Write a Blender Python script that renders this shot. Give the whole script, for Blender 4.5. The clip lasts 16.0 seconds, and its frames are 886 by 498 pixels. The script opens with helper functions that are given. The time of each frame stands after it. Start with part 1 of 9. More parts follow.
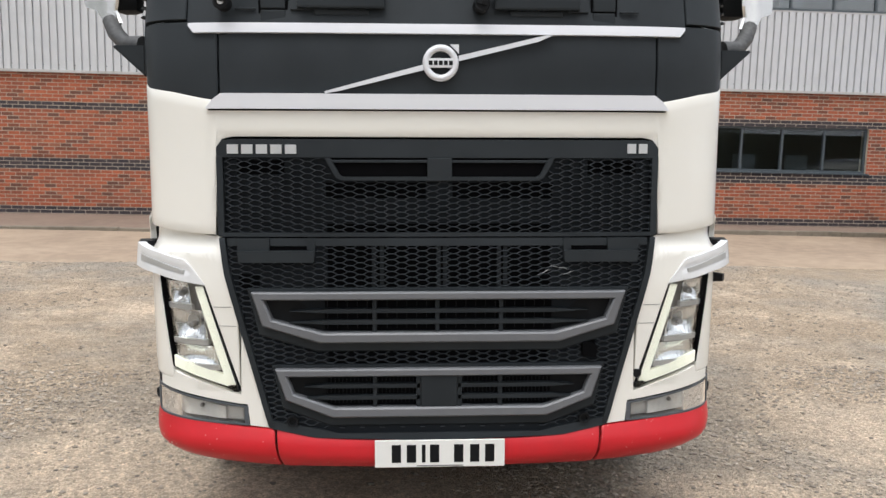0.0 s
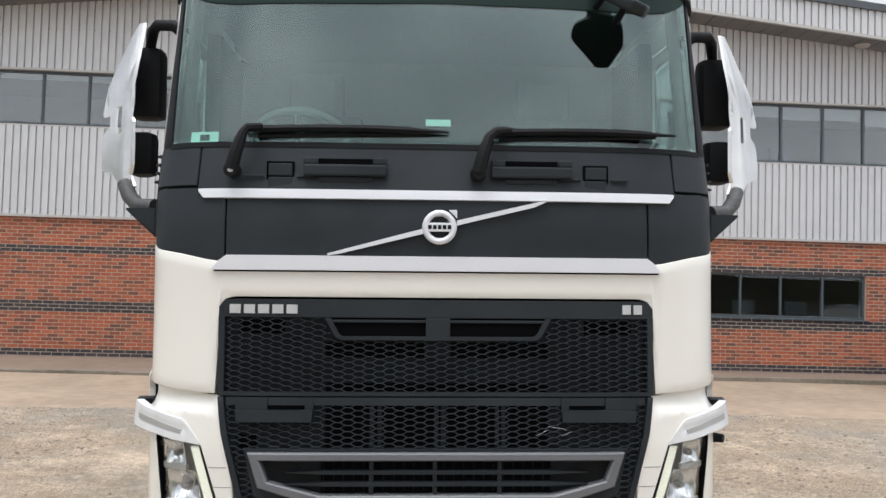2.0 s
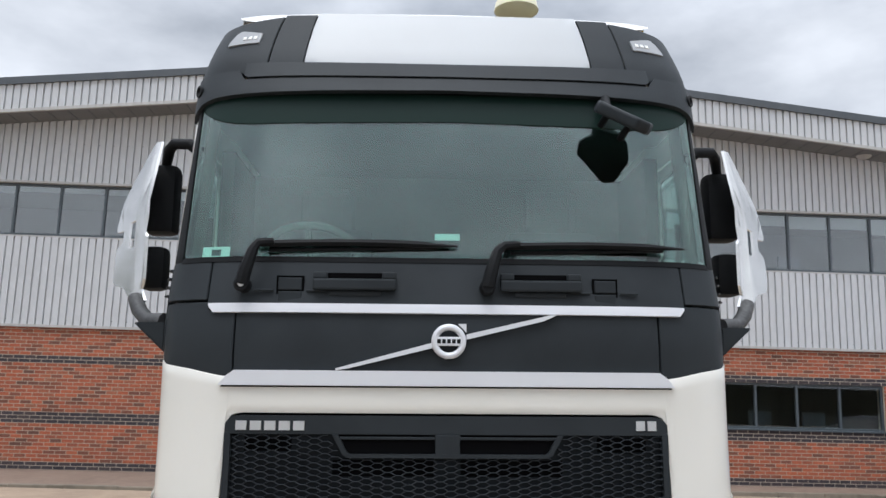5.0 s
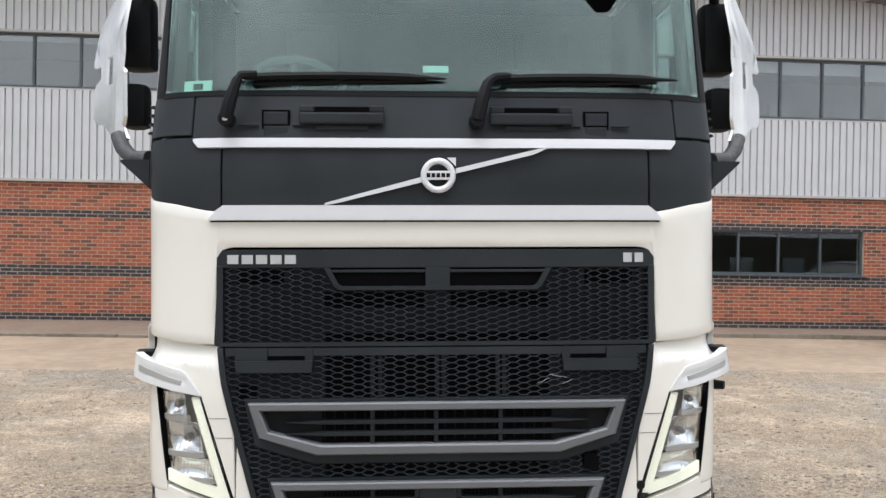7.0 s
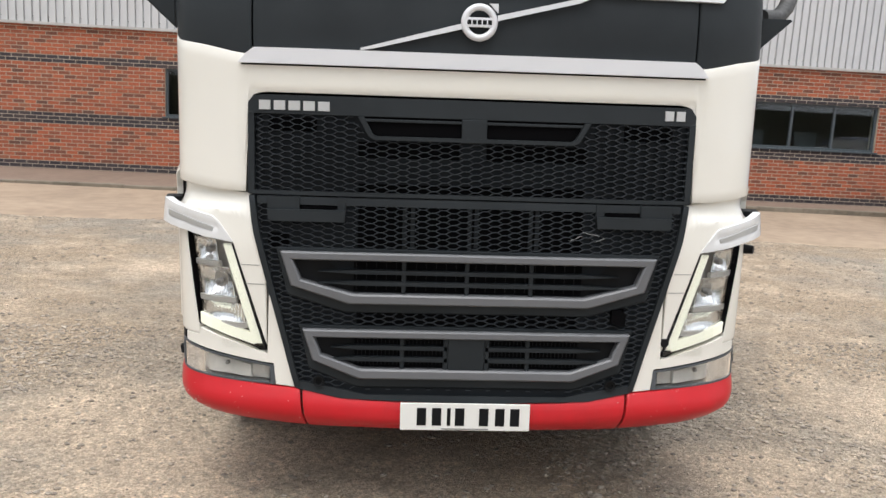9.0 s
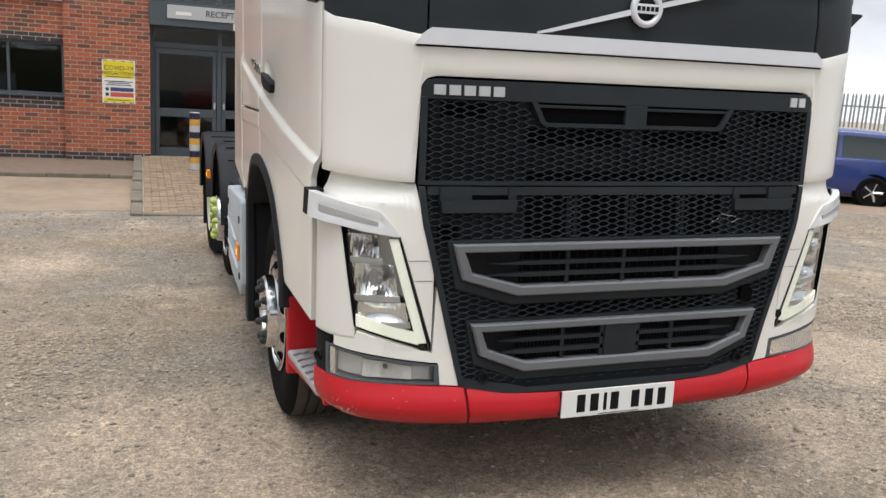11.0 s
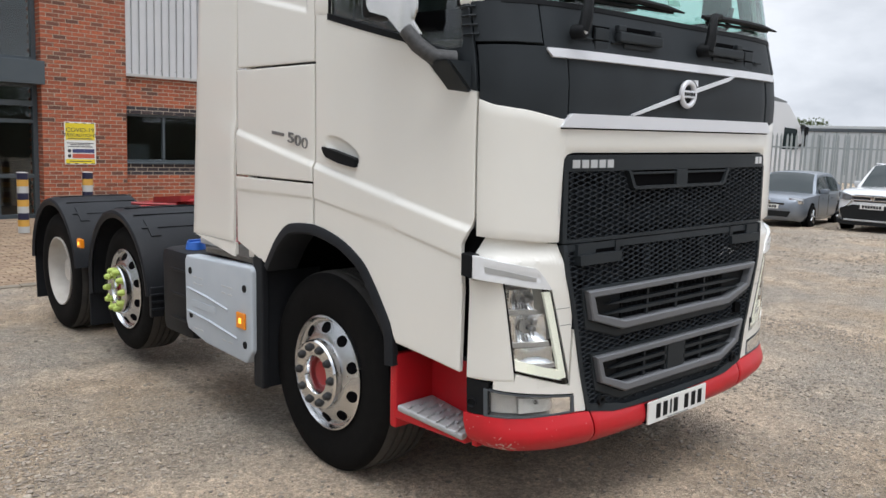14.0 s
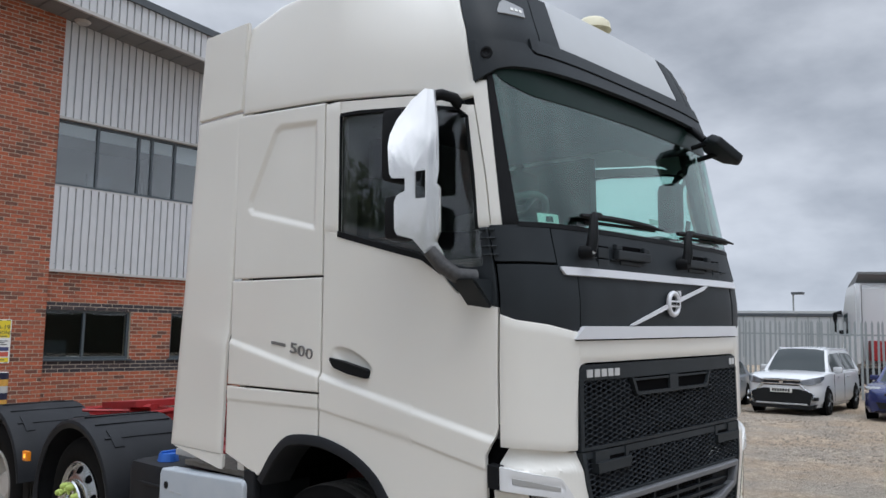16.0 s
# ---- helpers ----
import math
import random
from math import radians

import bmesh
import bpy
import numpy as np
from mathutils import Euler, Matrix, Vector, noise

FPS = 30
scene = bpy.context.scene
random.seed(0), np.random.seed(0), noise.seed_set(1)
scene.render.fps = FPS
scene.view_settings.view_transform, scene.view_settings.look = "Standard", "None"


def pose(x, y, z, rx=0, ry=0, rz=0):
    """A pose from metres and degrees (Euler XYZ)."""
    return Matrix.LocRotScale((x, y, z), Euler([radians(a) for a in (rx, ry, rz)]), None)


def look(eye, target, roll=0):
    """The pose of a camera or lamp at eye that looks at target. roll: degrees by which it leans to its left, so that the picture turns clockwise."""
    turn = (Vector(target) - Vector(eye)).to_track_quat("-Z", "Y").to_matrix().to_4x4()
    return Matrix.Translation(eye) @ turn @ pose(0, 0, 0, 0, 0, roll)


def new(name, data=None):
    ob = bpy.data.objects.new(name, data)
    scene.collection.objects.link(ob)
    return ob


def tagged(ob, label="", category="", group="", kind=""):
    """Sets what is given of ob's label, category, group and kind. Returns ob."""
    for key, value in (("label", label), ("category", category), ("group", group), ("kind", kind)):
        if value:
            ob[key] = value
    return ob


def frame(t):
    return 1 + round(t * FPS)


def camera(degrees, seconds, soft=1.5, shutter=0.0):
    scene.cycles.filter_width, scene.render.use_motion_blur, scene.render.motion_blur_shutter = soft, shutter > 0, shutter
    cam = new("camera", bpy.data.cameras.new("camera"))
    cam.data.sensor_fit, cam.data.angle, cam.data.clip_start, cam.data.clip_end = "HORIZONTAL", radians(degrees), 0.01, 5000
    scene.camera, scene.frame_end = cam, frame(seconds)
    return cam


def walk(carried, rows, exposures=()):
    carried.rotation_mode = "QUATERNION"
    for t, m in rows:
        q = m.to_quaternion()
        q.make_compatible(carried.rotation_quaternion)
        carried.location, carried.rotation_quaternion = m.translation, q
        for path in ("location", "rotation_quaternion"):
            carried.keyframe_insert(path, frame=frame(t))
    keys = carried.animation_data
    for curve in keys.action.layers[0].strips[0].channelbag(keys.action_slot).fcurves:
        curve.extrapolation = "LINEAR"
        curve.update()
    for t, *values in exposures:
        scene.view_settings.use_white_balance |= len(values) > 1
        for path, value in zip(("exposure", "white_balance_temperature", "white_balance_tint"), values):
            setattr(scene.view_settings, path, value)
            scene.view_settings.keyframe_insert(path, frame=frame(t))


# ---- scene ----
cam = camera(57.0, 16.0)
LEAN = pose(0, 0, 0, 0, -1.35, 0)  # the yard falls to one side: the lorry and the walk lean with it
PATH = [
    (0, (-0.137, 0.241, 1.668), (-0.041, 2.221, 1.397), 0.2),
    (0.5, (-0.129, 0.222, 1.696), (-0.042, 2.212, 1.517), 0.3),
    (1, (-0.122, 0.215, 1.714), (-0.038, 2.211, 1.627), 0.4),
    (1.5, (-0.126, 0.197, 1.731), (-0.041, 2.195, 1.728), 0.5),
    (2, (-0.126, 0.193, 1.742), (-0.036, 2.189, 1.815), 0.5),
    (2.5, (-0.122, 0.188, 1.752), (-0.033, 2.18, 1.905), 0.4),
    (3, (-0.125, 0.186, 1.763), (-0.039, 2.171, 1.992), 0.4),
    (3.2, (-0.122, 0.194, 1.767), (-0.04, 2.176, 2.022), 0.3),
    (4.2, (-0.125, 0.193, 1.774), (-0.05, 2.17, 2.142), 0.35),
    (5.3, (-0.128, 0.197, 1.755), (-0.066, 2.173, 2.057), 0.4),
    (5.5, (-0.129, 0.193, 1.749), (-0.065, 2.173, 2.019), 0.3),
    (6, (-0.127, 0.209, 1.733), (-0.049, 2.199, 1.917), 0.2),
    (6.5, (-0.13, 0.216, 1.71), (-0.039, 2.213, 1.795), 0.1),
    (7, (-0.13, 0.225, 1.689), (-0.034, 2.222, 1.671), -0.1),
    (7.5, (-0.128, 0.243, 1.671), (-0.027, 2.238, 1.565), -0.1),
    (7.7, (-0.127, 0.246, 1.666), (-0.021, 2.239, 1.527), -0.3),
    (8, (-0.122, 0.248, 1.655), (-0.019, 2.237, 1.474), -0.0),
    (8.5, (-0.114, 0.249, 1.632), (-0.014, 2.23, 1.382), 0.4),
    (9, (-0.259, 0.275, 1.645), (-0.158, 2.241, 1.296), 1.9),
    (9.5, (-0.61, 0.341, 1.618), (-0.484, 2.291, 1.189), 2.7),
    (10, (-0.909, 0.442, 1.584), (-0.636, 2.375, 1.146), 2.9),
    (10.2, (-1.062, 0.489, 1.602), (-0.712, 2.411, 1.177), 2.7),
    (12.3, (-2.569, 0.868, 1.659), (-1.524, 2.532, 1.29), 2.3),
    (12.5, (-2.684, 0.919, 1.657), (-1.598, 2.558, 1.29), 2.1),
    (13, (-2.94, 1.065, 1.691), (-1.763, 2.646, 1.35), 1.3),
    (13.5, (-3.222, 1.11, 1.712), (-1.968, 2.636, 1.4), 1.3),
    (14, (-3.412, 1.177, 1.736), (-2.088, 2.65, 1.456), 1.1),
    (14.5, (-3.509, 1.327, 1.769), (-2.124, 2.759, 1.59), -0.0),
    (15, (-3.625, 1.42, 1.798), (-2.179, 2.8, 1.732), 0.0),
    (15.5, (-3.776, 1.437, 1.828), (-2.286, 2.771, 1.853), 0.1),
    (16, (-3.841, 1.427, 1.846), (-2.353, 2.752, 2.021), 0.4),
]
EXPOSURES = [(0, 0.67, 6550, 10), (1, 0.68, 6450, 10), (2.5, 0.61, 6450, 10), (5.5, 0.48, 6150, 10), (6.0, 0.77, 6350, 10), (8.0, 0.65, 6450, 10), (9.0, 0.72, 6650, 10), (10.0, 0.66, 6650, 10), (10.2, 0.53, 6600, 10), (12.5, 0.40, 6500, 10), (14.5, 0.41, 6300, 10), (15.5, 0.25, 6150, 10), (16, 0.09, 6050, 10)]
walk(cam, [(t, LEAN @ look(eye, target, roll)) for t, eye, target, roll in PATH], EXPOSURES)

# ---- world and light: a bright overcast day ----
world = bpy.data.worlds.new("overcast_sky")
scene.world = world
world.use_nodes = True
wn, wl = world.node_tree.nodes, world.node_tree.links
wn.clear()
w_out = wn.new("ShaderNodeOutputWorld")
w_bg = wn.new("ShaderNodeBackground")
w_sky = wn.new("ShaderNodeTexSky")
w_sky.sky_type, w_sky.sun_disc = "NISHITA", False
w_sky.sun_elevation, w_sky.sun_rotation = radians(70), radians(210)
w_sky.air_density, w_sky.dust_density = 1.0, 3.0
w_dim = wn.new("ShaderNodeVectorMath")
w_dim.operation = "SCALE"
w_dim.inputs["Scale"].default_value = 0.06
w_coord = wn.new("ShaderNodeTexCoord")
w_map = wn.new("ShaderNodeMapping")
w_map.inputs["Scale"].default_value = (1.6, 1.6, 3.4)
w_map.inputs["Rotation"].default_value = (0.25, 0.1, 0.4)
w_noise = wn.new("ShaderNodeTexNoise")
w_noise.inputs["Scale"].default_value = 2.0
w_noise.inputs["Detail"].default_value = 6.0
w_noise.inputs["Roughness"].default_value = 0.52
w_ramp = wn.new("ShaderNodeValToRGB")
w_ramp.color_ramp.elements[0].position, w_ramp.color_ramp.elements[0].color = 0.32, (0.42, 0.45, 0.50, 1)
w_ramp.color_ramp.elements[1].position, w_ramp.color_ramp.elements[1].color = 0.66, (0.90, 0.925, 0.97, 1)
w_mix = wn.new("ShaderNodeMix")
w_mix.data_type = "RGBA"
w_mix.inputs["Factor"].default_value = 0.93
wl.new(w_sky.outputs["Color"], w_dim.inputs[0])
wl.new(w_coord.outputs["Generated"], w_map.inputs["Vector"])
wl.new(w_map.outputs["Vector"], w_noise.inputs["Vector"])
wl.new(w_noise.outputs["Fac"], w_ramp.inputs["Fac"])
wl.new(w_dim.outputs[0], w_mix.inputs[6])
wl.new(w_ramp.outputs["Color"], w_mix.inputs[7])
# an overcast sky is three times as bright overhead as at the horizon
w_sep = wn.new("ShaderNodeSeparateXYZ")
w_up = wn.new("ShaderNodeMapRange")
w_up.inputs["From Min"].default_value, w_up.inputs["From Max"].default_value = 0.40, 1.0
w_up.inputs["To Min"].default_value, w_up.inputs["To Max"].default_value = 1.0, 3.6
w_cie = wn.new("ShaderNodeVectorMath")
w_cie.operation = "SCALE"
wl.new(w_coord.outputs["Generated"], w_sep.inputs[0])
wl.new(w_sep.outputs["Z"], w_up.inputs["Value"])
wl.new(w_mix.outputs[2], w_cie.inputs[0])
# thinner cloud and haze brighten the foot of the sky
w_low = wn.new("ShaderNodeMapRange")
w_low.inputs["From Min"].default_value, w_low.inputs["From Max"].default_value = 0.0, 0.34
w_low.inputs["To Min"].default_value, w_low.inputs["To Max"].default_value = 1.45, 1.0
w_both = wn.new("ShaderNodeMath")
w_both.operation = "MULTIPLY"
wl.new(w_sep.outputs["Z"], w_low.inputs["Value"])
wl.new(w_low.outputs["Result"], w_both.inputs[0])
wl.new(w_up.outputs["Result"], w_both.inputs[1])
wl.new(w_both.outputs[0], w_cie.inputs["Scale"])
wl.new(w_cie.outputs[0], w_bg.inputs["Color"])
w_bg.inputs["Strength"].default_value = 0.74
wl.new(w_bg.outputs["Background"], w_out.inputs["Surface"])

sun_data = bpy.data.lights.new("sun", "SUN")
sun_data.energy, sun_data.angle, sun_data.color = 0.9, radians(25), (1.0, 0.97, 0.92)
sun = new("sun", sun_data)
sun.matrix_world = look((-5, -4, 26), (0, 5, 0))


# ---- materials ----
def material(name, base, rough=0.5, metal=0.0, grain=None, bump=None, coat=0.0, spec=0.5):
    """A surface with its base colour varied at two scales. grain: (scale, second colour, amount), bump: (scale, metres)."""
    m = bpy.data.materials.new(name)
    m.use_nodes = True
    n, l = m.node_tree.nodes, m.node_tree.links
    p = n["Principled BSDF"]
    p.inputs["Base Color"].default_value = (*base, 1)
    p.inputs["Roughness"].default_value = rough
    p.inputs["Metallic"].default_value = metal
    p.inputs["Coat Weight"].default_value = coat
    p.inputs["Coat Roughness"].default_value = 0.06
    p.inputs["Specular IOR Level"].default_value = spec
    c = n.new("ShaderNodeTexCoord")
    if grain:
        scale, other, amount = grain
        small, large = n.new("ShaderNodeTexNoise"), n.new("ShaderNodeTexNoise")
        small.inputs["Scale"].default_value, small.inputs["Detail"].default_value = scale, 6
        large.inputs["Scale"].default_value, large.inputs["Detail"].default_value = scale * 0.11, 4
        both = n.new("ShaderNodeMath")
        both.operation = "MULTIPLY"
        both.use_clamp = True
        gain = n.new("ShaderNodeMath")
        gain.operation = "MULTIPLY"
        gain.use_clamp = True
        gain.inputs[1].default_value = 3.4 * amount
        mix = n.new("ShaderNodeMix")
        mix.data_type = "RGBA"
        mix.inputs[6].default_value, mix.inputs[7].default_value = (*base, 1), (*other, 1)
        l.new(c.outputs["Object"], small.inputs["Vector"])
        l.new(c.outputs["Object"], large.inputs["Vector"])
        l.new(small.outputs["Fac"], both.inputs[0])
        l.new(large.outputs["Fac"], both.inputs[1])
        l.new(both.outputs[0], gain.inputs[0])
        l.new(gain.outputs[0], mix.inputs["Factor"])
        l.new(mix.outputs[2], p.inputs["Base Color"])
        rr = n.new("ShaderNodeMapRange")
        rr.inputs["To Min"].default_value, rr.inputs["To Max"].default_value = rough * 0.85, min(1.0, rough * 1.2)
        l.new(large.outputs["Fac"], rr.inputs["Value"])
        l.new(rr.outputs["Result"], p.inputs["Roughness"])
    if bump:
        scale, depth = bump
        t = n.new("ShaderNodeTexNoise")
        t.inputs["Scale"].default_value, t.inputs["Detail"].default_value = scale, 5
        b = n.new("ShaderNodeBump")
        b.inputs["Distance"].default_value, b.inputs["Strength"].default_value = depth, 0.7
        l.new(c.outputs["Object"], t.inputs["Vector"])
        l.new(t.outputs["Fac"], b.inputs["Height"])
        l.new(b.outputs["Normal"], p.inputs["Normal"])
    return m


def glass(name, tint=(1, 1, 1), rough=0.0, ior=1.45):
    m = bpy.data.materials.new(name)
    m.use_nodes = True
    p = m.node_tree.nodes["Principled BSDF"]
    p.inputs["Base Color"].default_value = (*tint, 1)
    p.inputs["Roughness"].default_value = rough
    p.inputs["Transmission Weight"].default_value = 1.0
    p.inputs["IOR"].default_value = ior
    return m


def glow(name, colour, strength):
    m = bpy.data.materials.new(name)
    m.use_nodes = True
    p = m.node_tree.nodes["Principled BSDF"]
    p.inputs["Base Color"].default_value = (*colour, 1)
    p.inputs["Emission Color"].default_value = (*colour, 1)
    p.inputs["Emission Strength"].default_value = strength
    return m


def brick_material(name, colours, object_random=False):
    """Bricks: each takes one of the colours by its own random number, with grain and pits."""
    m = bpy.data.materials.new(name)
    m.use_nodes = True
    n, l = m.node_tree.nodes, m.node_tree.links
    p = n["Principled BSDF"]
    p.inputs["Roughness"].default_value = 0.88
    if object_random:
        source = n.new("ShaderNodeObjectInfo").outputs["Random"]
    else:
        source = n.new("ShaderNodeNewGeometry").outputs["Random Per Island"]
    ramp = n.new("ShaderNodeValToRGB")
    ramp.color_ramp.interpolation = "LINEAR"
    while len(ramp.color_ramp.elements) < len(colours):
        ramp.color_ramp.elements.new(0.5)
    for k, (e, col) in enumerate(zip(ramp.color_ramp.elements, colours)):
        e.position, e.color = k / (len(colours) - 1), (*col, 1)
    c = n.new("ShaderNodeTexCoord")
    t = n.new("ShaderNodeTexNoise")
    t.inputs["Scale"].default_value, t.inputs["Detail"].default_value = 28, 6
    shade = n.new("ShaderNodeMapRange")
    shade.inputs["From Min"].default_value, shade.inputs["From Max"].default_value = 0.3, 0.7
    shade.inputs["To Min"].default_value, shade.inputs["To Max"].default_value = 0.72, 1.2
    mul = n.new("ShaderNodeVectorMath")
    mul.operation = "SCALE"
    b = n.new("ShaderNodeBump")
    b.inputs["Distance"].default_value = 0.003
    l.new(source, ramp.inputs["Fac"])
    l.new(c.outputs["Object"], t.inputs["Vector"])
    l.new(t.outputs["Fac"], shade.inputs["Value"])
    l.new(ramp.outputs["Color"], mul.inputs[0])
    l.new(shade.outputs["Result"], mul.inputs["Scale"])
    l.new(mul.outputs[0], p.inputs["Base Color"])
    l.new(t.outputs["Fac"], b.inputs["Height"])
    l.new(b.outputs["Normal"], p.inputs["Normal"])
    return m


RED_BRICKS = [(0.165, 0.062, 0.038), (0.400, 0.108, 0.052), (0.330, 0.092, 0.047), (0.450, 0.125, 0.058), (0.270, 0.083, 0.046), (0.120, 0.058, 0.042), (0.420, 0.112, 0.052), (0.300, 0.120, 0.070)]
DARK_BRICKS = [(0.035, 0.03, 0.036), (0.055, 0.045, 0.05), (0.045, 0.036, 0.04), (0.075, 0.055, 0.055)]
M_BRICK = brick_material("red_brick", RED_BRICKS)
M_BRICK_OB = brick_material("red_brick_single", RED_BRICKS, True)
M_DARK_BRICK = brick_material("blue_engineering_brick", DARK_BRICKS)
M_MORTAR = material("mortar", (0.56, 0.49, 0.40), 0.95, grain=(30, (0.42, 0.36, 0.29), 0.8), bump=(60, 0.002))
M_CLAD = material("grey_coated_steel", (0.60, 0.61, 0.625), 0.42, 0.0, grain=(3, (0.50, 0.51, 0.52), 0.5))
M_CLAD_TRIM = material("pale_flashing", (0.52, 0.51, 0.50), 0.5, grain=(4, (0.38, 0.37, 0.35), 0.6))
M_SOFFIT = material("soffit_panel", (0.20, 0.20, 0.205), 0.7, grain=(3, (0.15, 0.15, 0.15), 0.5))
M_FRAME = material("slate_blue_window_frame", (0.055, 0.07, 0.082), 0.45, grain=(5, (0.075, 0.09, 0.10), 0.5))
M_GUTTER = material("dark_gutter", (0.06, 0.07, 0.08), 0.5, grain=(3, (0.09, 0.1, 0.11), 0.5))
# same office glass: reflections raised upstairs by ior, dulled elsewhere by ior and tint
M_PANE = glass("coated_window_glass", (0.80, 0.88, 0.90), ior=1.95)
M_PANE_LOW = glass("clear_window_glass", (0.64, 0.72, 0.74), ior=1.5)
# wall colour darkened to stand for dim rooms, as panes cast no shadow
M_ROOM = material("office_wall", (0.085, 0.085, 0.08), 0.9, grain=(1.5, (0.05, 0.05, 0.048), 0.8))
M_BLIND = material("roller_blind", (0.62, 0.63, 0.62), 0.9, grain=(6, (0.5, 0.5, 0.5), 0.5))
M_CONCRETE = material("worn_concrete", (0.42, 0.32, 0.225), 0.9, grain=(5, (0.27, 0.20, 0.145), 0.85), bump=(70, 0.003))
M_PAVING = material("pavement_tarmac", (0.26, 0.19, 0.145), 0.9, grain=(7, (0.18, 0.125, 0.095), 0.7), bump=(60, 0.003))
M_KERB = material("kerb_stone", (0.27, 0.23, 0.18), 0.9, grain=(9, (0.15, 0.13, 0.10), 0.8), bump=(40, 0.004))
M_BLOCK = brick_material("paving_block", [(0.29, 0.205, 0.14), (0.35, 0.255, 0.17), (0.26, 0.185, 0.125), (0.39, 0.295, 0.20)])
M_BLOCK_OB = brick_material("paving_block_single", [(0.29, 0.205, 0.14), (0.35, 0.255, 0.17), (0.26, 0.185, 0.125), (0.39, 0.295, 0.20)], True)
M_WHITE = material("white_paint", (0.78, 0.78, 0.75), 0.45)
M_YELLOW = material("yellow_paint", (0.62, 0.35, 0.06), 0.5, grain=(9, (0.5, 0.27, 0.05), 0.5))
M_NAVY = material("navy_paint", (0.012, 0.014, 0.045), 0.4)
M_SILVER_BAND = material("grey_reflective_band", (0.45, 0.46, 0.46), 0.4)


# ---- mesh helpers ----
def mesh_object(name, bm, mat, parent=None, smooth=None):
    me = bpy.data.meshes.new(name)
    bm.to_mesh(me)
    bm.free()
    for one in mat if isinstance(mat, (list, tuple)) else [mat]:
        me.materials.append(one)
    if smooth is not None:
        me.polygons.foreach_set("use_smooth", [True] * len(me.polygons))
        me.set_sharp_from_angle(angle=radians(smooth))
    ob = new(name, me)
    if parent is not None:
        ob.parent = parent
    return ob


def part(name, bm, mat, parent, label="", smooth=None):
    ob = mesh_object(name, bm, mat, parent, smooth)
    if label:
        ob["label"] = label
    return ob


def thing(name, label, category, group="", kind="", at=None):
    ob = tagged(new(name), label, category, group, kind)
    ob.empty_display_size = 0.2
    if at is not None:
        ob.matrix_world = at
    return ob


def pydata(name, verts, faces, mat, parent=None, mats=None, smooth=None):
    me = bpy.data.meshes.new(name)
    me.from_pydata(verts, [], faces)
    for one in mat if isinstance(mat, (list, tuple)) else [mat]:
        me.materials.append(one)
    if mats is not None:
        me.polygons.foreach_set("material_index", mats)
    if smooth is not None:
        me.polygons.foreach_set("use_smooth", [True] * len(me.polygons))
        me.set_sharp_from_angle(angle=radians(smooth))
    me.update()
    ob = new(name, me)
    if parent is not None:
        ob.parent = parent
    return ob


def box(bm, x0, x1, y0, y1, z0, z1, bevel=0.0, m=None):
    """Adds a box, with bevelled edges where bevel is given."""
    made = bmesh.ops.create_cube(bm, size=1.0)["verts"]
    mat = Matrix.Translation(((x0 + x1) / 2, (y0 + y1) / 2, (z0 + z1) / 2)) @ Matrix.Diagonal((x1 - x0, y1 - y0, z1 - z0, 1))
    if m is not None:
        mat = m @ mat
    bmesh.ops.transform(bm, matrix=mat, verts=made)
    if bevel:
        edges = list({e for v in made for e in v.link_edges})
        bmesh.ops.bevel(bm, geom=edges, offset=bevel, segments=2, affect="EDGES", profile=0.6)
    return made


def new_box(x0, x1, y0, y1, z0, z1, bevel=0.0, m=None):
    bm = bmesh.new()
    box(bm, x0, x1, y0, y1, z0, z1, bevel, m)
    return bm


def tube(bm, pts, radius, sides=8, closed=False, flat=1.0):
    """A round bar along points; flat squeezes it along the second axis."""
    pts = [Vector(p) for p in pts]
    rings, n = [], len(pts)
    last = None
    for k, p in enumerate(pts):
        a = pts[(k - 1) % n] if closed or k else p
        b = pts[(k + 1) % n] if closed or k < n - 1 else p
        d = (b - a).normalized()
        up = last if last is not None else (Vector((0, 0, 1)) if abs(d.z) < 0.9 else Vector((0, 1, 0)))
        side = d.cross(up).normalized()
        up = side.cross(d).normalized()
        last = up
        r = radius[k] if isinstance(radius, (list, tuple)) else radius
        rings.append([bm.verts.new(p + side * (r * math.cos(t)) + up * (r * flat * math.sin(t))) for t in (2 * math.pi * j / sides for j in range(sides))])
    for k in range(n if closed else n - 1):
        r0, r1 = rings[k], rings[(k + 1) % n]
        for j in range(sides):
            bm.faces.new((r0[j], r0[(j + 1) % sides], r1[(j + 1) % sides], r1[j]))
    if not closed:
        bm.faces.new(rings[0][::-1])
        bm.faces.new(rings[-1])


def lathe(bm, profile, steps=32, m=None, closed=False):
    """Turns a profile of (radius, along) about the local y axis."""
    rings = []
    m = m or Matrix.Identity(4)
    for r, y in profile:
        if r < 1e-6:
            rings.append([bm.verts.new(m @ Vector((0, y, 0)))])
        else:
            rings.append([bm.verts.new(m @ Vector((r * math.cos(t), y, r * math.sin(t)))) for t in (2 * math.pi * j / steps for j in range(steps))])
    pairs = list(zip(rings, rings[1:]))
    if closed:
        pairs.append((rings[-1], rings[0]))
    for a, b in pairs:
        for j in range(steps):
            k = (j + 1) % steps
            if len(a) == 1 and len(b) == 1:
                continue
            if len(a) == 1:
                bm.faces.new((a[0], b[k], b[j]))
            elif len(b) == 1:
                bm.faces.new((a[j], a[k], b[0]))
            else:
                bm.faces.new((a[j], a[k], b[k], b[j]))
    bmesh.ops.recalc_face_normals(bm, faces=bm.faces[:])


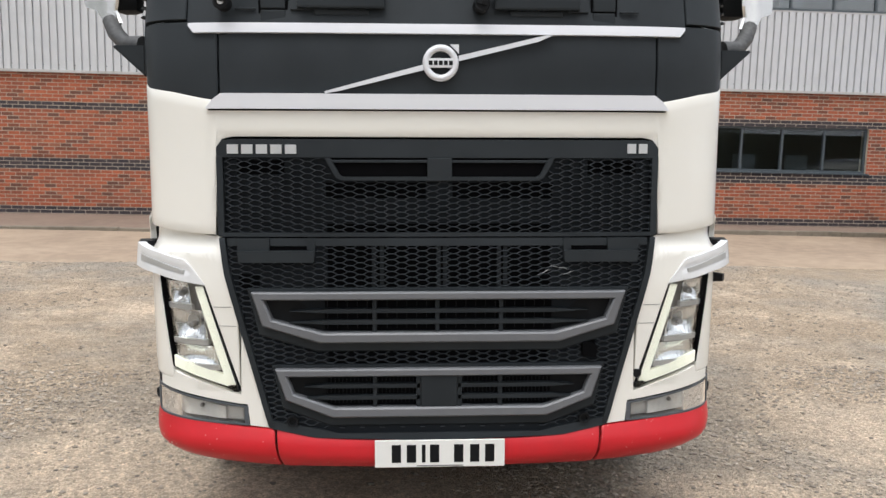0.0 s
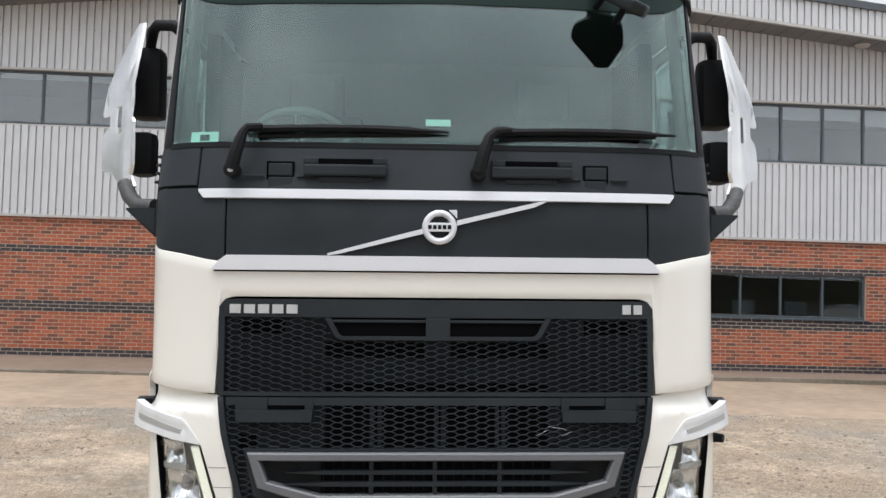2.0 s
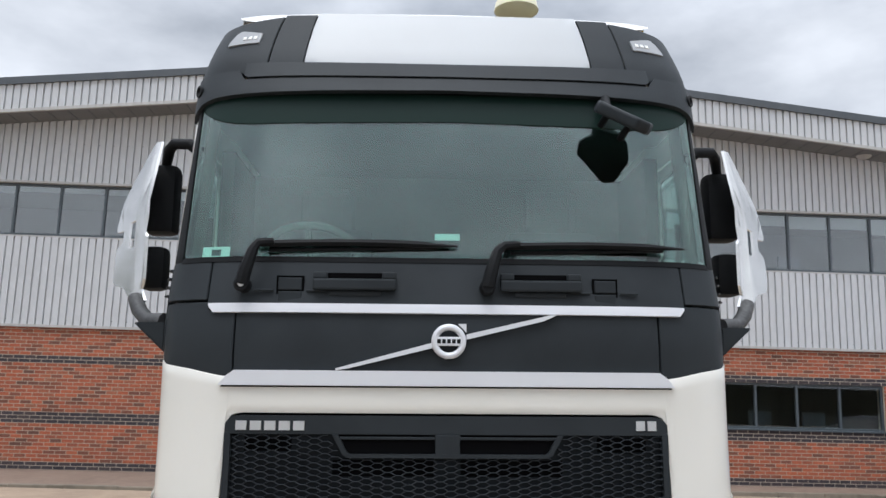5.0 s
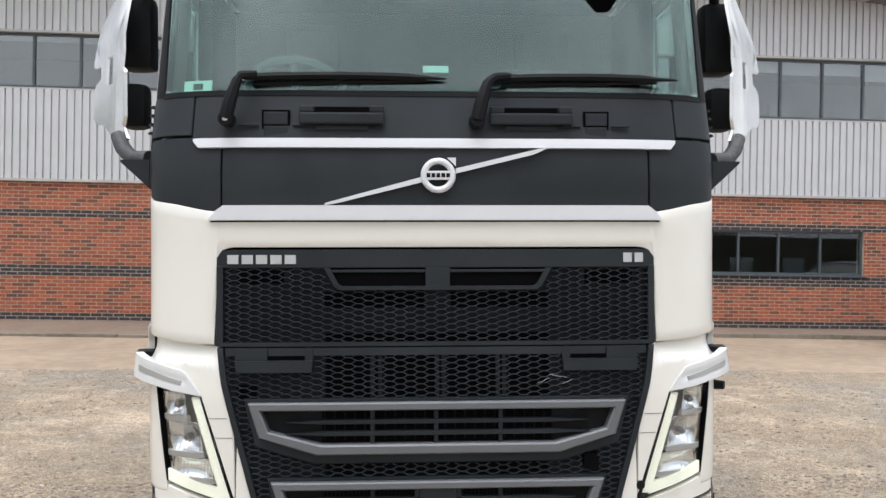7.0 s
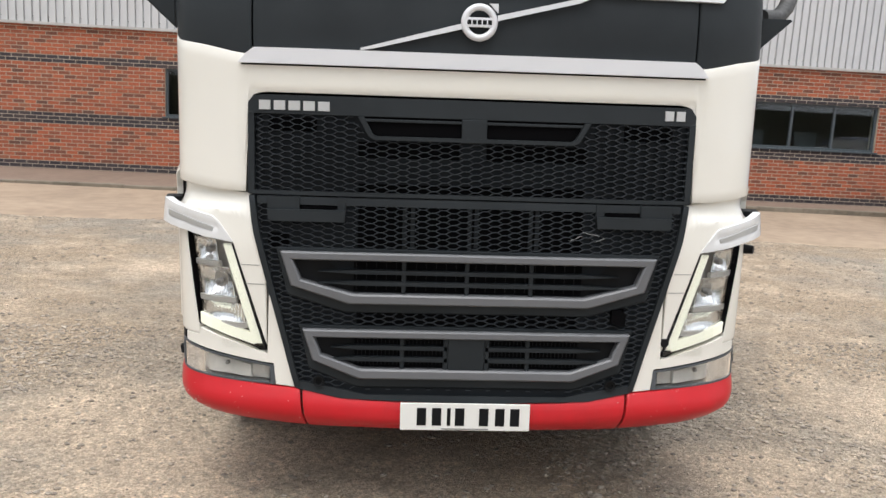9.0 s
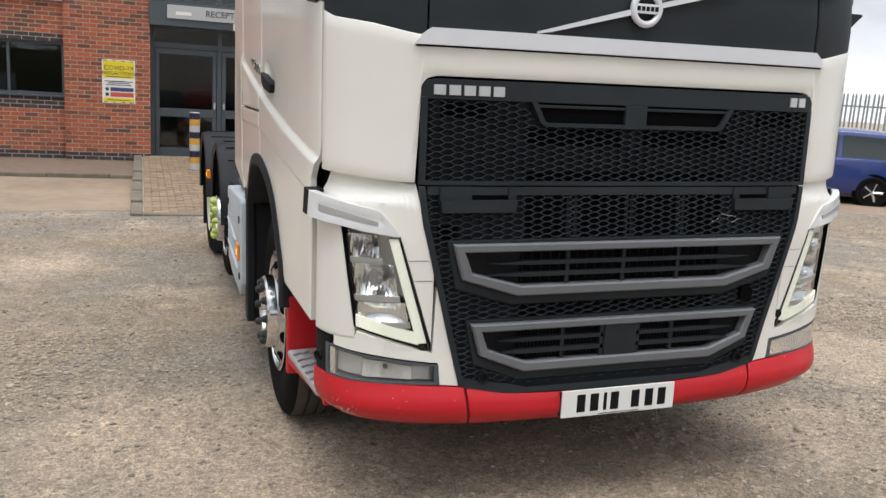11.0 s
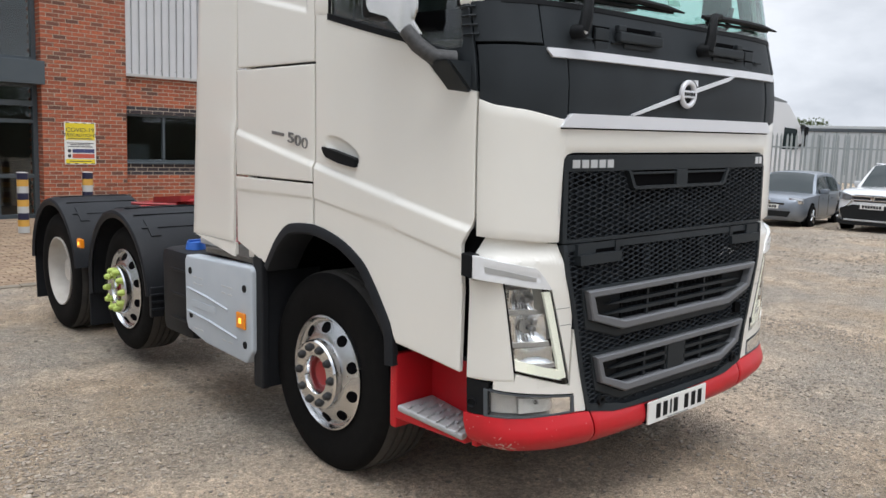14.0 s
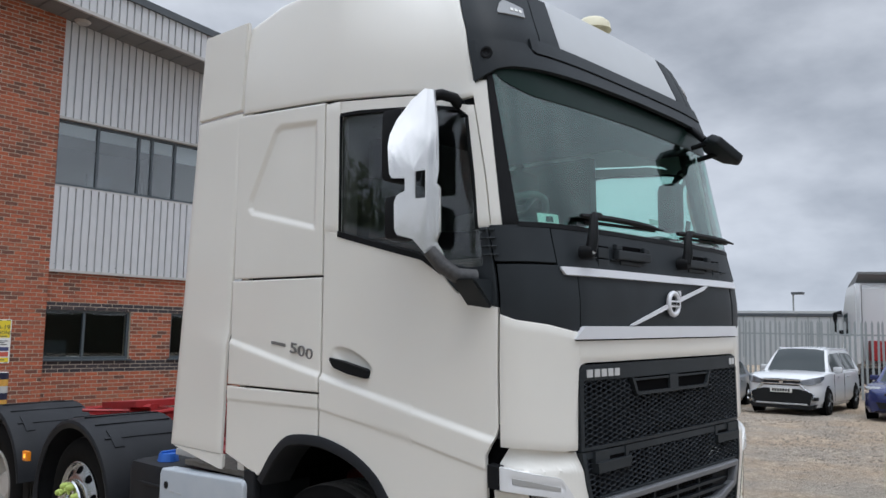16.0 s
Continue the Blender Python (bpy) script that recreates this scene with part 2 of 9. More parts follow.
def prism(bm, outline, y0, y1, m=None):
    """A plate from an outline of (x, z), between two depths along y."""
    m = m or Matrix.Identity(4)
    a = [bm.verts.new(m @ Vector((x, y0, z))) for x, z in outline]
    b = [bm.verts.new(m @ Vector((x, y1, z))) for x, z in outline]
    n = len(a)
    bm.faces.new(a)
    bm.faces.new(b[::-1])
    for k in range(n):
        bm.faces.new((a[k], b[k], b[(k + 1) % n], a[(k + 1) % n]))
    bmesh.ops.recalc_face_normals(bm, faces=bm.faces[:])


def words(name, text, size, mat, parent, m, depth=0.004, label=""):
    """Letters in the built-in font, as a mesh that faces local -y."""
    cu = bpy.data.curves.new(name, "FONT")
    cu.body, cu.size, cu.extrude, cu.align_x, cu.align_y = text, size, depth, "CENTER", "CENTER"
    cu.resolution_u = 3
    tmp = bpy.data.objects.new(name, cu)
    me = bpy.data.meshes.new_from_object(tmp)
    bpy.data.objects.remove(tmp)
    me.materials.append(mat)
    ob = new(name, me)
    ob.parent = parent
    ob.matrix_basis = m @ pose(0, 0, 0, 90, 0, 0)
    if label:
        ob["label"] = label
    return ob


def interp(table, v):
    return float(np.interp(v, [a for a, _ in table], [b for _, b in table]))


# ---- the yard ----
def ground_z(x, y):
    t = min(1.0, max(0.0, (y - 8.0) / 6.0))
    return 0.0236 * x * math.exp(-(x * x + (y - 6) ** 2) / 45.0) - 0.12 * t * t * (3 - 2 * t)


def ground_noise(x, y):
    return 0.014 * noise.noise((x * 0.55, y * 0.55, 0.3)) + 0.007 * noise.noise((x * 2.3, y * 2.3, 1.7))


def steps_between(a, b, n):
    return [a + (b - a) * k / n for k in range(n + 1)]


gx = [-600, -200, -80, -40, -25] + steps_between(-14, 14, 140) + [20, 27, 40, 80, 200, 600]
gy = [-600, -200, -80, -30, -12, -5] + steps_between(-2, 12, 100) + [13.2, 14.4, 16, 20, 30, 60, 200, 600]
g_verts = []
for y in gy:
    for x in gx:
        near = abs(x) <= 14 and -2 <= y <= 12.1
        g_verts.append((x, y, ground_z(x, y) + (ground_noise(x, y) if near else 0.0)))
nx = len(gx)
g_faces = [(j * nx + i, j * nx + i + 1, (j + 1) * nx + i + 1, (j + 1) * nx + i) for j in range(len(gy) - 1) for i in range(nx - 1)]


DUST = ((-1.65, 4.2, 1.05), (-1.3, 3.6, 0.95), (-0.9, 3.9, 0.7), (-0.2, 3.45, 0.75), (1.4, 3.7, 0.6), (2.6, 4.6, 0.8), (-1.75, 3.2, 0.6), (-2.6, 8.1, 0.5), (-4.2, 6.0, 1.2))


def yard_material():
    """Compacted gravel and dust: grey stone, brown fines, pale dusty patches."""
    m = bpy.data.materials.new("compacted_gravel")
    m.use_nodes = True
    n, l = m.node_tree.nodes, m.node_tree.links
    p = n["Principled BSDF"]
    p.inputs["Roughness"].default_value = 0.93
    p.inputs["Specular IOR Level"].default_value = 0.25
    c = n.new("ShaderNodeTexCoord")

    def noise_node(scale, detail=6.0, rough=0.6):
        t = n.new("ShaderNodeTexNoise")
        t.inputs["Scale"].default_value, t.inputs["Detail"].default_value, t.inputs["Roughness"].default_value = scale, detail, rough
        l.new(c.outputs["Object"], t.inputs["Vector"])
        return t

    def ramp(src, a, b, ca, cb):
        r = n.new("ShaderNodeValToRGB")
        r.color_ramp.elements[0].position, r.color_ramp.elements[0].color = a, ca
        r.color_ramp.elements[1].position, r.color_ramp.elements[1].color = b, cb
        l.new(src, r.inputs["Fac"])
        return r

    def mix(fac, a, b, mode="MIX"):
        k = n.new("ShaderNodeMix")
        k.data_type, k.blend_type = "RGBA", mode
        if isinstance(fac, float):
            k.inputs["Factor"].default_value = fac
        else:
            l.new(fac, k.inputs["Factor"])
        l.new(a, k.inputs[6])
        l.new(b, k.inputs[7])
        return k.outputs[2]

    fines = ramp(noise_node(110, 8, 0.78).outputs["Fac"], 0.40, 0.60, (0.165, 0.148, 0.127, 1), (0.475, 0.424, 0.358, 1)).outputs["Color"]
    brown = ramp(noise_node(80, 8, 0.76).outputs["Fac"], 0.39, 0.61, (0.215, 0.162, 0.114, 1), (0.56, 0.44, 0.318, 1)).outputs["Color"]
    patch = ramp(noise_node(0.42, 7, 0.62).outputs["Fac"], 0.43, 0.57, (0.12, 0.12, 0.12, 1), (1, 1, 1, 1)).outputs["Color"]
    base = mix(patch, fines, brown)
    pale = ramp(noise_node(0.8, 9, 0.68).outputs["Fac"], 0.50, 0.66, (0, 0, 0, 1), (0.68, 0.68, 0.68, 1)).outputs["Color"]
    # drier, dustier hollows where wheels have turned
    for px, py, size in DUST:
        far, fall, rough, top = n.new("ShaderNodeVectorMath"), n.new("ShaderNodeMapRange"), n.new("ShaderNodeMath"), n.new("ShaderNodeMath")
        far.operation = "DISTANCE"
        far.inputs[1].default_value = (px, py, 0)
        l.new(c.outputs["Object"], far.inputs[0])
        rough.operation = "MULTIPLY_ADD"
        rough.inputs[1].default_value = 1.6 * size
        l.new(noise_node(2.2, 8, 0.65).outputs["Fac"], rough.inputs[0])
        l.new(far.outputs["Value"], rough.inputs[2])
        fall.inputs["From Min"].default_value, fall.inputs["From Max"].default_value = 1.10 * size, 2.0 * size
        fall.inputs["To Min"].default_value, fall.inputs["To Max"].default_value = 0.95, 0.0
        l.new(rough.outputs[0], fall.inputs["Value"])
        top.operation = "MAXIMUM"
        l.new(pale, top.inputs[0])
        l.new(fall.outputs["Result"], top.inputs[1])
        pale = top.outputs[0]
    dust = ramp(noise_node(95, 7, 0.72).outputs["Fac"], 0.38, 0.62, (0.37, 0.288, 0.213, 1), (0.73, 0.59, 0.45, 1)).outputs["Color"]
    base = mix(pale, base, dust)
    # lumps and scuffs a few centimetres across, over broader worn areas
    for scale, low, high in ((34, 0.66, 1.42), (11, 0.88, 1.16), (3.2, 0.86, 1.12)):
        shade = ramp(noise_node(scale, 9, 0.74).outputs["Fac"], 0.37, 0.63, (low, low, low, 1), (high, high, high * 0.995, 1)).outputs["Color"]
        base = mix(1.0, base, shade, "MULTIPLY")
    # pebbles pressed into the surface, at two sizes, with dark joints
    heights = []
    for scale, low, high in ((130, 0.25, 0.60), (62, 0.55, 0.78)):
        v = n.new("ShaderNodeTexVoronoi")
        v.inputs["Scale"].default_value = scale
        l.new(c.outputs["Object"], v.inputs["Vector"])
        dome = ramp(v.outputs["Distance"], 0.22, 0.46, (1, 1, 1, 1), (0, 0, 0, 1)).outputs["Color"]
        pick = ramp(v.outputs["Color"], low, high, (0, 0, 0, 1), (1, 1, 1, 1)).outputs["Color"]
        clear = n.new("ShaderNodeMath")
        clear.operation, clear.use_clamp = "SUBTRACT", True
        clear.inputs[0].default_value = 1.0
        less = n.new("ShaderNodeMath")
        less.operation = "MULTIPLY"
        less.inputs[1].default_value = 0.55
        l.new(pale, less.inputs[0])
        l.new(less.outputs[0], clear.inputs[1])
        here = mix(1.0, mix(1.0, dome, pick, "MULTIPLY"), clear.outputs[0], "MULTIPLY")
        tone = n.new("ShaderNodeTexWhiteNoise")
        tone.noise_dimensions = "3D"
        l.new(v.outputs["Position"], tone.inputs["Vector"])
        grey = ramp(tone.outputs["Value"], 0.0, 1.0, (0.20, 0.172, 0.145, 1), (0.50, 0.43, 0.355, 1)).outputs["Color"]
        base = mix(here, base, grey)
        heights.append(here)
    l.new(base, p.inputs["Base Color"])
    b1, b2, b3 = n.new("ShaderNodeBump"), n.new("ShaderNodeBump"), n.new("ShaderNodeBump")
    for b, depth, src in ((b1, 0.022, noise_node(42, 9, 0.75).outputs["Fac"]), (b2, 0.009, heights[0]), (b3, 0.014, heights[1])):
        b.inputs["Distance"].default_value, b.inputs["Strength"].default_value = depth, 1.0
        l.new(src, b.inputs["Height"])
    l.new(b1.outputs["Normal"], b2.inputs["Normal"])
    l.new(b2.outputs["Normal"], b3.inputs["Normal"])
    l.new(b3.outputs["Normal"], p.inputs["Normal"])
    return m


M_YARD = yard_material()
ground = pydata("ground", g_verts, g_faces, M_YARD, smooth=60)
tagged(ground, "compacted grey-brown gravel yard with dusty patches", "ground", kind="structure")

# concrete apron in front of the pavement, and the pavement with its kerb
BLD = pose(0, 17.315, 0, 0, -0.21, 0.82)


def ragged(x, y):
    return 0.35 * noise.noise((x * 0.35, y, 2.0)) + 0.12 * noise.noise((x * 1.7, y, 5.0))


def apron(name, x0, x1, back):
    cols = steps_between(x0, x1, int((x1 - x0) * 4))
    v, f = [], []
    for x in cols:
        y0 = 11.1 + 0.035 * x + ragged(x, 0.0)
        for k in range(7):
            y = y0 + (17.4 + 0.0143 * x - back - y0) * k / 6
            z = ground_z(x, y) + (0.03 if k else -0.03)
            v.append((x, y, z))
    for i in range(len(cols) - 1):
        for k in range(6):
            a = i * 7 + k
            f.append((a, a + 7, a + 8, a + 1))
    ob = pydata(name, v, f, M_CONCRETE, smooth=60)
    return tagged(ob, "worn pale brown concrete apron with a ragged edge", "concrete", kind="structure")


apron("road", -40, -1.9, 2.4)
apron("road", 4.0, 40, 1.1)

# loose stones on the yard, thicker in drifts
def stones(name, count, seed, x0, x1, y0, y1, small, large, mat, label):
    r = random.Random(seed)
    v, f = [], []
    made = 0
    while made < count:
        x, y = r.uniform(x0, x1), r.uniform(y0, y1)
        if noise.noise((x * 0.6, y * 0.6, 9.1)) + 0.55 * r.random() < 0.12:
            continue
        if any(math.hypot(x - a, y - b) < 0.75 * c for a, b, c in DUST) and r.random() < 0.8:
            continue
        made += 1
        q = small + (large - small) * r.random() ** 4
        k = len(v)
        z = ground_z(x, y) + ground_noise(x, y)
        a = r.uniform(0, 6.28)
        n = 5
        for ring, (h, w) in enumerate(((-0.15, 0.9), (0.35, 1.0))):
            for j in range(n):
                t = a + 6.283 * j / n + ring * 0.4
                w2 = w * q * r.uniform(0.7, 1.15)
                v.append((x + w2 * math.cos(t), y + w2 * 0.8 * math.sin(t), z + h * q))
        v.append((x + r.uniform(-0.3, 0.3) * q, y, z + q * r.uniform(0.5, 0.8)))
        for j in range(n):
            j2 = (j + 1) % n
            f.append((k + j, k + j2, k + n + j2, k + n + j))
            f.append((k + n + j, k + n + j2, k + 2 * n))
    ob = pydata(name, v, f, mat)
    return tagged(ob, label, "gravel", kind="stuff")


M_STONE = brick_material("loose_stone", [(0.22, 0.19, 0.158), (0.38, 0.32, 0.255), (0.30, 0.257, 0.21), (0.47, 0.405, 0.33), (0.20, 0.172, 0.145), (0.41, 0.335, 0.25)])
stones("gravel", 64000, 3, -6.0, 4.5, 1.2, 6.0, 0.004, 0.019, M_STONE, "loose grey and brown stones scattered over the yard")
stones("gravel", 11000, 5, 9.0, 21.0, 1.5, 10.5, 0.010, 0.036, M_STONE, "loose grey and brown stones scattered over the yard")
stones("gravel", 28000, 4, -12, 13.5, 4.0, 11.6, 0.005, 0.022, M_STONE, "loose grey and brown stones scattered over the yard")

# ---- the office building ----
BASE, COURSE, BRICK = -0.031, 0.075, 0.225
office = thing("office_building", "two-storey office with red brick ground floor and ribbed grey cladding above", "building", at=BLD)
U_LEFT, U_RIGHT, CLAD_Z = -10.8, 14.0, 2.805
SILL, HEAD = BASE + 15 * COURSE, BASE + 28 * COURSE
DARK_ROWS = {0, 1, 12, 13, 14, 28, 29}
OPENINGS = [(-5.125, -3.262), (2.665, 4.42), (5.33, 9.80)]
PILLARS = [(-3.262, -1.79), (1.125, 2.665)]
APEX_U, APEX_Z, PITCH = 0.2, 7.97, 0.10


def soffit_z(u):
    return APEX_Z - PITCH * abs(u - APEX_U)


def wall_slab(name, u0, u1, y0, y1, z0, z1, mat, holes=()):
    """A wall with openings through it, as one mesh of blocks."""
    bm = bmesh.new()
    cuts = sorted({u0, u1, *[v for h in holes for v in h[:2]]})
    for a, b in zip(cuts, cuts[1:]):
        hole = [h for h in holes if h[0] <= a + 1e-6 and h[1] >= b - 1e-6]
        if hole:
            if hole[0][2] > z0:
                box(bm, a, b, y0, y1, z0, hole[0][2])
            if hole[0][3] < z1:
                box(bm, a, b, y0, y1, hole[0][3], z1)
        else:
            box(bm, a, b, y0, y1, z0, z1)
    return part(name, bm, mat, office)


def brick_rows(u0, u1, rows, face, holes=(), normal="front"):
    """Yields (u centre, width, z, row) of a stretcher bond."""
    for r in rows:
        z = BASE + r * COURSE
        shift = 0.0 if r % 2 else BRICK / 2
        u = u0 - shift
        while u < u1 - 0.02:
            a, b = max(u, u0), min(u + BRICK - 0.010, u1)
            u += BRICK
            if b - a < 0.03:
                continue
            cut = False
            for h0, h1 in holes:
                if SILL - 1e-3 <= z < HEAD - 1e-3 and b > h0 and a < h1:
                    if a < h0 - 0.02:
                        b = h0
                    elif b > h1 + 0.02:
                        a = h1
                    else:
                        cut = True
            if not cut:
                yield a, b, z, r


def brick_faces(verts, faces, a, b, z, y0, y1):
    """A brick as five faces, the back left open; face towards -y."""
    k = len(verts)
    h, c = 0.065, 0.004
    verts += [(a, y1, z), (b, y1, z), (b, y1, z + h), (a, y1, z + h), (a + c, y0, z + c), (b - c, y0, z + c), (b - c, y0, z + h - c), (a + c, y0, z + h - c)]
    faces += [(k + 4, k + 5, k + 6, k + 7), (k, k + 1, k + 5, k + 4), (k + 1, k + 2, k + 6, k + 5), (k + 2, k + 3, k + 7, k + 6), (k + 3, k, k + 4, k + 7)]


rnd = random.Random(5)
wall_holes = [(a, b, SILL, HEAD) for a, b in OPENINGS]
brick_wall_left = wall_slab("brick_wall", U_LEFT, PILLARS[0][0], 0.0, 0.28, -0.3, CLAD_Z, M_MORTAR, [h for h in wall_holes if h[0] < 0])
brick_wall_right = wall_slab("brick_wall", PILLARS[1][1], U_RIGHT, 0.0, 0.28, -0.3, CLAD_Z, M_MORTAR, [h for h in wall_holes if h[0] > 0])
for side, parent in ((0, brick_wall_left), (1, brick_wall_right)):
    u0, u1 = ((U_LEFT, PILLARS[0][0]), (PILLARS[1][1], U_RIGHT))[side]
    v, f, m = [], [], []
    for a, b, z, r in brick_rows(u0, u1, range(0, 38), 0.0, OPENINGS):
        brick_faces(v, f, a, b, z, -0.006 + rnd.uniform(-0.0015, 0.0015), 0.004)
        m += [1 if r in DARK_ROWS else 0] * 5
    ob = pydata("bricks", v, f, [M_BRICK, M_DARK_BRICK], parent, m)
    tagged(ob, kind="stuff")
# window reveals and sills
for a, b in OPENINGS:
    bm = new_box(a - 0.05, b + 0.05, -0.05, 0.12, SILL - 0.012, SILL + 0.022, 0.006)
    part("window_sill", bm, M_FRAME, office, "slate-blue metal sill")

# brick pillars, which stand proud of the walls and run up to the soffit
pillar_parents = []
single_count = 0
for n, (a0, a1) in enumerate(PILLARS):
    top = soffit_z((a0 + a1) / 2) + 0.1
    bm = new_box(a0 + 0.006, a1 - 0.006, -0.094, 0.6, -0.3, top)
    pil = part("brick_pillar", bm, M_MORTAR, office, "tall red brick pillar")
    pillar_parents.append(pil)
    v, f, m = [], [], []
    rows = range(0, int((top - BASE) / COURSE))
    singles = []
    for a, b, z, r in brick_rows(a0, a1, rows, 0.0):
        if n == 1 and 2 <= r < 46 and single_count < 300 and b - a > 0.2:
            singles.append((a, b, z))
            single_count += 1
        else:
            brick_faces(v, f, a, b, z, -0.10 + rnd.uniform(-0.0015, 0.0015), -0.09)
            m += [1 if r in (0, 1) else 0] * 5
    # side returns of the pillar
    for r in rows:
        z = BASE + r * COURSE
        for uu, sgn in ((a0, -1), (a1, 1)):
            y = -0.098 if r % 2 else -0.098 - BRICK / 2
            while y < 0.5:
                p0, p1 = max(y, -0.098), y + BRICK - 0.01
                y += BRICK
                if p1 - p0 < 0.03:
                    continue
                k = len(v)
                x0, x1 = uu - sgn * 0.01, uu + sgn * 0.0
                v += [(x0, p0, z), (x0, p1, z), (x0, p1, z + 0.065), (x0, p0, z + 0.065), (x1, p0, z + 0.003), (x1, p1, z + 0.003), (x1, p1, z + 0.062), (x1, p0, z + 0.062)]
                f += [(k + 4, k + 5, k + 6, k + 7), (k, k + 1, k + 5, k + 4), (k + 1, k + 2, k + 6, k + 5), (k + 2, k + 3, k + 7, k + 6), (k + 3, k, k + 4, k + 7)]
                m += [0] * 5
    tagged(pydata("bricks", v, f, [M_BRICK, M_DARK_BRICK], pil, m), kind="stuff")
    if singles:
        bv, bf = [], []
        brick_faces(bv, bf, -0.1075, 0.1075, 0.0, -0.01, 0.0)
        first = pydata("brick", bv, bf, M_BRICK_OB, pil)
        shared = first.data
        for k, (a, b, z) in enumerate(singles):
            ob = first if k == 0 else new("brick", shared)
            ob.parent = pil
            ob.location = ((a + b) / 2, -0.09 + rnd.uniform(-0.0015, 0.0015), z)
            ob.scale = ((b - a) / 0.215, 1, 1)


# ribbed cladding above the bricks
def ribbed(name, u0, u1, bottom, top, y, mat, parent, pitch=0.152, depth=0.045, lean=0.0, label=""):
    """Trapezoid ribs; bottom and top may be functions of u."""
    v, f = [], []
    us = []
    u = u0
    while u < u1:
        for du, d in ((0.0, 0), (0.100, 0), (0.104, 1), (0.134, 1), (0.138, 0)):
            if u + du <= u1:
                us.append((u + du, d))
        u += pitch
    us.append((u1, us[-1][1]))
    for u, d in us:
        b = bottom(u) if callable(bottom) else bottom
        t = top(u) if callable(top) else top
        yy = y - depth * (1 - d)
        v += [(u, yy, b), (u, yy - lean, t)]
    for k in range(len(us) - 1):
        f.append((2 * k, 2 * k + 2, 2 * k + 3, 2 * k + 1))
    # closing strips at foot and head
    n = len(v)
    for u, d in us:
        b = bottom(u) if callable(bottom) else bottom
        v.append((u, y + 0.03, b))
    for k in range(len(us) - 1):
        f.append((2 * k, n + k, n + k + 1, 2 * k + 2))
    ob = pydata(name, v, f, mat, parent)
    if label:
        ob["label"] = label
    return ob


STRIPS = [(U_LEFT, PILLARS[0][0]), (PILLARS[1][1], U_RIGHT)]
for (a, b), UW_SILL, UW_HEAD in zip(STRIPS, (4.68, 4.47), (5.77, 5.74)):
    ribbed("cladding", a, b, CLAD_Z + 0.03, UW_SILL - 0.03, -0.03, M_CLAD, office, label="ribbed grey coated steel cladding")
    ribbed("cladding", a, b, UW_HEAD + 0.06, lambda u: soffit_z(u) + 0.02, -0.03, M_CLAD, office, label="ribbed grey coated steel cladding")
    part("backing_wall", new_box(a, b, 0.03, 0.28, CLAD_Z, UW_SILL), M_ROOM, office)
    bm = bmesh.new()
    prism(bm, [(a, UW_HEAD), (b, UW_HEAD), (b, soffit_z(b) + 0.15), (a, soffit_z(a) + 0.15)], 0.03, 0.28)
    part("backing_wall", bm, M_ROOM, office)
    part("flashing", new_box(a, b, -0.085, 0.03, CLAD_Z - 0.025, CLAD_Z + 0.03, 0.004), M_CLAD_TRIM, office)
    part("flashing", new_box(a, b, -0.09, 0.03, UW_HEAD + 0.015, UW_HEAD + 0.065, 0.004), M_CLAD_TRIM, office)
    part("flashing", new_box(a, b, -0.075, 0.03, UW_SILL - 0.045, UW_SILL - 0.004, 0.004), M_CLAD_TRIM, office)
    # cladding screws low on every second rib
    u = a + 0.119
    screw = None
    while u < b:
        for z in (CLAD_Z + 0.13, UW_HEAD + 0.9):
            if screw is None:
                ob = screw = part("cladding_screw", new_box(-0.008, 0.008, -0.005, 0.005, -0.01, 0.01), M_GUTTER, office)
            else:
                ob = new("cladding_screw", screw.data)
                ob.parent = office
            ob.location = (u, -0.031, z)
        u += 0.304


def window_unit(name, u0, u1, z0, z1, mullions, y=0.05, label="", blinds=0.0, frame_w=0.05):
    """A frame with its mullions, panes and blinds."""
    bm = bmesh.new()
    w = frame_w
    box(bm, u0, u1, y, y + 0.07, z0, z0 + w, 0.004)
    box(bm, u0, u1, y, y + 0.07, z1 - w, z1, 0.004)
    edges = [u0 + w / 2, *mullions, u1 - w / 2]
    for u in edges:
        box(bm, u - w / 2, u + w / 2, y - 0.002, y + 0.068, z0 + w, z1 - w, 0.004)
    frame_ob = part(name, bm, M_FRAME, office, label or "slate-blue metal framed window")
    for a, b in zip(edges, edges[1:]):
        g = new_box(a + w / 2, b - w / 2, y + 0.03, y + 0.038, z0 + w, z1 - w)
        pane = part("pane", g, M_PANE if z0 > 3 else M_PANE_LOW, frame_ob)
        pane.visible_shadow = False
        if blinds:
            drop = blinds * (0.6 + 0.8 * rnd.random())
            part("blind", new_box(a + w / 2, b - w / 2, y + 0.10, y + 0.104, z1 - w - drop, z1 - w), M_BLIND, frame_ob, "pale roller blind pulled part-way")
    return frame_ob


def every(u0, u1, step, start):
    out, u = [], start
    while u < u1 - 0.3:
        if u > u0 + 0.3:
            out.append(u)
        u += step
    return out


window_unit("window", U_LEFT, PILLARS[0][0], 4.68, 5.79, every(U_LEFT, PILLARS[0][0], 0.926, -10.507), 0.0, "long band of slate-framed first-floor windows", 0.14)
window_unit("window", PILLARS[1][1], U_RIGHT, 4.47, 5.76, [3.51, 4.39, 4.69, 5.22, 6.10, 6.99, 7.87, 8.80, 9.71, 10.63, 11.55, 12.47, 13.39], 0.0, "long band of slate-framed first-floor windows", 0.26)
for (a, b), bars in zip(OPENINGS, ([-4.18], [3.48], [6.18, 7.04, 7.93, 8.86])):
    window_unit("window", a, b, SILL + 0.02, HEAD, bars, 0.06)

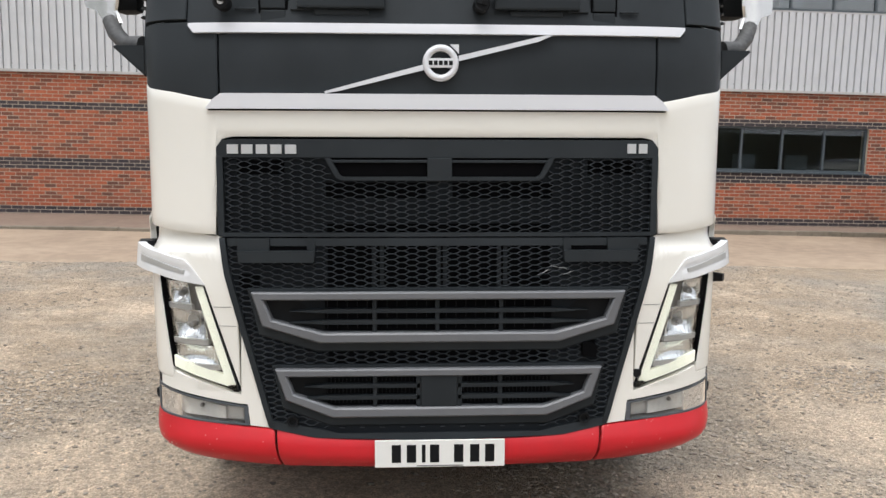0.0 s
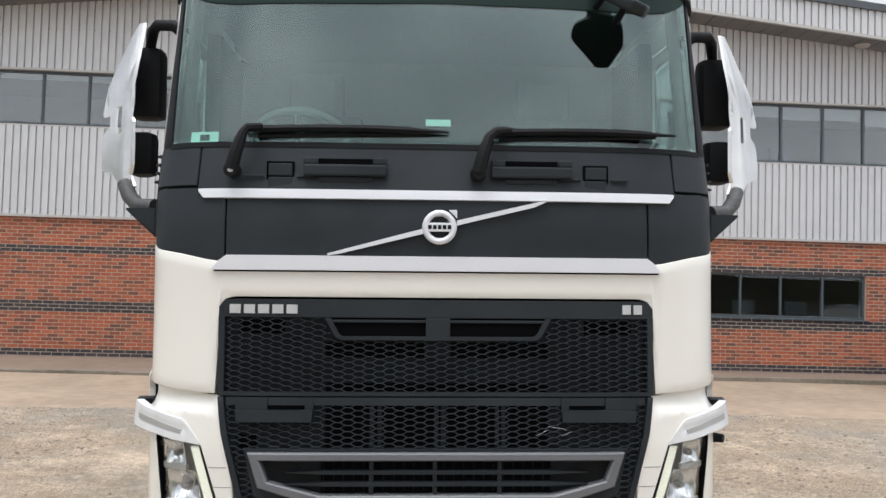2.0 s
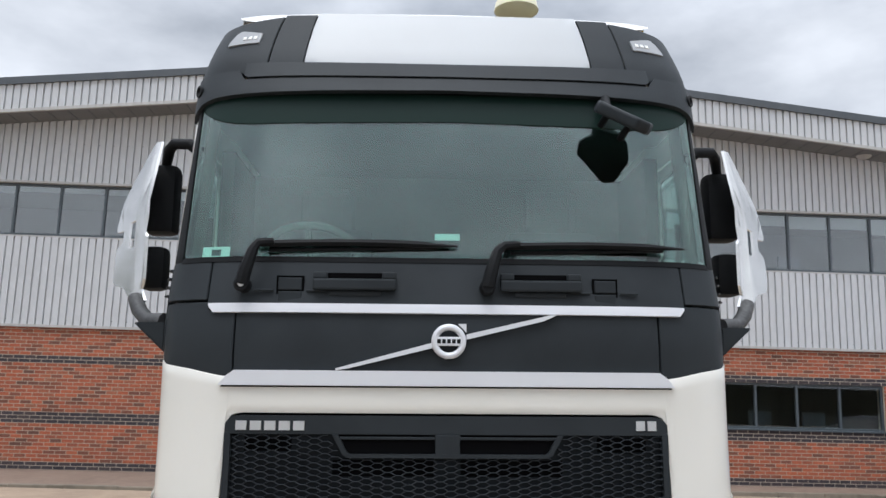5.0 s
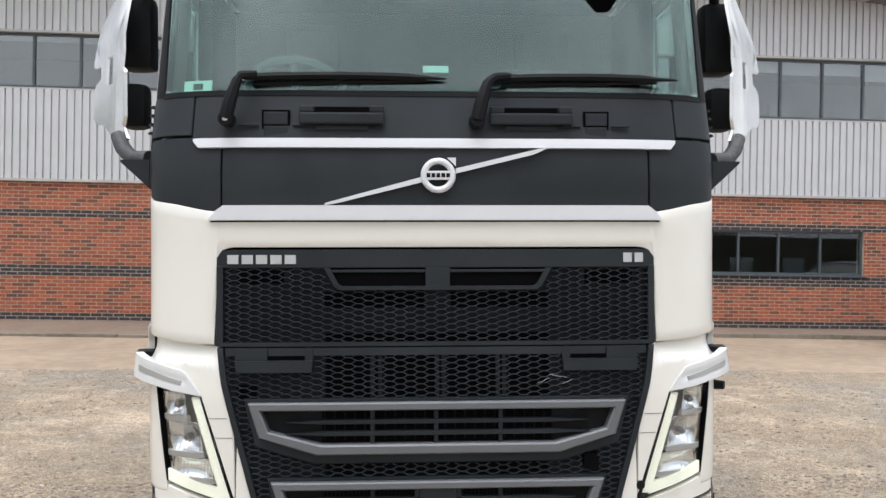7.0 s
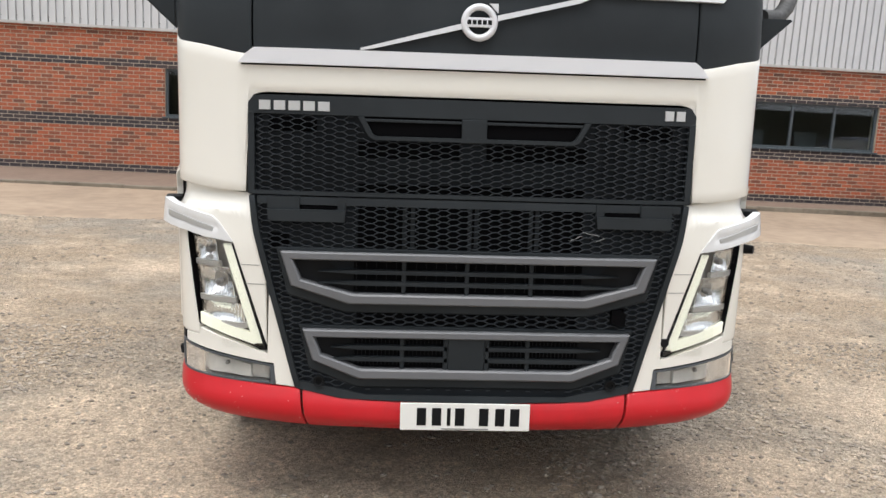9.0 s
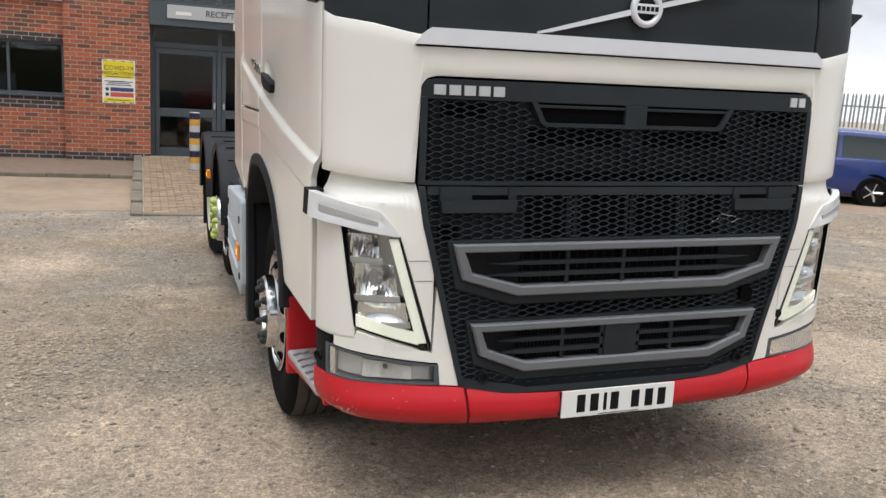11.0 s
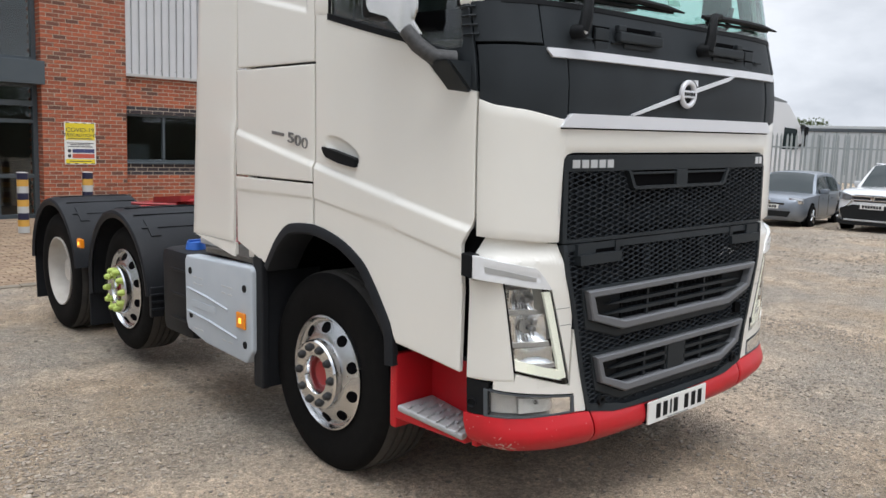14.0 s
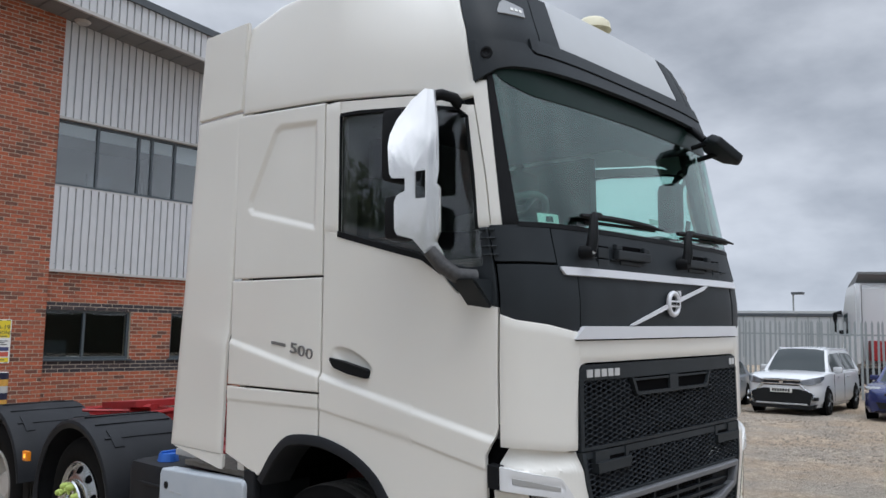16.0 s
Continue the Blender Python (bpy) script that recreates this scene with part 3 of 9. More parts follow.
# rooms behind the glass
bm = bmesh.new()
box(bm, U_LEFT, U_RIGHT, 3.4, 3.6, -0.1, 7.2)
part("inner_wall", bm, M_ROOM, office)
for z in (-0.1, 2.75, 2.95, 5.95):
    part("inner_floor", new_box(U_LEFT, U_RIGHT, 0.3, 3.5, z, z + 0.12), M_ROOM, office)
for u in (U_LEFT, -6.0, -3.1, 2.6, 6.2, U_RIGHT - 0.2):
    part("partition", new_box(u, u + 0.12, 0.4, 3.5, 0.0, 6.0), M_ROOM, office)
M_DESK = material("office_desk", (0.30, 0.24, 0.17), 0.6)
M_PAPER = material("paper_white", (0.7, 0.7, 0.68), 0.8)
for u, z in ((7.4, 1.02), (8.6, 1.02), (3.2, 1.02), (-4.4, 1.02), (-7.6, 4.45), (8.2, 4.45), (3.9, 4.45)):
    part("desk", new_box(u - 0.6, u + 0.6, 0.45, 1.15, z, z + 0.05), M_DESK, office)
    part("monitor", new_box(u - 0.25, u + 0.25, 0.7, 0.75, z + 0.12, z + 0.45), M_GUTTER, office)
    part("paper_stack", new_box(u + 0.3, u + 0.52, 0.5, 0.8, z + 0.05, z + 0.12 + 0.05 * rnd.random()), M_PAPER, office)

# roof: soffit, ribbed fascia and dark gutter, two shallow slopes
OVER = 0.80
for a, b in ((U_LEFT - 0.6, APEX_U), (APEX_U, U_RIGHT + 0.6)):
    za, zb = soffit_z(a), soffit_z(b)
    v = [(a, -OVER, za), (b, -OVER, zb), (b, 0.3, zb), (a, 0.3, za), (a, -OVER, za + 0.03), (b, -OVER, zb + 0.03), (b, 0.3, zb + 0.03), (a, 0.3, za + 0.03)]
    q = [(0, 3, 2, 1), (4, 5, 6, 7), (0, 1, 5, 4), (2, 3, 7, 6), (1, 2, 6, 5), (3, 0, 4, 7)]
    part_ob = pydata("soffit", v, q, M_SOFFIT, office)
    ribbed("fascia", a, b, lambda u: soffit_z(u) + 0.03, lambda u: soffit_z(u) + 0.57, -OVER, M_CLAD, office, label="ribbed grey roof fascia")
    for lo, hi, y0, y1, mat, nm in ((-0.03, 0.035, -OVER - 0.05, -OVER + 0.02, M_CLAD_TRIM, "fascia_trim"), (0.55, 0.70, -OVER - 0.10, 6.0, M_GUTTER, "roof")):
        v = [(a, y0, za + lo), (b, y0, zb + lo), (b, y1, zb + lo), (a, y1, za + lo), (a, y0, za + hi), (b, y0, zb + hi), (b, y1, zb + hi), (a, y1, za + hi)]
        ob = pydata(nm, v, q, mat, office)
    # joints across the soffit
    u = a + 0.3
    joint = None
    while u < b:
        if joint is None:
            ob = joint = part("soffit_joint", new_box(-0.01, 0.01, -OVER + 0.03, 0.0, -0.006, 0.0), M_GUTTER, office)
        else:
            ob = new("soffit_joint", joint.data)
            ob.parent = office
        ob.location = (u, 0, soffit_z(u))
        u += 0.4
for u in (9.5, 2.9):
    bm = bmesh.new()
    lathe(bm, [(0.0, -0.05), (0.12, -0.05), (0.16, 0.0), (0.0, 0.0)], 20, Matrix.Translation((u, -0.3, soffit_z(u) - 0.002)) @ pose(0, 0, 0, 90))
    part("soffit_lamp", bm, M_CLAD_TRIM, office, "round soffit lamp, off", 40)

# reception: a tall glazed bay between the pillars
R0, R1 = PILLARS[0][1], PILLARS[1][0]
RY = 0.22
bm = bmesh.new()
for u in (R0 + 0.04, -0.52, 0.42, R1 - 0.04):
    box(bm, u - 0.04, u + 0.04, RY - 0.06, RY + 0.06, 0.0, 7.4, 0.004)
for z in (0.08, 2.16, 2.50, 2.95, 4.4, 5.9):
    box(bm, R0 + 0.08, R1 - 0.08, RY - 0.05, RY + 0.05, z - 0.05, z + 0.05, 0.004)
glazing = part("reception_glazing", bm, M_FRAME, office, "tall slate-framed glazed entrance bay")
for a, b in ((R0 + 0.08, -0.56), (-0.48, 0.38), (0.46, R1 - 0.08)):
    for z0, z1 in ((2.21, 2.45), (3.0, 4.35), (4.45, 5.85), (5.95, 7.3)):
        p = part("pane", new_box(a, b, RY, RY + 0.01, z0, z1), M_PANE_LOW, glazing)
        p.visible_shadow = False
p = part("pane", new_box(0.46, R1 - 0.08, RY, RY + 0.01, 0.13, 2.11), M_PANE_LOW, glazing)
p.visible_shadow = False
part("mid_rail", new_box(0.46, R1 - 0.08, RY - 0.04, RY + 0.04, 0.80, 0.87, 0.004), M_FRAME, glazing)
part("mid_rail", new_box(0.46, R1 - 0.08, RY - 0.04, RY + 0.04, 1.80, 1.87, 0.004), M_FRAME, glazing)
for a, b in ((R0 + 0.09, -0.57), (-0.47, 0.37)):
    bm = bmesh.new()
    w = 0.075
    box(bm, a, a + w, RY - 0.05, RY + 0.02, 0.10, 2.10, 0.004)
    box(bm, b - w, b, RY - 0.05, RY + 0.02, 0.10, 2.10, 0.004)
    for z0, z1 in ((0.10, 0.22), (0.82, 0.98), (2.0, 2.10)):
        box(bm, a + w, b - w, RY - 0.048, RY + 0.018, z0, z1, 0.004)
    leaf = part("entrance_door", bm, M_FRAME, office, "slate-framed glass entrance door, closed")
    for z0, z1 in ((0.22, 0.82), (0.98, 2.0)):
        p = part("pane", new_box(a + w, b - w, RY - 0.02, RY - 0.012, z0, z1), M_PANE_LOW, leaf)
        p.visible_shadow = False
    hm = bmesh.new()
    hx = b - 0.04 if a < -0.5 else a + 0.04
    tube(hm, [(hx, RY - 0.11, 1.0), (hx, RY - 0.11, 1.12)], 0.016, 8)
    box(hm, hx - 0.02, hx + 0.02, RY - 0.11, RY - 0.05, 1.04, 1.08)
    part("door_handle", hm, M_SILVER_BAND, leaf, "short steel door handle")
bm = new_box(R0 - 0.02, R1 + 0.05, -0.16, RY - 0.02, 2.50, 2.92, 0.01)
part("canopy_beam", bm, M_FRAME, office, "slate-blue metal beam over the entrance")
sign = part("reception_sign", new_box(-1.49, 0.32, -0.185, -0.16, 2.64, 2.885, 0.003), M_SILVER_BAND, office, "brushed silver entrance sign")
M_SIGN_TXT = material("sign_lettering", (0.05, 0.05, 0.055), 0.5)
words("lettering", "RECEPTION", 0.155, M_SIGN_TXT, sign, Matrix.Translation((-0.40, -0.188, 2.765)))
for u in (-1.2, 0.2):
    part("sign_bar", new_box(u - 0.14, u + 0.14, -0.189, -0.185, 2.71, 2.77), M_WHITE, sign)
M_CREAM = material("cream_plastic", (0.66, 0.62, 0.45), 0.5)
part("entrance_lamp", new_box(-0.30, -0.08, -0.21, -0.15, 2.50, 2.63, 0.01), M_CREAM, office, "small cream bulkhead lamp")

# yellow and white warning signs on both pillars
M_SIGN_YELLOW = material("sign_yellow", (0.78, 0.62, 0.03), 0.4)
M_SIGN_RED = material("sign_red", (0.55, 0.10, 0.06), 0.4)
M_SIGN_BLUE = material("sign_navy", (0.05, 0.06, 0.16), 0.4)
for u0, z0 in ((1.495, 1.065), (-2.627, 1.03)):
    ws = thing("warning_sign", "white and yellow safety notice fixed to a brick pillar", "sign", "warning signs", at=BLD)
    y = -0.112
    w, h = 0.57, 0.79
    part("board", new_box(u0, u0 + w, y, y + 0.006, z0, z0 + h, 0.002), M_WHITE, ws)
    part("yellow_panel", new_box(u0 + 0.02, u0 + w - 0.02, y - 0.003, y - 0.001, z0 + 0.46, z0 + h - 0.02), M_SIGN_YELLOW, ws)
    part("yellow_strip", new_box(u0 + 0.02, u0 + w - 0.02, y - 0.003, y - 0.001, z0 + 0.02, z0 + 0.10), M_SIGN_YELLOW, ws)
    part("navy_strip", new_box(u0 + 0.14, u0 + w - 0.03, y - 0.003, y - 0.001, z0 + 0.22, z0 + 0.29), M_SIGN_BLUE, ws)
    part("red_strip", new_box(u0 + 0.14, u0 + w - 0.03, y - 0.003, y - 0.001, z0 + 0.12, z0 + 0.20), M_SIGN_RED, ws)
    words("lettering", "COVID-19", 0.115, M_SIGN_TXT, ws, Matrix.Translation((u0 + w / 2, y - 0.005, z0 + 0.64)), 0.001)
    words("lettering", "PRECAUTIONS", 0.088, M_SIGN_TXT, ws, Matrix.Translation((u0 + w / 2, y - 0.005, z0 + 0.545)), 0.001)
    for k, (zz, half) in enumerate(((0.485, 0.22), (0.40, 0.24), (0.37, 0.18), (0.335, 0.22), (0.06, 0.2))):
        part("text_bar", new_box(u0 + w / 2 - half, u0 + w / 2 + half, y - 0.0035, y - 0.0015, z0 + zz - 0.007, z0 + zz + 0.007), M_SIGN_TXT, ws)
    for zz in (0.255, 0.16):
        bm = bmesh.new()
        lathe(bm, [(0.0, -0.002), (0.032, -0.002), (0.032, 0.0), (0.0, 0.0)], 16, Matrix.Translation((u0 + 0.085, y - 0.002, z0 + zz)))
        part("symbol", bm, M_SIGN_TXT, ws)
    for k in range(4):
        for zz in (0.012, h - 0.024):
            part("hazard_dash", new_box(u0 + 0.03 + 0.15 * k, u0 + 0.09 + 0.15 * k, y - 0.004, y - 0.002, z0 + zz, z0 + zz + 0.012), M_SIGN_TXT, ws)

# ---- pavement, kerbs and block paving before the entrance ----
PZ = 0.07


def slab(name, u0, u1, v0, v1, mat, label, z=PZ):
    ob = mesh_object(name, new_box(u0, u1, v0, v1, -0.25, z), mat)
    ob.matrix_world = BLD
    return tagged(ob, label, "pavement", kind="structure")


LOW = -0.038
slab("pavement", -40, -1.95, -2.35, -0.02, M_PAVING, "brown tarmac pavement along the office wall", LOW)
slab("pavement", 3.95, 40, -1.10, -0.02, M_PAVING, "brown tarmac pavement along the office wall", LOW)


def fall(v):
    """The forecourt drops towards the yard."""
    return -0.125 * min(1.0, max(0.0, (-2.2 - v) / 4.0))


def kerb_row(x0, x1, y0, y1, along, top=PZ + 0.012):
    """Kerb stones end to end."""
    k, length = 0, 0.915
    total = (x1 - x0) if along == "x" else (y1 - y0)
    while k * length < total - 0.05:
        a, b = k * length, min((k + 1) * length - 0.008, total)
        bm = new_box(x0 + a, x0 + b, y0, y1, -0.30, top, 0.012) if along == "x" else new_box(x0, x1, y0 + a, y0 + b, -0.30, top, 0.012)
        ob = mesh_object("kerb_stone", bm, M_KERB)
        ob.matrix_world = BLD @ pose(0, 0, 0.006 * math.sin(k * 2.1) + (fall(y0 + (a + b) / 2 if along == "y" else y0) if top > 0 else 0.0))
        tagged(ob, "weathered concrete kerb stone", "kerb", "kerb stones", "structure")
        k += 1


kerb_row(-18, -2.1, -2.5, -2.36, "x", LOW + 0.012)
kerb_row(4.1, 18, -1.25, -1.11, "x", LOW + 0.012)
kerb_row(-2.09, -1.95, -6.40, -0.1, "y")
kerb_row(3.95, 4.09, -6.40, -0.1, "y")
kerb_row(-1.94, 3.94, -6.40, -6.26, "x")
bm = bmesh.new()
prism(bm, [(-6.26, -0.35), (-0.02, -0.35), (-0.02, PZ - 0.03), (-2.2, PZ - 0.03), (-6.2, PZ - 0.155), (-6.26, PZ - 0.155)], -1.95, 3.95, Matrix(((0, 1, 0, 0), (1, 0, 0, 0), (0, 0, 1, 0), (0, 0, 0, 1))))
ob = mesh_object("pavement", bm, M_MORTAR)
ob.matrix_world = BLD
tagged(ob, "bed of the block-paved forecourt before the entrance", "pavement", kind="structure")
paving = tagged(new("block_paving"), "brown concrete block paving in running bond", "paving", kind="structure")
paving.matrix_world = BLD
v, f, singles = [], [], []
for row in range(0, 62):
    y0 = -6.25 + row * 0.101
    u = -1.93 - (0.1 if row % 2 else 0.0)
    while u < 3.93:
        a, b = max(u, -1.93), min(u + 0.196, 3.93)
        u += 0.2
        if b - a < 0.03:
            continue
        z = PZ + fall(y0) + rnd.uniform(-0.003, 0.003)
        if row < 12 and len(singles) < 290 and b - a > 0.19:
            singles.append((a, b, y0, z))
            continue
        k = len(v)
        c = 0.006
        v += [(a, y0, z - 0.04), (b, y0, z - 0.04), (b, y0 + 0.097, z - 0.04), (a, y0 + 0.097, z - 0.04), (a + c, y0 + c, z), (b - c, y0 + c, z), (b - c, y0 + 0.097 - c, z), (a + c, y0 + 0.097 - c, z)]
        f += [(k + 4, k + 5, k + 6, k + 7), (k, k + 1, k + 5, k + 4), (k + 1, k + 2, k + 6, k + 5), (k + 2, k + 3, k + 7, k + 6), (k + 3, k, k + 4, k + 7)]
tagged(pydata("paving_blocks", v, f, M_BLOCK, paving), kind="stuff")
c, w = 0.006, 0.098
bv = [(-w, 0, -0.04), (w, 0, -0.04), (w, 0.097, -0.04), (-w, 0.097, -0.04), (-w + c, c, 0), (w - c, c, 0), (w - c, 0.097 - c, 0), (-w + c, 0.097 - c, 0)]
bf = [(4, 5, 6, 7), (0, 1, 5, 4), (1, 2, 6, 5), (2, 3, 7, 6), (3, 0, 4, 7)]
first = pydata("paving_block", bv, bf, M_BLOCK_OB, paving)
for k, (a, b, y0, z) in enumerate(singles):
    ob = first if k == 0 else new("paving_block", first.data)
    ob.parent = paving
    ob.location = ((a + b) / 2, y0, z)


def bollard(x, y, h=1.0):
    b = thing("bollard", "navy and yellow banded steel bollard with a grey reflective band", "bollard", "entrance bollards", at=BLD @ pose(x, y, PZ))
    r = 0.083
    order = (M_SILVER_BAND, M_YELLOW, M_NAVY)
    bands = [(0.109 * k, 0.109 * (k + 1), order[k % 3]) for k in range(9)] + [(0.981, 0.989, M_WHITE)]
    for z0, z1, mat in bands:
        bm = bmesh.new()
        top = [(0.0, z1 * h + 0.006)] if z1 > 0.95 else [(0.0, z1 * h)]
        lathe(bm, [(r, z0 * h), (r, z1 * h), *top] if z1 > 0.95 else [(r, z0 * h), (r, z1 * h)], 20, pose(0, 0, 0, 90))
        part("band", bm, mat, b, smooth=40)


bollard(-1.12, -2.31, 0.96)
bollard(0.16, -2.26, 0.96)
bollard(1.19, -2.14, 0.96)

# ---- the tractor unit ----
M_CREAM_PAINT = material("cream_white_coach_paint", (0.80, 0.785, 0.73), 0.28, coat=0.7, grain=(2.0, (0.77, 0.75, 0.69), 0.5))
M_PLASTIC = material("charcoal_plastic", (0.0110, 0.0138, 0.0162), 0.5, grain=(4, (0.0225, 0.0272, 0.0310), 0.75), bump=(220, 0.0006), spec=0.22)
M_MESH = material("black_grille_mesh", (0.025, 0.0305, 0.037), 0.50, grain=(9, (0.037, 0.0435, 0.051), 0.6), spec=0.3)
M_BLACK = material("black_plastic", (0.006, 0.0065, 0.0078), 0.55, grain=(12, (0.011, 0.012, 0.013), 0.6), spec=0.14)
# near-black colour that paints in the shade of gaps, openings and recesses
M_RECESS_SHADE = material("dark_recess", (0.003, 0.003, 0.0035), 0.9, spec=0.05)
M_GREY_TRIM = material("grey_grille_trim", (0.12, 0.125, 0.135), 0.42, grain=(8, (0.15, 0.155, 0.165), 0.5))
M_SILVER = material("silver_trim", (0.74, 0.75, 0.78), 0.30, 0.12, grain=(5, (0.68, 0.69, 0.72), 0.5))
M_CHROME = material("polished_steel", (0.78, 0.79, 0.80), 0.12, 1.0, grain=(9, (0.60, 0.61, 0.62), 0.7), bump=(7, 0.004))
M_ALLOY = material("alloy_rim", (0.70, 0.71, 0.72), 0.26, 1.0, grain=(14, (0.55, 0.56, 0.57), 0.6))
M_WHITE_RIM = material("white_painted_rim", (0.62, 0.61, 0.58), 0.5, grain=(7, (0.42, 0.38, 0.33), 0.6))
M_RED = material("red_paint", (0.56, 0.010, 0.018), 0.42, coat=0.12, grain=(14, (0.46, 0.014, 0.02), 0.7), spec=0.35)
red_nodes, red_links = M_RED.node_tree.nodes, M_RED.node_tree.links
chip_noise, chip_ramp, chip_mix = red_nodes.new("ShaderNodeTexVoronoi"), red_nodes.new("ShaderNodeValToRGB"), red_nodes.new("ShaderNodeMix")
chip_noise.inputs["Scale"].default_value = 62
chip_ramp.color_ramp.elements[0].position, chip_ramp.color_ramp.elements[1].position = 0.09, 0.13
chip_ramp.color_ramp.elements[0].color, chip_ramp.color_ramp.elements[1].color = (1, 1, 1, 1), (0, 0, 0, 1)
chip_mix.data_type = "RGBA"
chip_mix.inputs[7].default_value = (0.58, 0.46, 0.42, 1)
red_links.new(red_nodes["Principled BSDF"].inputs["Base Color"].links[0].from_socket, chip_mix.inputs[6])
red_links.new(chip_noise.outputs["Distance"], chip_ramp.inputs["Fac"])
# a third of the cells carry a stone chip; the lower corner is scraped through to the filler
chip_place = red_nodes.new("ShaderNodeTexCoord")
red_links.new(chip_place.outputs["Object"], chip_noise.inputs["Vector"])
chip_pick, chip_some, chip_any = red_nodes.new("ShaderNodeMath"), red_nodes.new("ShaderNodeMath"), red_nodes.new("ShaderNodeMath")
chip_pick.operation, chip_some.operation, chip_any.operation = "GREATER_THAN", "MULTIPLY", "MAXIMUM"
chip_pick.inputs[1].default_value = 0.68
red_links.new(chip_noise.outputs["Color"], chip_pick.inputs[0])
red_links.new(chip_pick.outputs[0], chip_some.inputs[0])
red_links.new(chip_ramp.outputs["Color"], chip_some.inputs[1])
scrape_far, scrape_fall, scrape_noise, scrape_sum, scrape_cut = (red_nodes.new(k) for k in ("ShaderNodeVectorMath", "ShaderNodeMapRange", "ShaderNodeTexNoise", "ShaderNodeMath", "ShaderNodeMapRange"))
scrape_far.operation = "DISTANCE"
scrape_far.inputs[1].default_value = (-1.06, 3.41, 0.435)
red_links.new(chip_place.outputs["Object"], scrape_far.inputs[0])
scrape_fall.inputs["From Min"].default_value, scrape_fall.inputs["From Max"].default_value = 0.0, 0.14
scrape_fall.inputs["To Min"].default_value, scrape_fall.inputs["To Max"].default_value = 0.16, -0.25
red_links.new(scrape_far.outputs["Value"], scrape_fall.inputs["Value"])
scrape_noise.inputs["Scale"].default_value, scrape_noise.inputs["Detail"].default_value = 60, 5
red_links.new(chip_place.outputs["Object"], scrape_noise.inputs["Vector"])
red_links.new(scrape_fall.outputs["Result"], scrape_sum.inputs[0])
red_links.new(scrape_noise.outputs["Fac"], scrape_sum.inputs[1])
scrape_cut.inputs["From Min"].default_value, scrape_cut.inputs["From Max"].default_value = 0.56, 0.62
red_links.new(scrape_sum.outputs[0], scrape_cut.inputs["Value"])
red_links.new(chip_some.outputs[0], chip_any.inputs[0])
red_links.new(scrape_cut.outputs["Result"], chip_any.inputs[1])
red_links.new(chip_any.outputs[0], chip_mix.inputs["Factor"])
red_links.new(chip_mix.outputs[2], red_nodes["Principled BSDF"].inputs["Base Color"])
M_CHASSIS_RED = material("chassis_red", (0.42, 0.018, 0.02), 0.45, grain=(9, (0.22, 0.02, 0.02), 0.7))
M_TYRE = material("tyre_rubber", (0.005, 0.005, 0.0053), 0.8, grain=(20, (0.011, 0.0105, 0.010), 0.6), bump=(120, 0.0008), spec=0.08)
M_TREAD = material("worn_tyre_tread", (0.075, 0.068, 0.06), 0.9, grain=(16, (0.04, 0.037, 0.034), 0.8), bump=(90, 0.002))
M_RUBBER = material("mudguard_plastic", (0.011, 0.0122, 0.0145), 0.5, grain=(7, (0.021, 0.0225, 0.0255), 0.7), bump=(60, 0.001), spec=0.14)
M_TANK = material("pale_grey_cover", (0.40, 0.45, 0.50), 0.5, grain=(8, (0.50, 0.53, 0.56), 0.6), bump=(90, 0.0006))
M_WOOD = material("weathered_tread_plate", (0.16, 0.145, 0.125), 0.85, grain=(11, (0.07, 0.06, 0.05), 0.8), bump=(60, 0.003))
M_LENS = glass("clear_lamp_lens", (0.96, 0.97, 0.97))
M_REFLECT = material("lamp_reflector", (0.82, 0.83, 0.84), 0.16, 1.0)
M_FOG = material("pale_lamp_interior", (0.84, 0.84, 0.82), 0.25, 0.2, grain=(12, (0.62, 0.62, 0.60), 0.6))
M_LAMP_GREY = material("lamp_bezel", (0.46, 0.46, 0.45), 0.30, 0.4, grain=(9, (0.38, 0.38, 0.37), 0.5))
M_DRL = glow("daytime_running_light", (0.86, 0.87, 0.74), 0.16)
M_AMBER = material("amber_marker", (0.85, 0.26, 0.01), 0.3)
M_AMBER_HOT = glow("amber_marker_glow", (1.0, 0.5, 0.06), 1.2)
M_LIME = material("lime_nut_marker", (0.48, 0.60, 0.14), 0.5)
M_NUT = material("wheel_nut_cap", (0.022, 0.024, 0.027), 0.5, grain=(30, (0.045, 0.045, 0.045), 0.6), spec=0.25)
M_BLUE = material("blue_cap", (0.03, 0.13, 0.50), 0.4)
M_STEP = material("cast_aluminium_step", (0.52, 0.54, 0.55), 0.5, 0.35, grain=(20, (0.35, 0.35, 0.35), 0.7))
M_SCREEN = glass("green_tinted_windscreen", (0.50, 0.84, 0.75), ior=1.74)
M_SIDE_GLASS = glass("tinted_side_glass", (0.90, 0.95, 0.94), ior=1.55)
# beige trim, its colour darkened to put in the cab's inner shade
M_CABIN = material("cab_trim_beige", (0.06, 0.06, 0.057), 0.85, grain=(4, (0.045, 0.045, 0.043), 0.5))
M_WHEEL_RIM = material("steering_wheel_rim", (0.15, 0.155, 0.15), 0.6, grain=(9, (0.18, 0.18, 0.18), 0.5))
M_GUARD = material("polished_aluminium_guard", (0.82, 0.81, 0.79), 0.24, 1.0, grain=(6, (0.66, 0.65, 0.63), 0.7), bump=(4, 0.0012))
M_BACKING = material("dark_grey_grille_backing", (0.0088, 0.0112, 0.0142), 0.6, grain=(9, (0.0145, 0.0176, 0.0212), 0.6), spec=0.15)
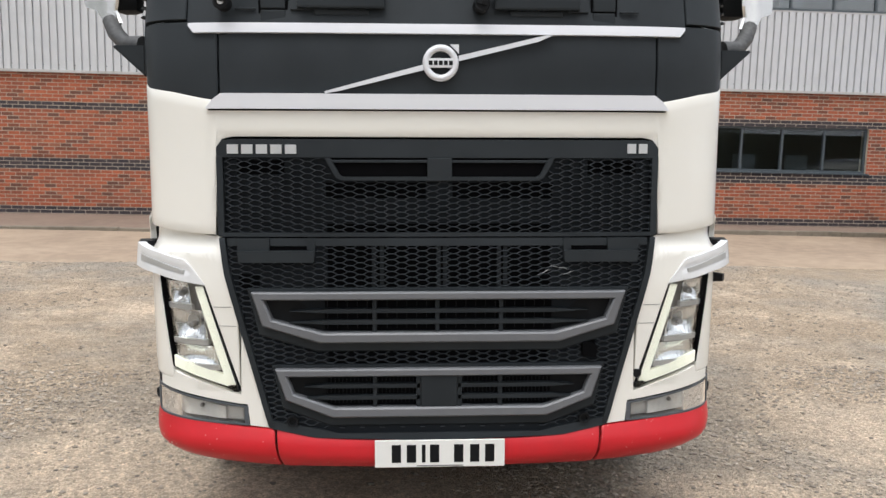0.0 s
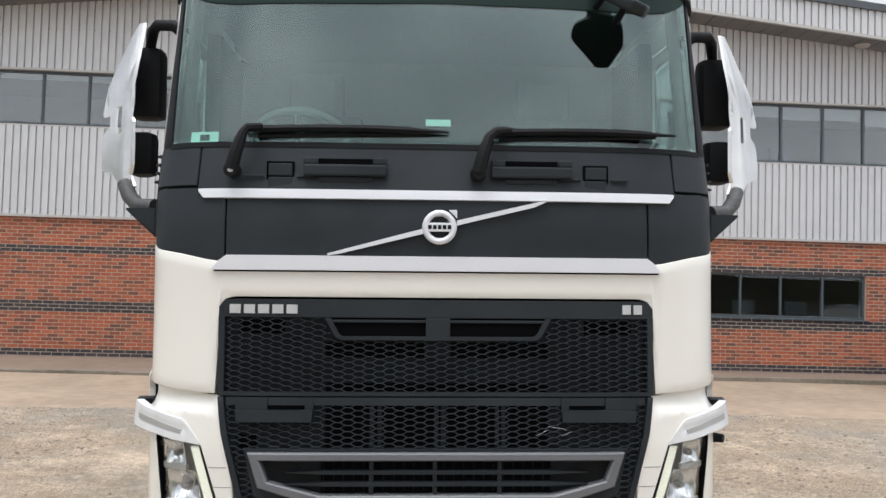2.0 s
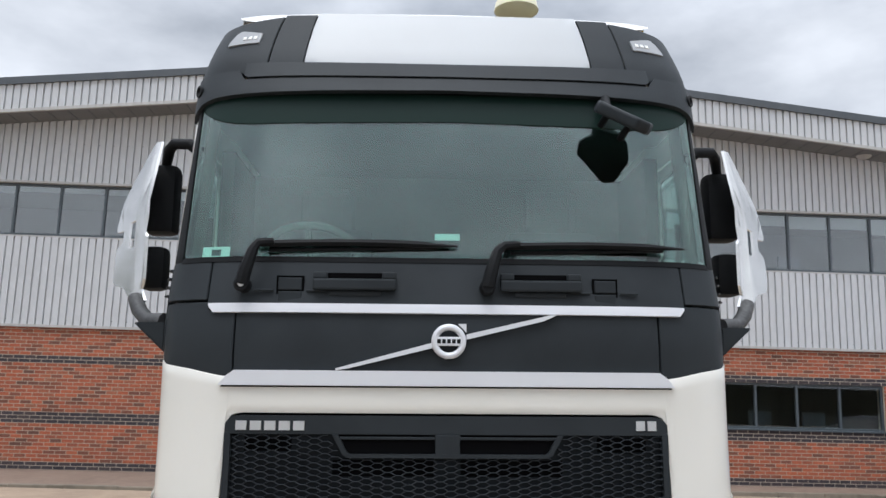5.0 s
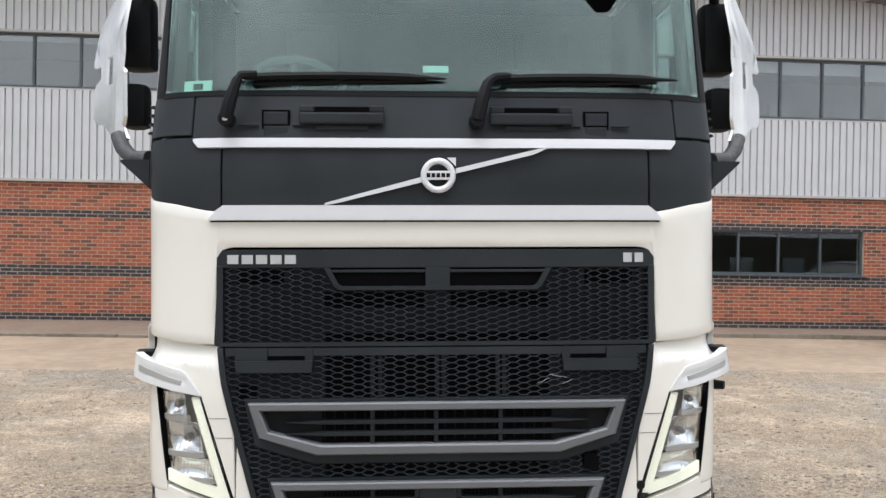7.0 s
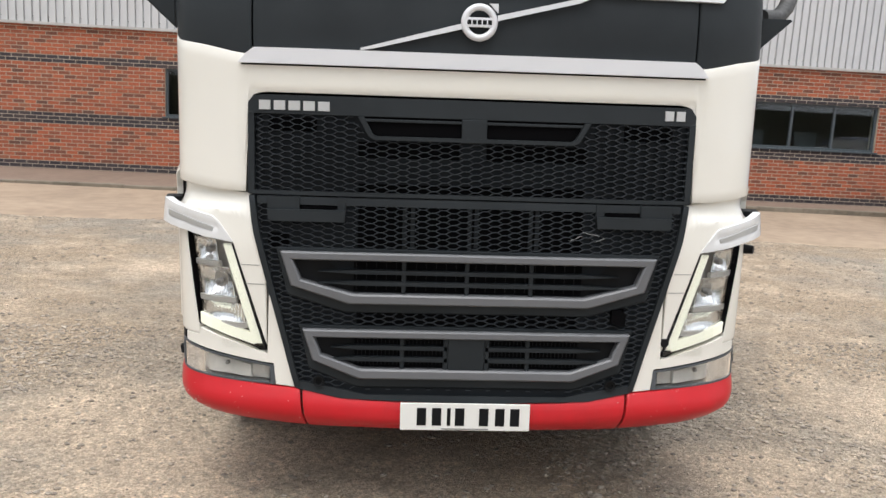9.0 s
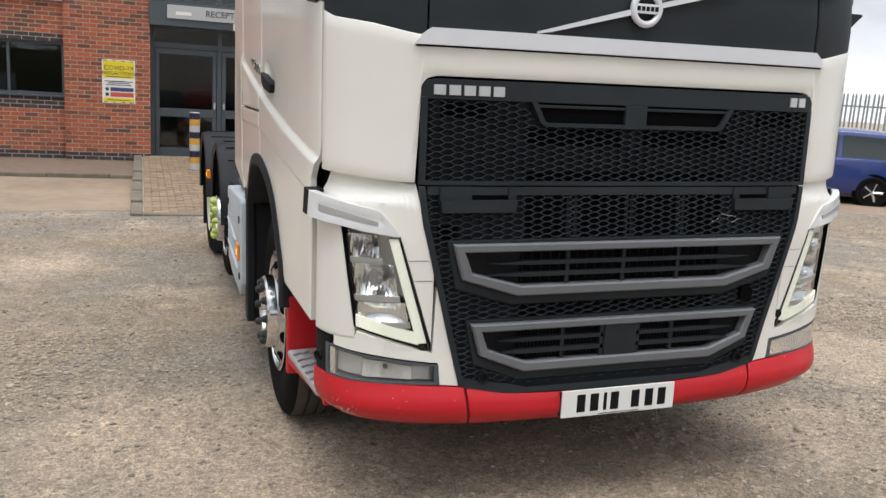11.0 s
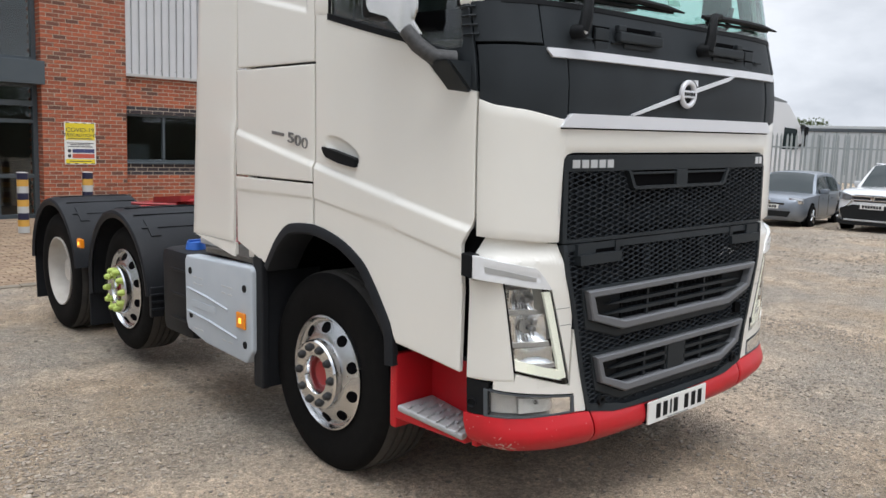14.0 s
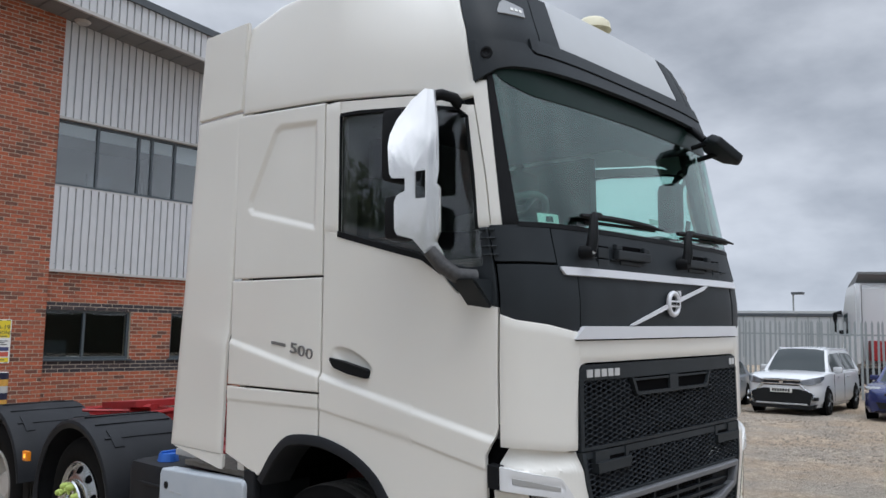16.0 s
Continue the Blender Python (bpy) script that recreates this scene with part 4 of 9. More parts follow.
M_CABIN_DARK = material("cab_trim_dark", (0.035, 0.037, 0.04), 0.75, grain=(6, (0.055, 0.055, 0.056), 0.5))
# dark green band colour that includes the visor's shading of the glass
M_VISOR_SHADE = material("smoked_shade_strip", (0.008, 0.022, 0.018), 0.35, spec=0.15)
M_SIGN = material("grey_white_sign_face", (0.50, 0.52, 0.53), 0.4, grain=(3, (0.45, 0.46, 0.47), 0.5))
M_STICKER = material("tax_disc_paper", (0.62, 0.72, 0.68), 0.6)
M_ARM = material("worn_mirror_arm", (0.018, 0.019, 0.021), 0.6, grain=(60, (0.20, 0.20, 0.20), 0.30))
M_MARKER = material("frosted_marker_lens", (0.30, 0.31, 0.32), 0.35)
M_BROW = material("grey_silver_plastic", (0.74, 0.745, 0.75), 0.22, 0.1, grain=(7, (0.66, 0.665, 0.67), 0.5), coat=0.4)
M_LETTER = material("silver_lettering", (0.66, 0.67, 0.68), 0.3, 0.6)
M_BADGE_GREY = material("grey_badge", (0.22, 0.22, 0.22), 0.4, 0.5)

lorry = thing("lorry_tractor_unit", "cream three-axle tractor unit with charcoal front, black grille and red bumper", "lorry", at=LEAN)

PROFILE = [(0, 3.30), (0.3, 3.30), (0.6, 3.303), (0.80, 3.315), (0.92, 3.335), (1.02, 3.372), (1.085, 3.42), (1.122, 3.48), (1.143, 3.56), (1.165, 3.72), (1.188, 3.95), (1.206, 4.3), (1.216, 4.7), (1.22, 5.3), (1.22, 6.0)]
RAKE = [(0.30, -0.03), (0.50, -0.028), (0.56, -0.012), (0.72, -0.006), (1.1, -0.014), (1.30, 0.0), (1.65, 0.006), (1.94, 0.004), (2.07, 0.02), (2.25, 0.065), (2.97, 0.205), (3.16, 0.25), (3.35, 0.33), (3.8, 0.55)]
fine = PROFILE[:2]
for k in range(1, len(PROFILE) - 2):
    p0, p1, p2, p3 = (Vector(q) for q in PROFILE[k - 1:k + 3])
    span = [max(1e-6, (b - a).length) for a, b in ((p0, p1), (p1, p2), (p2, p3))]
    m1 = ((p1 - p0) / span[0] - (p2 - p0) / (span[0] + span[1]) + (p2 - p1) / span[1]) * span[1]
    m2 = ((p2 - p1) / span[1] - (p3 - p1) / (span[1] + span[2]) + (p3 - p2) / span[2]) * span[1]
    for j in range(1, 6):
        t = j / 5
        q = p1 * (2 * t ** 3 - 3 * t * t + 1) + m1 * (t ** 3 - 2 * t * t + t) + p2 * (3 * t * t - 2 * t ** 3) + m2 * (t ** 3 - t * t)
        fine.append((q.x, max(q.y, fine[-1][1])))
PROFILE = fine + PROFILE[-1:]
arc = [0.0]
for (xa, ya), (xb, yb) in zip(PROFILE, PROFILE[1:]):
    arc.append(arc[-1] + math.hypot(xb - xa, yb - ya))
_px, _py = [p[0] for p in PROFILE], [p[1] for p in PROFILE]


def SX(x):
    return math.copysign(float(np.interp(abs(x), _px, arc)), x)


def SY(y):
    """Station on the driver's side (negative) at a distance y."""
    return -float(np.interp(y, _py[12:], arc[12:]))


def _skin(s, z):
    a = abs(s)
    x, y = float(np.interp(a, arc, _px)), float(np.interp(a, arc, _py))
    f = min(1.0, max(0.0, (4.5 - y) / 0.9))
    y += interp(RAKE, z) * f
    k = 1.0 - 0.022 * min(1.0, max(0.0, (z - 2.1) / 0.8)) * f
    if z > 3.0:
        k -= 0.20 * ((z - 3.0) / 0.7) ** 2 * (0.30 + 0.70 * f)
    if z < 0.62:
        k -= 0.05 * ((0.62 - z) / 0.25) ** 2 * f
    return Vector((math.copysign(x * k, s) if s else 0.0, y, z))


def skin(s, z, off=0.0):
    p = _skin(s, z)
    if off:
        du = _skin(s + 0.02, z) - _skin(s - 0.02, z)
        dv = _skin(s, z + 0.02) - _skin(s, z - 0.02)
        n = du.cross(dv).normalized()
        p = p + n * off
    return p


def sheet(fn, na, nb, thick, inner=None):
    """A closed shell: fn(a, b) gives a station, height and offset for a, b from 0 to 1. Its rim is eased inwards."""
    bm = bmesh.new()
    ea, eb = 0.012, 0.012
    aa = sorted({0.0, ea, 1 - ea, 1.0, *[k / na for k in range(1, na)]})
    bb = sorted({0.0, eb, 1 - eb, 1.0, *[k / nb for k in range(1, nb)]})
    front, back = [], []
    for a in aa:
        rf, rb = [], []
        for b in bb:
            s, z, off = fn(a, b)
            rim = 0.0035 if a in (0.0, 1.0) or b in (0.0, 1.0) else 0.0
            rf.append(bm.verts.new(skin(s, z, off - rim)))
            rb.append(bm.verts.new(skin(s, z, off - thick)))
        front.append(rf)
        back.append(rb)
    A, B = len(aa), len(bb)
    for i in range(A - 1):
        for j in range(B - 1):
            bm.faces.new((front[i][j], front[i + 1][j], front[i + 1][j + 1], front[i][j + 1]))
            bm.faces.new((back[i][j], back[i][j + 1], back[i + 1][j + 1], back[i + 1][j]))
    for i in range(A - 1):
        bm.faces.new((front[i][0], back[i][0], back[i + 1][0], front[i + 1][0]))
        bm.faces.new((front[i][B - 1], front[i + 1][B - 1], back[i + 1][B - 1], back[i][B - 1]))
    for j in range(B - 1):
        bm.faces.new((front[0][j], front[0][j + 1], back[0][j + 1], back[0][j]))
        bm.faces.new((front[A - 1][j], back[A - 1][j], back[A - 1][j + 1], front[A - 1][j + 1]))
    bmesh.ops.recalc_face_normals(bm, faces=bm.faces[:])
    return bm


def line(v):
    if callable(v):
        return v
    if isinstance(v, (int, float)):
        return lambda q: v
    t = sorted(v)
    return lambda q: interp(t, q)


def columns(name, mat, s0, s1, bottom, top, off=0.0, thick=0.018, n=(24, 6), parent=None, label="", relief=None, flip=1, warp=None):
    """A panel from station s0 to s1, between two lines of height."""
    bo, to = line(bottom), line(top)

    def fn(a, b):
        s = s0 + (s1 - s0) * a
        z0, z1 = bo(s), to(s)
        z = z0 + (z1 - z0) * b
        s = warp(s, z) if warp else s
        o = off(s, z) if callable(off) else off
        if relief:
            o += relief(s, z)
        return s * flip, z, o

    return part(name, sheet(fn, n[0], n[1], thick), mat, parent or lorry, label, 35)


def rows(name, mat, z0, z1, left, right, off=0.0, thick=0.018, n=(6, 20), parent=None, label="", relief=None, flip=1):
    """A panel from height z0 to z1, between two lines of station."""
    le, ri = line(left), line(right)

    def fn(a, b):
        z = z0 + (z1 - z0) * b
        s = le(z) + (ri(z) - le(z)) * a
        o = off + (relief(s, z) if relief else 0.0)
        return s * flip, z, o

    return part(name, sheet(fn, n[0], n[1], thick), mat, parent or lorry, label, 35)


def both(t):
    """Breakpoints of a half, mirrored."""
    return sorted([(-a, b) for a, b in t if a > 0] + [(a, b) for a, b in t])


DOOR_S = -1.218  # station of the front door gap (negative)
GAP = -DOOR_S

# hood: cream panel over and beside the upper grille
HOOD_TOP = both([(0, 1.80), (0.82, 1.80), (0.88, 1.808), (1.0, 1.832), (1.15, 1.852), (GAP, 1.875)])
HOOD_BOT = both([(0, 1.668), (0.775, 1.668), (0.81, 1.66), (0.83, 1.635), (0.838, 1.60), (0.840, 1.303), (0.95, 1.308), (1.08, 1.322), (GAP, 1.330)])


def hood_ease(s, z):
    """The cream panel dips in towards the grille."""
    d = max(0.0, max(abs(s) - 0.84, 0.0), z - 1.668)
    t = min(1.0, d / 0.034)
    return -0.007 * (1 - t) ** 2


columns("hood_panel", M_CREAM_PAINT, -GAP, GAP, HOOD_BOT, HOOD_TOP, 0.0, 0.02, (150, 12), label="cream painted front flap", relief=hood_ease)
# charcoal bands
columns("centre_panel", M_PLASTIC, -0.812, 0.812, 1.79, 2.058, -0.004, 0.02, (30, 6), label="charcoal centre panel")
for flip in (1, -1):
    columns("corner_panel", M_PLASTIC, -GAP, -0.819, HOOD_TOP, 2.086, -0.003, 0.02, (16, 6), flip=flip)
    columns("upper_corner_panel", M_PLASTIC, -GAP - 0.005, -0.938, [(-1.5, 2.098), (-0.9, 2.094)], [(-1.5, 2.25), (-1.1, 2.256), (-0.9, 2.25)], 0.0, 0.02, (14, 5), flip=flip)
    for k in range(4):
        bm = bmesh.new()
        p = skin(DOOR_S, 2.125 + 0.036 * k, 0.0)
        tube(bm, [(flip * p.x, p.y - 0.02, p.z), (flip * (p.x - 0.018), p.y + 0.01, p.z), (flip * (p.x - 0.012), p.y + 0.05, p.z)], 0.006, 6, flat=0.7)
        part("vent_fin", bm, M_PLASTIC, lorry)
columns("scuttle_panel", M_PLASTIC, -0.932, 0.932, 2.055, 2.25, 0.0, 0.02, (30, 5), label="charcoal scuttle panel below the windscreen")
# silver bars
columns("silver_bar", M_SILVER, -0.925, 0.925, both([(0, 2.043), (0.905, 2.043), (0.925, 2.068)]), 2.078, 0.010, 0.02, (40, 3), label="thin silver trim bar")
columns("silver_bar", M_SILVER, -0.862, 0.862, 1.770, both([(0, 1.826), (0.815, 1.826), (0.862, 1.773)]), 0.016, 0.03, (60, 4), label="broad silver trim bar")


# near-black strip paints the thin shadow line under the broad bar
columns("bar_gap", M_RECESS_SHADE, -0.868, 0.868, 1.7635, 1.7695, 0.0015, 0.02, (60, 1))


def flat_y(z):
    return _skin(0, z).y


# emblem: ring, cross bar and arrow nub, with the diagonal rod
bm = bmesh.new()
cx, cz, yy = 0.0, 1.938, flat_y(1.938) - 0.012
ring = [(cx + 0.054 * math.cos(t), yy, cz + 0.054 * math.sin(t)) for t in (2 * math.pi * k / 40 for k in range(40))]
tube(bm, ring, 0.0125, 8, True)
part("emblem_ring", bm, M_SILVER, lorry, "silver ring emblem", 60)
part("emblem_bar", new_box(cx - 0.056, cx + 0.056, yy - 0.010, yy + 0.004, cz - 0.017, cz + 0.017, 0.003), M_SILVER, lorry)
for k in range(5):
    part("emblem_mark", new_box(cx - 0.044 + 0.0185 * k, cx - 0.030 + 0.0185 * k, yy - 0.0115, yy - 0.009, cz - 0.008, cz + 0.008, 0.001), M_BLACK, lorry)
bm = bmesh.new()
prism(bm, [(0.034, 0.066), (0.066, 0.066), (0.066, 0.034)], yy - 0.01, yy + 0.006, Matrix.Translation((cx, 0, cz)))
part("emblem_arrow", bm, M_SILVER, lorry)
for (xa, za), (xb, zb) in (((-0.425, 1.832), (-0.062, 1.922)), ((0.066, 1.955), (0.412, 2.040))):
    d = Vector((xb - xa, 0, zb - za)).normalized()
    nrm = Vector((-d.z, 0, d.x)) * 0.0085
    bm = bmesh.new()
    cutl, cutr = (0.05, 0.0) if xa < 0 else (0.0, 0.05)
    prism(bm, [(xa - nrm.x, za - nrm.z + 0.003), (xa + cutl + 0.0, za + cutl * d.z / d.x - 0.0095), (xb + 0.0, zb - 0.0095), (xb - cutr, zb - cutr * d.z / d.x + 0.0105), (xa, za + 0.002)] if xa < 0 else
          [(xa, za - 0.0095), (xb - cutr, zb - cutr * d.z / d.x - 0.0095), (xb, zb), (xb - 0.02, zb + 0.002), (xa, za + 0.0095)], yy - 0.002, yy + 0.012)
    part("diagonal_rod", bm, M_SILVER, lorry, "slanting silver rod")

# ---- upper grille ----
columns("grille_header", M_PLASTIC, -0.832, 0.832, 1.592, both([(0, 1.660), (0.80, 1.660), (0.825, 1.648), (0.832, 1.63)]), 0.004, 0.03, (30, 3), label="charcoal strip above the upper grille")
for flip in (1, -1):
    columns("grille_edge", M_PLASTIC, -0.832, -0.808, 1.297, 1.60, 0.004, 0.03, (2, 8), flip=flip)
columns("grille_edge", M_PLASTIC, -0.832, 0.832, 1.297, 1.312, 0.004, 0.03, (30, 1))
columns("grille_backing", M_BACKING, -0.815, 0.815, 1.30, 1.60, -0.014, 0.01, (30, 4), label="black plate behind the mesh")
# near-black sheets on the backing paint the shade of deeper openings
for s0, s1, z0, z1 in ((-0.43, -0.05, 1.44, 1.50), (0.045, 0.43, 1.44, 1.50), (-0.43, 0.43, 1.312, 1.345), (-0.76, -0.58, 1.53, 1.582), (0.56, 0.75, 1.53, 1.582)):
    columns("grille_void", M_RECESS_SHADE, s0, s1, z0, z1, -0.0125, 0.004, (12, 1))


def honeycomb(name, inside, x0, x1, z0, z1, off, cell_w=0.078, cell_h=0.0222, bar=0.0012, depth=0.012, label=""):
    """Bars round long hexagonal cells; inside(x, z) says where the mesh reaches."""
    bm_v, bm_f = [], []
    hw, hh = cell_w / 2, cell_h / 2

    def add(p, q):
        mx, mz = (p[0] + q[0]) / 2, (p[1] + q[1]) / 2
        if not inside(mx, mz):
            return
        d = Vector((q[0] - p[0], q[1] - p[1]))
        ln = d.length
        d /= ln
        nx_, nz_ = -d.y * bar, d.x * bar
        k = len(bm_v)
        for (ax, az) in (p, q):
            for sg in (1, -1):
                for o in (off, off - depth):
                    bm_v.append(tuple(skin(SX(ax + sg * nx_), az + sg * nz_, o)))
        # order: p+f p+b p-f p-b q+f q+b q-f q-b
        bm_f.extend([(k, k + 4, k + 6, k + 2), (k, k + 1, k + 5, k + 4), (k + 2, k + 6, k + 7, k + 3)])

    nzr, nxr = int((z1 - z0) / hh) + 3, int((x1 - x0) / cell_w) + 3
    for j in range(nzr):
        z = z0 + j * hh
        shift = (hw if j % 2 else 0.0)
        for i in range(nxr):
            x = x0 + i * cell_w + shift
            a, b = (x - 0.20 * cell_w, z), (x + 0.04 * cell_w, z)
            add(a, b)
            top_r = (x + 0.30 * cell_w, z + hh)
            bot_r = (x + 0.30 * cell_w, z - hh)
            add(b, top_r)
            add(b, bot_r)
    ob = pydata(name, bm_v, bm_f, M_MESH, lorry)
    ob["label"] = label
    return ob


def in_upper(x, z):
    if not (abs(x) < 0.812 and 1.312 < z < 1.592):
        return False
    if abs(x) < 0.44 and z > 1.507 and abs(x) < interp([(1.507, 0.40), (1.592, 0.45)], z):
        return False
    return True


honeycomb("upper_grille_mesh", in_upper, -0.84, 0.84, 1.30, 1.60, 0.0, label="charcoal honeycomb mesh")
# intake slot in the upper grille
bm = bmesh.new()
y0 = flat_y(1.55)
prism(bm, [(-0.43, 1.592), (-0.39, 1.520), (-0.37, 1.508), (0.37, 1.508), (0.39, 1.520), (0.43, 1.592), (0.408, 1.592), (0.375, 1.530), (0.362, 1.522), (-0.362, 1.522), (-0.375, 1.530), (-0.408, 1.592)], y0 - 0.012, y0 + 0.03)
part("intake_frame", bm, M_PLASTIC, lorry)
part("intake_rail", new_box(-0.41, 0.41, y0 - 0.006, y0 + 0.02, 1.574, 1.584, 0.002), M_PLASTIC, lorry)
part("intake_post", new_box(-0.048, 0.044, y0 - 0.010, y0 + 0.02, 1.505, 1.592, 0.003), M_PLASTIC, lorry)
# flat near-black plate stands for the shade inside the intake
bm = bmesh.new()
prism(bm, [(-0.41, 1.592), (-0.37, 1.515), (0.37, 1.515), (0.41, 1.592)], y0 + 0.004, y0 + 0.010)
part("intake_void", bm, M_RECESS_SHADE, lorry)
# brand lettering as plain blocks
for k in range(5):
    x = -0.768 + 0.0535 * k
    columns("name_block", M_LETTER, SX(x - 0.021), SX(x + 0.021), 1.606, 1.640, 0.008, 0.006, (3, 1), label="silver badge block")
for k in range(2):
    x = 0.724 + 0.044 * k
    columns("name_block", M_LETTER, SX(x - 0.017), SX(x + 0.017), 1.610, 1.646, 0.008, 0.006, (3, 1), label="silver badge block")

# ---- lower grille ----
LOW_BOT = both([(0, 0.508), (0.48, 0.520), (0.655, 0.556), (0.812, 1.160), (0.828, 1.288)])
columns("lower_grille_backing", M_BACKING, -0.826, 0.826, LOW_BOT, 1.292, -0.014, 0.012, (90, 8), label="black plate behind the lower mesh")


def edge_strip(flip):
    return rows("lower_grille_edge", M_PLASTIC, 0.556, 1.292, [(0.556, -0.658), (1.167, -0.816), (1.292, -0.830)], [(0.556, -0.636), (1.167, -0.792), (1.292, -0.808)], 0.006, 0.03, (2, 16), flip=flip)


edge_strip(1)
edge_strip(-1)
columns("lower_grille_lip", M_PLASTIC, -0.65, 0.65, both([(0, 0.506), (0.48, 0.519), (0.65, 0.553)]), both([(0, 0.535), (0.40, 0.535), (0.44, 0.548), (0.65, 0.585)]), 0.005, 0.03, (40, 2), label="charcoal lower lip")
columns("lower_grille_top", M_PLASTIC, -0.80, 0.80, 1.262, 1.292, 0.002, 0.03, (30, 2))
# near-black sheets paint shade onto the lower backing too
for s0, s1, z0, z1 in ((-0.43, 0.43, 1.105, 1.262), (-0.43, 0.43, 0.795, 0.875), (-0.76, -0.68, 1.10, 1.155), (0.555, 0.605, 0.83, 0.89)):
    columns("grille_void", M_RECESS_SHADE, s0, s1, z0, z1, -0.0125, 0.004, (12, 1))
for x in (-0.25, -0.22, -0.005, 0.02, 0.225, 0.25):
    columns("grille_rib", M_PLASTIC, x - 0.008, x + 0.008, 1.105, 1.262, -0.0115, 0.012, (1, 1))


def frame_out(k):
    """Outlines of the two grey frames: (outer, inner), as half outlines from the top corner down to the middle of the foot."""
    if k == 0:
        return [(0.707, 1.091), (0.668, 0.962), (0.455, 0.896)], [(0.662, 1.062), (0.632, 0.985), (0.437, 0.934)]
    return [(0.625, 0.793), (0.587, 0.672), (0.412, 0.602)], [(0.582, 0.764), (0.556, 0.694), (0.402, 0.640)]


def in_lower(x, z):
    a = abs(x)
    if not (0.52 < z < 1.262 and a < interp([(0.556, 0.638), (1.167, 0.792), (1.29, 0.808)], z)):
        return False
    if z < interp([(0.40, 0.55), (0.65, 0.587)], a):
        return False
    if 0.47 < a < 0.76 and z > 1.195:
        return False
    if 0.548 < x < 0.612 and 0.822 < z < 0.897:
        return False
    for k in (0, 1):
        o, _ = frame_out(k)
        top = o[0][1] + 0.012
        if z < top and z > interp([(0.0, o[2][1] - 0.045), (o[2][0], o[2][1] - 0.045), (o[1][0], o[1][1] - 0.03), (o[0][0] + 0.02, top)], a) and a < o[0][0] + 0.02:
            return False
    return True


honeycomb("lower_grille_mesh", in_lower, -0.84, 0.84, 0.51, 1.30, 0.0, label="charcoal honeycomb mesh")
for k in (0, 1):
    o, i = frame_out(k)
    ring_o = [(-x, z) for x, z in o] + [(x, z) for x, z in reversed(o)]
    ring_i = [(-x, z) for x, z in i] + [(x, z) for x, z in reversed(i)]
    bm = bmesh.new()
    n = len(ring_o)
    y_at = lambda x, z, d: skin(SX(x), z, d)
    # surround of charcoal plastic, then the proud grey frame
    for src_o, src_i, d0, d1, nm, mt in (
        ([(x * 1.028, z + (0.012 if j in (0, n - 1) else -0.04)) for j, (x, z) in enumerate(ring_o)], ring_o, 0.004, -0.02, "grille_surround", M_PLASTIC),
        (ring_o, ring_i, 0.030, -0.02, "grille_frame", M_GREY_TRIM)):
        bm = bmesh.new()
        rings = []
        for ring_pts, d in ((src_o, d1), (src_o, d0 - 0.006), ([(x + (xi - x) * 0.16, z + (zi - z) * 0.16) for (x, z), (xi, zi) in zip(src_o, src_i)], d0), ([(x + (xi - x) * 0.84, z + (zi - z) * 0.84) for (x, z), (xi, zi) in zip(src_o, src_i)], d0), (src_i, d0 - 0.006), (src_i, d1)):
            full = []
            for j in range(n):
                (xa, za), (xb, zb) = ring_pts[j], ring_pts[(j + 1) % n]
                for q in range(10):
                    full.append(bm.verts.new(y_at(xa + (xb - xa) * q / 10, za + (zb - za) * q / 10, d)))
            rings.append(full)
        for r0, r1 in zip(rings, rings[1:]):
            for j in range(len(r0)):
                jj = (j + 1) % len(r0)
                bm.faces.new((r0[j], r0[jj], r1[jj], r1[j]))
        bmesh.ops.recalc_face_normals(bm, faces=bm.faces[:])
        fr = part(nm, bm, mt, lorry, "mid-grey grille frame" if mt is M_GREY_TRIM else "", 35)
    # back plate and slats inside
    zt, zb = i[0][1], i[2][1]
    side = [(-i[0][0], zt), (-i[1][0], i[1][1]), (-i[2][0], zb), (i[2][0], zb), (i[1][0], i[1][1]), (i[0][0], zt)]
    bm = bmesh.new()
    yb = flat_y(0.9) + (0.012 if k == 0 else 0.012)
    prism(bm, side, yb, yb + 0.01)
    part("grille_plate", bm, M_BLACK, lorry)
    # near-black plates put radiator-depth shade behind the slats
    for x0, x1 in (((-0.437, 0.43),) if k == 0 else ((-0.437, -0.09), (0.09, 0.43))):
        part("grille_void", new_box(x0, x1, yb - 0.003, yb - 0.001, zb + 0.003, zt - 0.003), M_RECESS_SHADE, lorry)
        for p in range(46):
            xx = x0 + (x1 - x0) * (p + 0.5) / 46
            if p % 2 == 0:
                part("radiator_fin", new_box(xx - 0.002, xx + 0.002, yb - 0.005, yb - 0.003, zb + 0.01, zt - 0.01), M_BLACK, lorry)
    levels = [zt - (zt - zb) * f for f in ((0.36, 0.70) if k == 0 else (0.33, 0.70))]
    for z in levels:
        ext = 0.57 if k == 0 else 0.52
        bm = bmesh.new()
        prism(bm, [(-ext, z), (-0.42, z + 0.0085), (0.42, z + 0.0085), (ext, z), (0.42, z - 0.0075), (-0.42, z - 0.0075)], yb - 0.026, yb - 0.004)
        part("slat", bm, M_PLASTIC, lorry, "charcoal slat")
    for x in ((-0.249, -0.01, 0.234) if k == 0 else (-0.249, 0.234)):
        part("slat_post", new_box(x - 0.008, x + 0.008, yb - 0.020, yb - 0.004, zb, zt, 0.002), M_PLASTIC, lorry)
    if k == 1:
        part("sensor_cover", new_box(-0.072, 0.066, yb - 0.030, yb, zb, zt + 0.002, 0.004), M_PLASTIC, lorry, "square charcoal sensor cover")
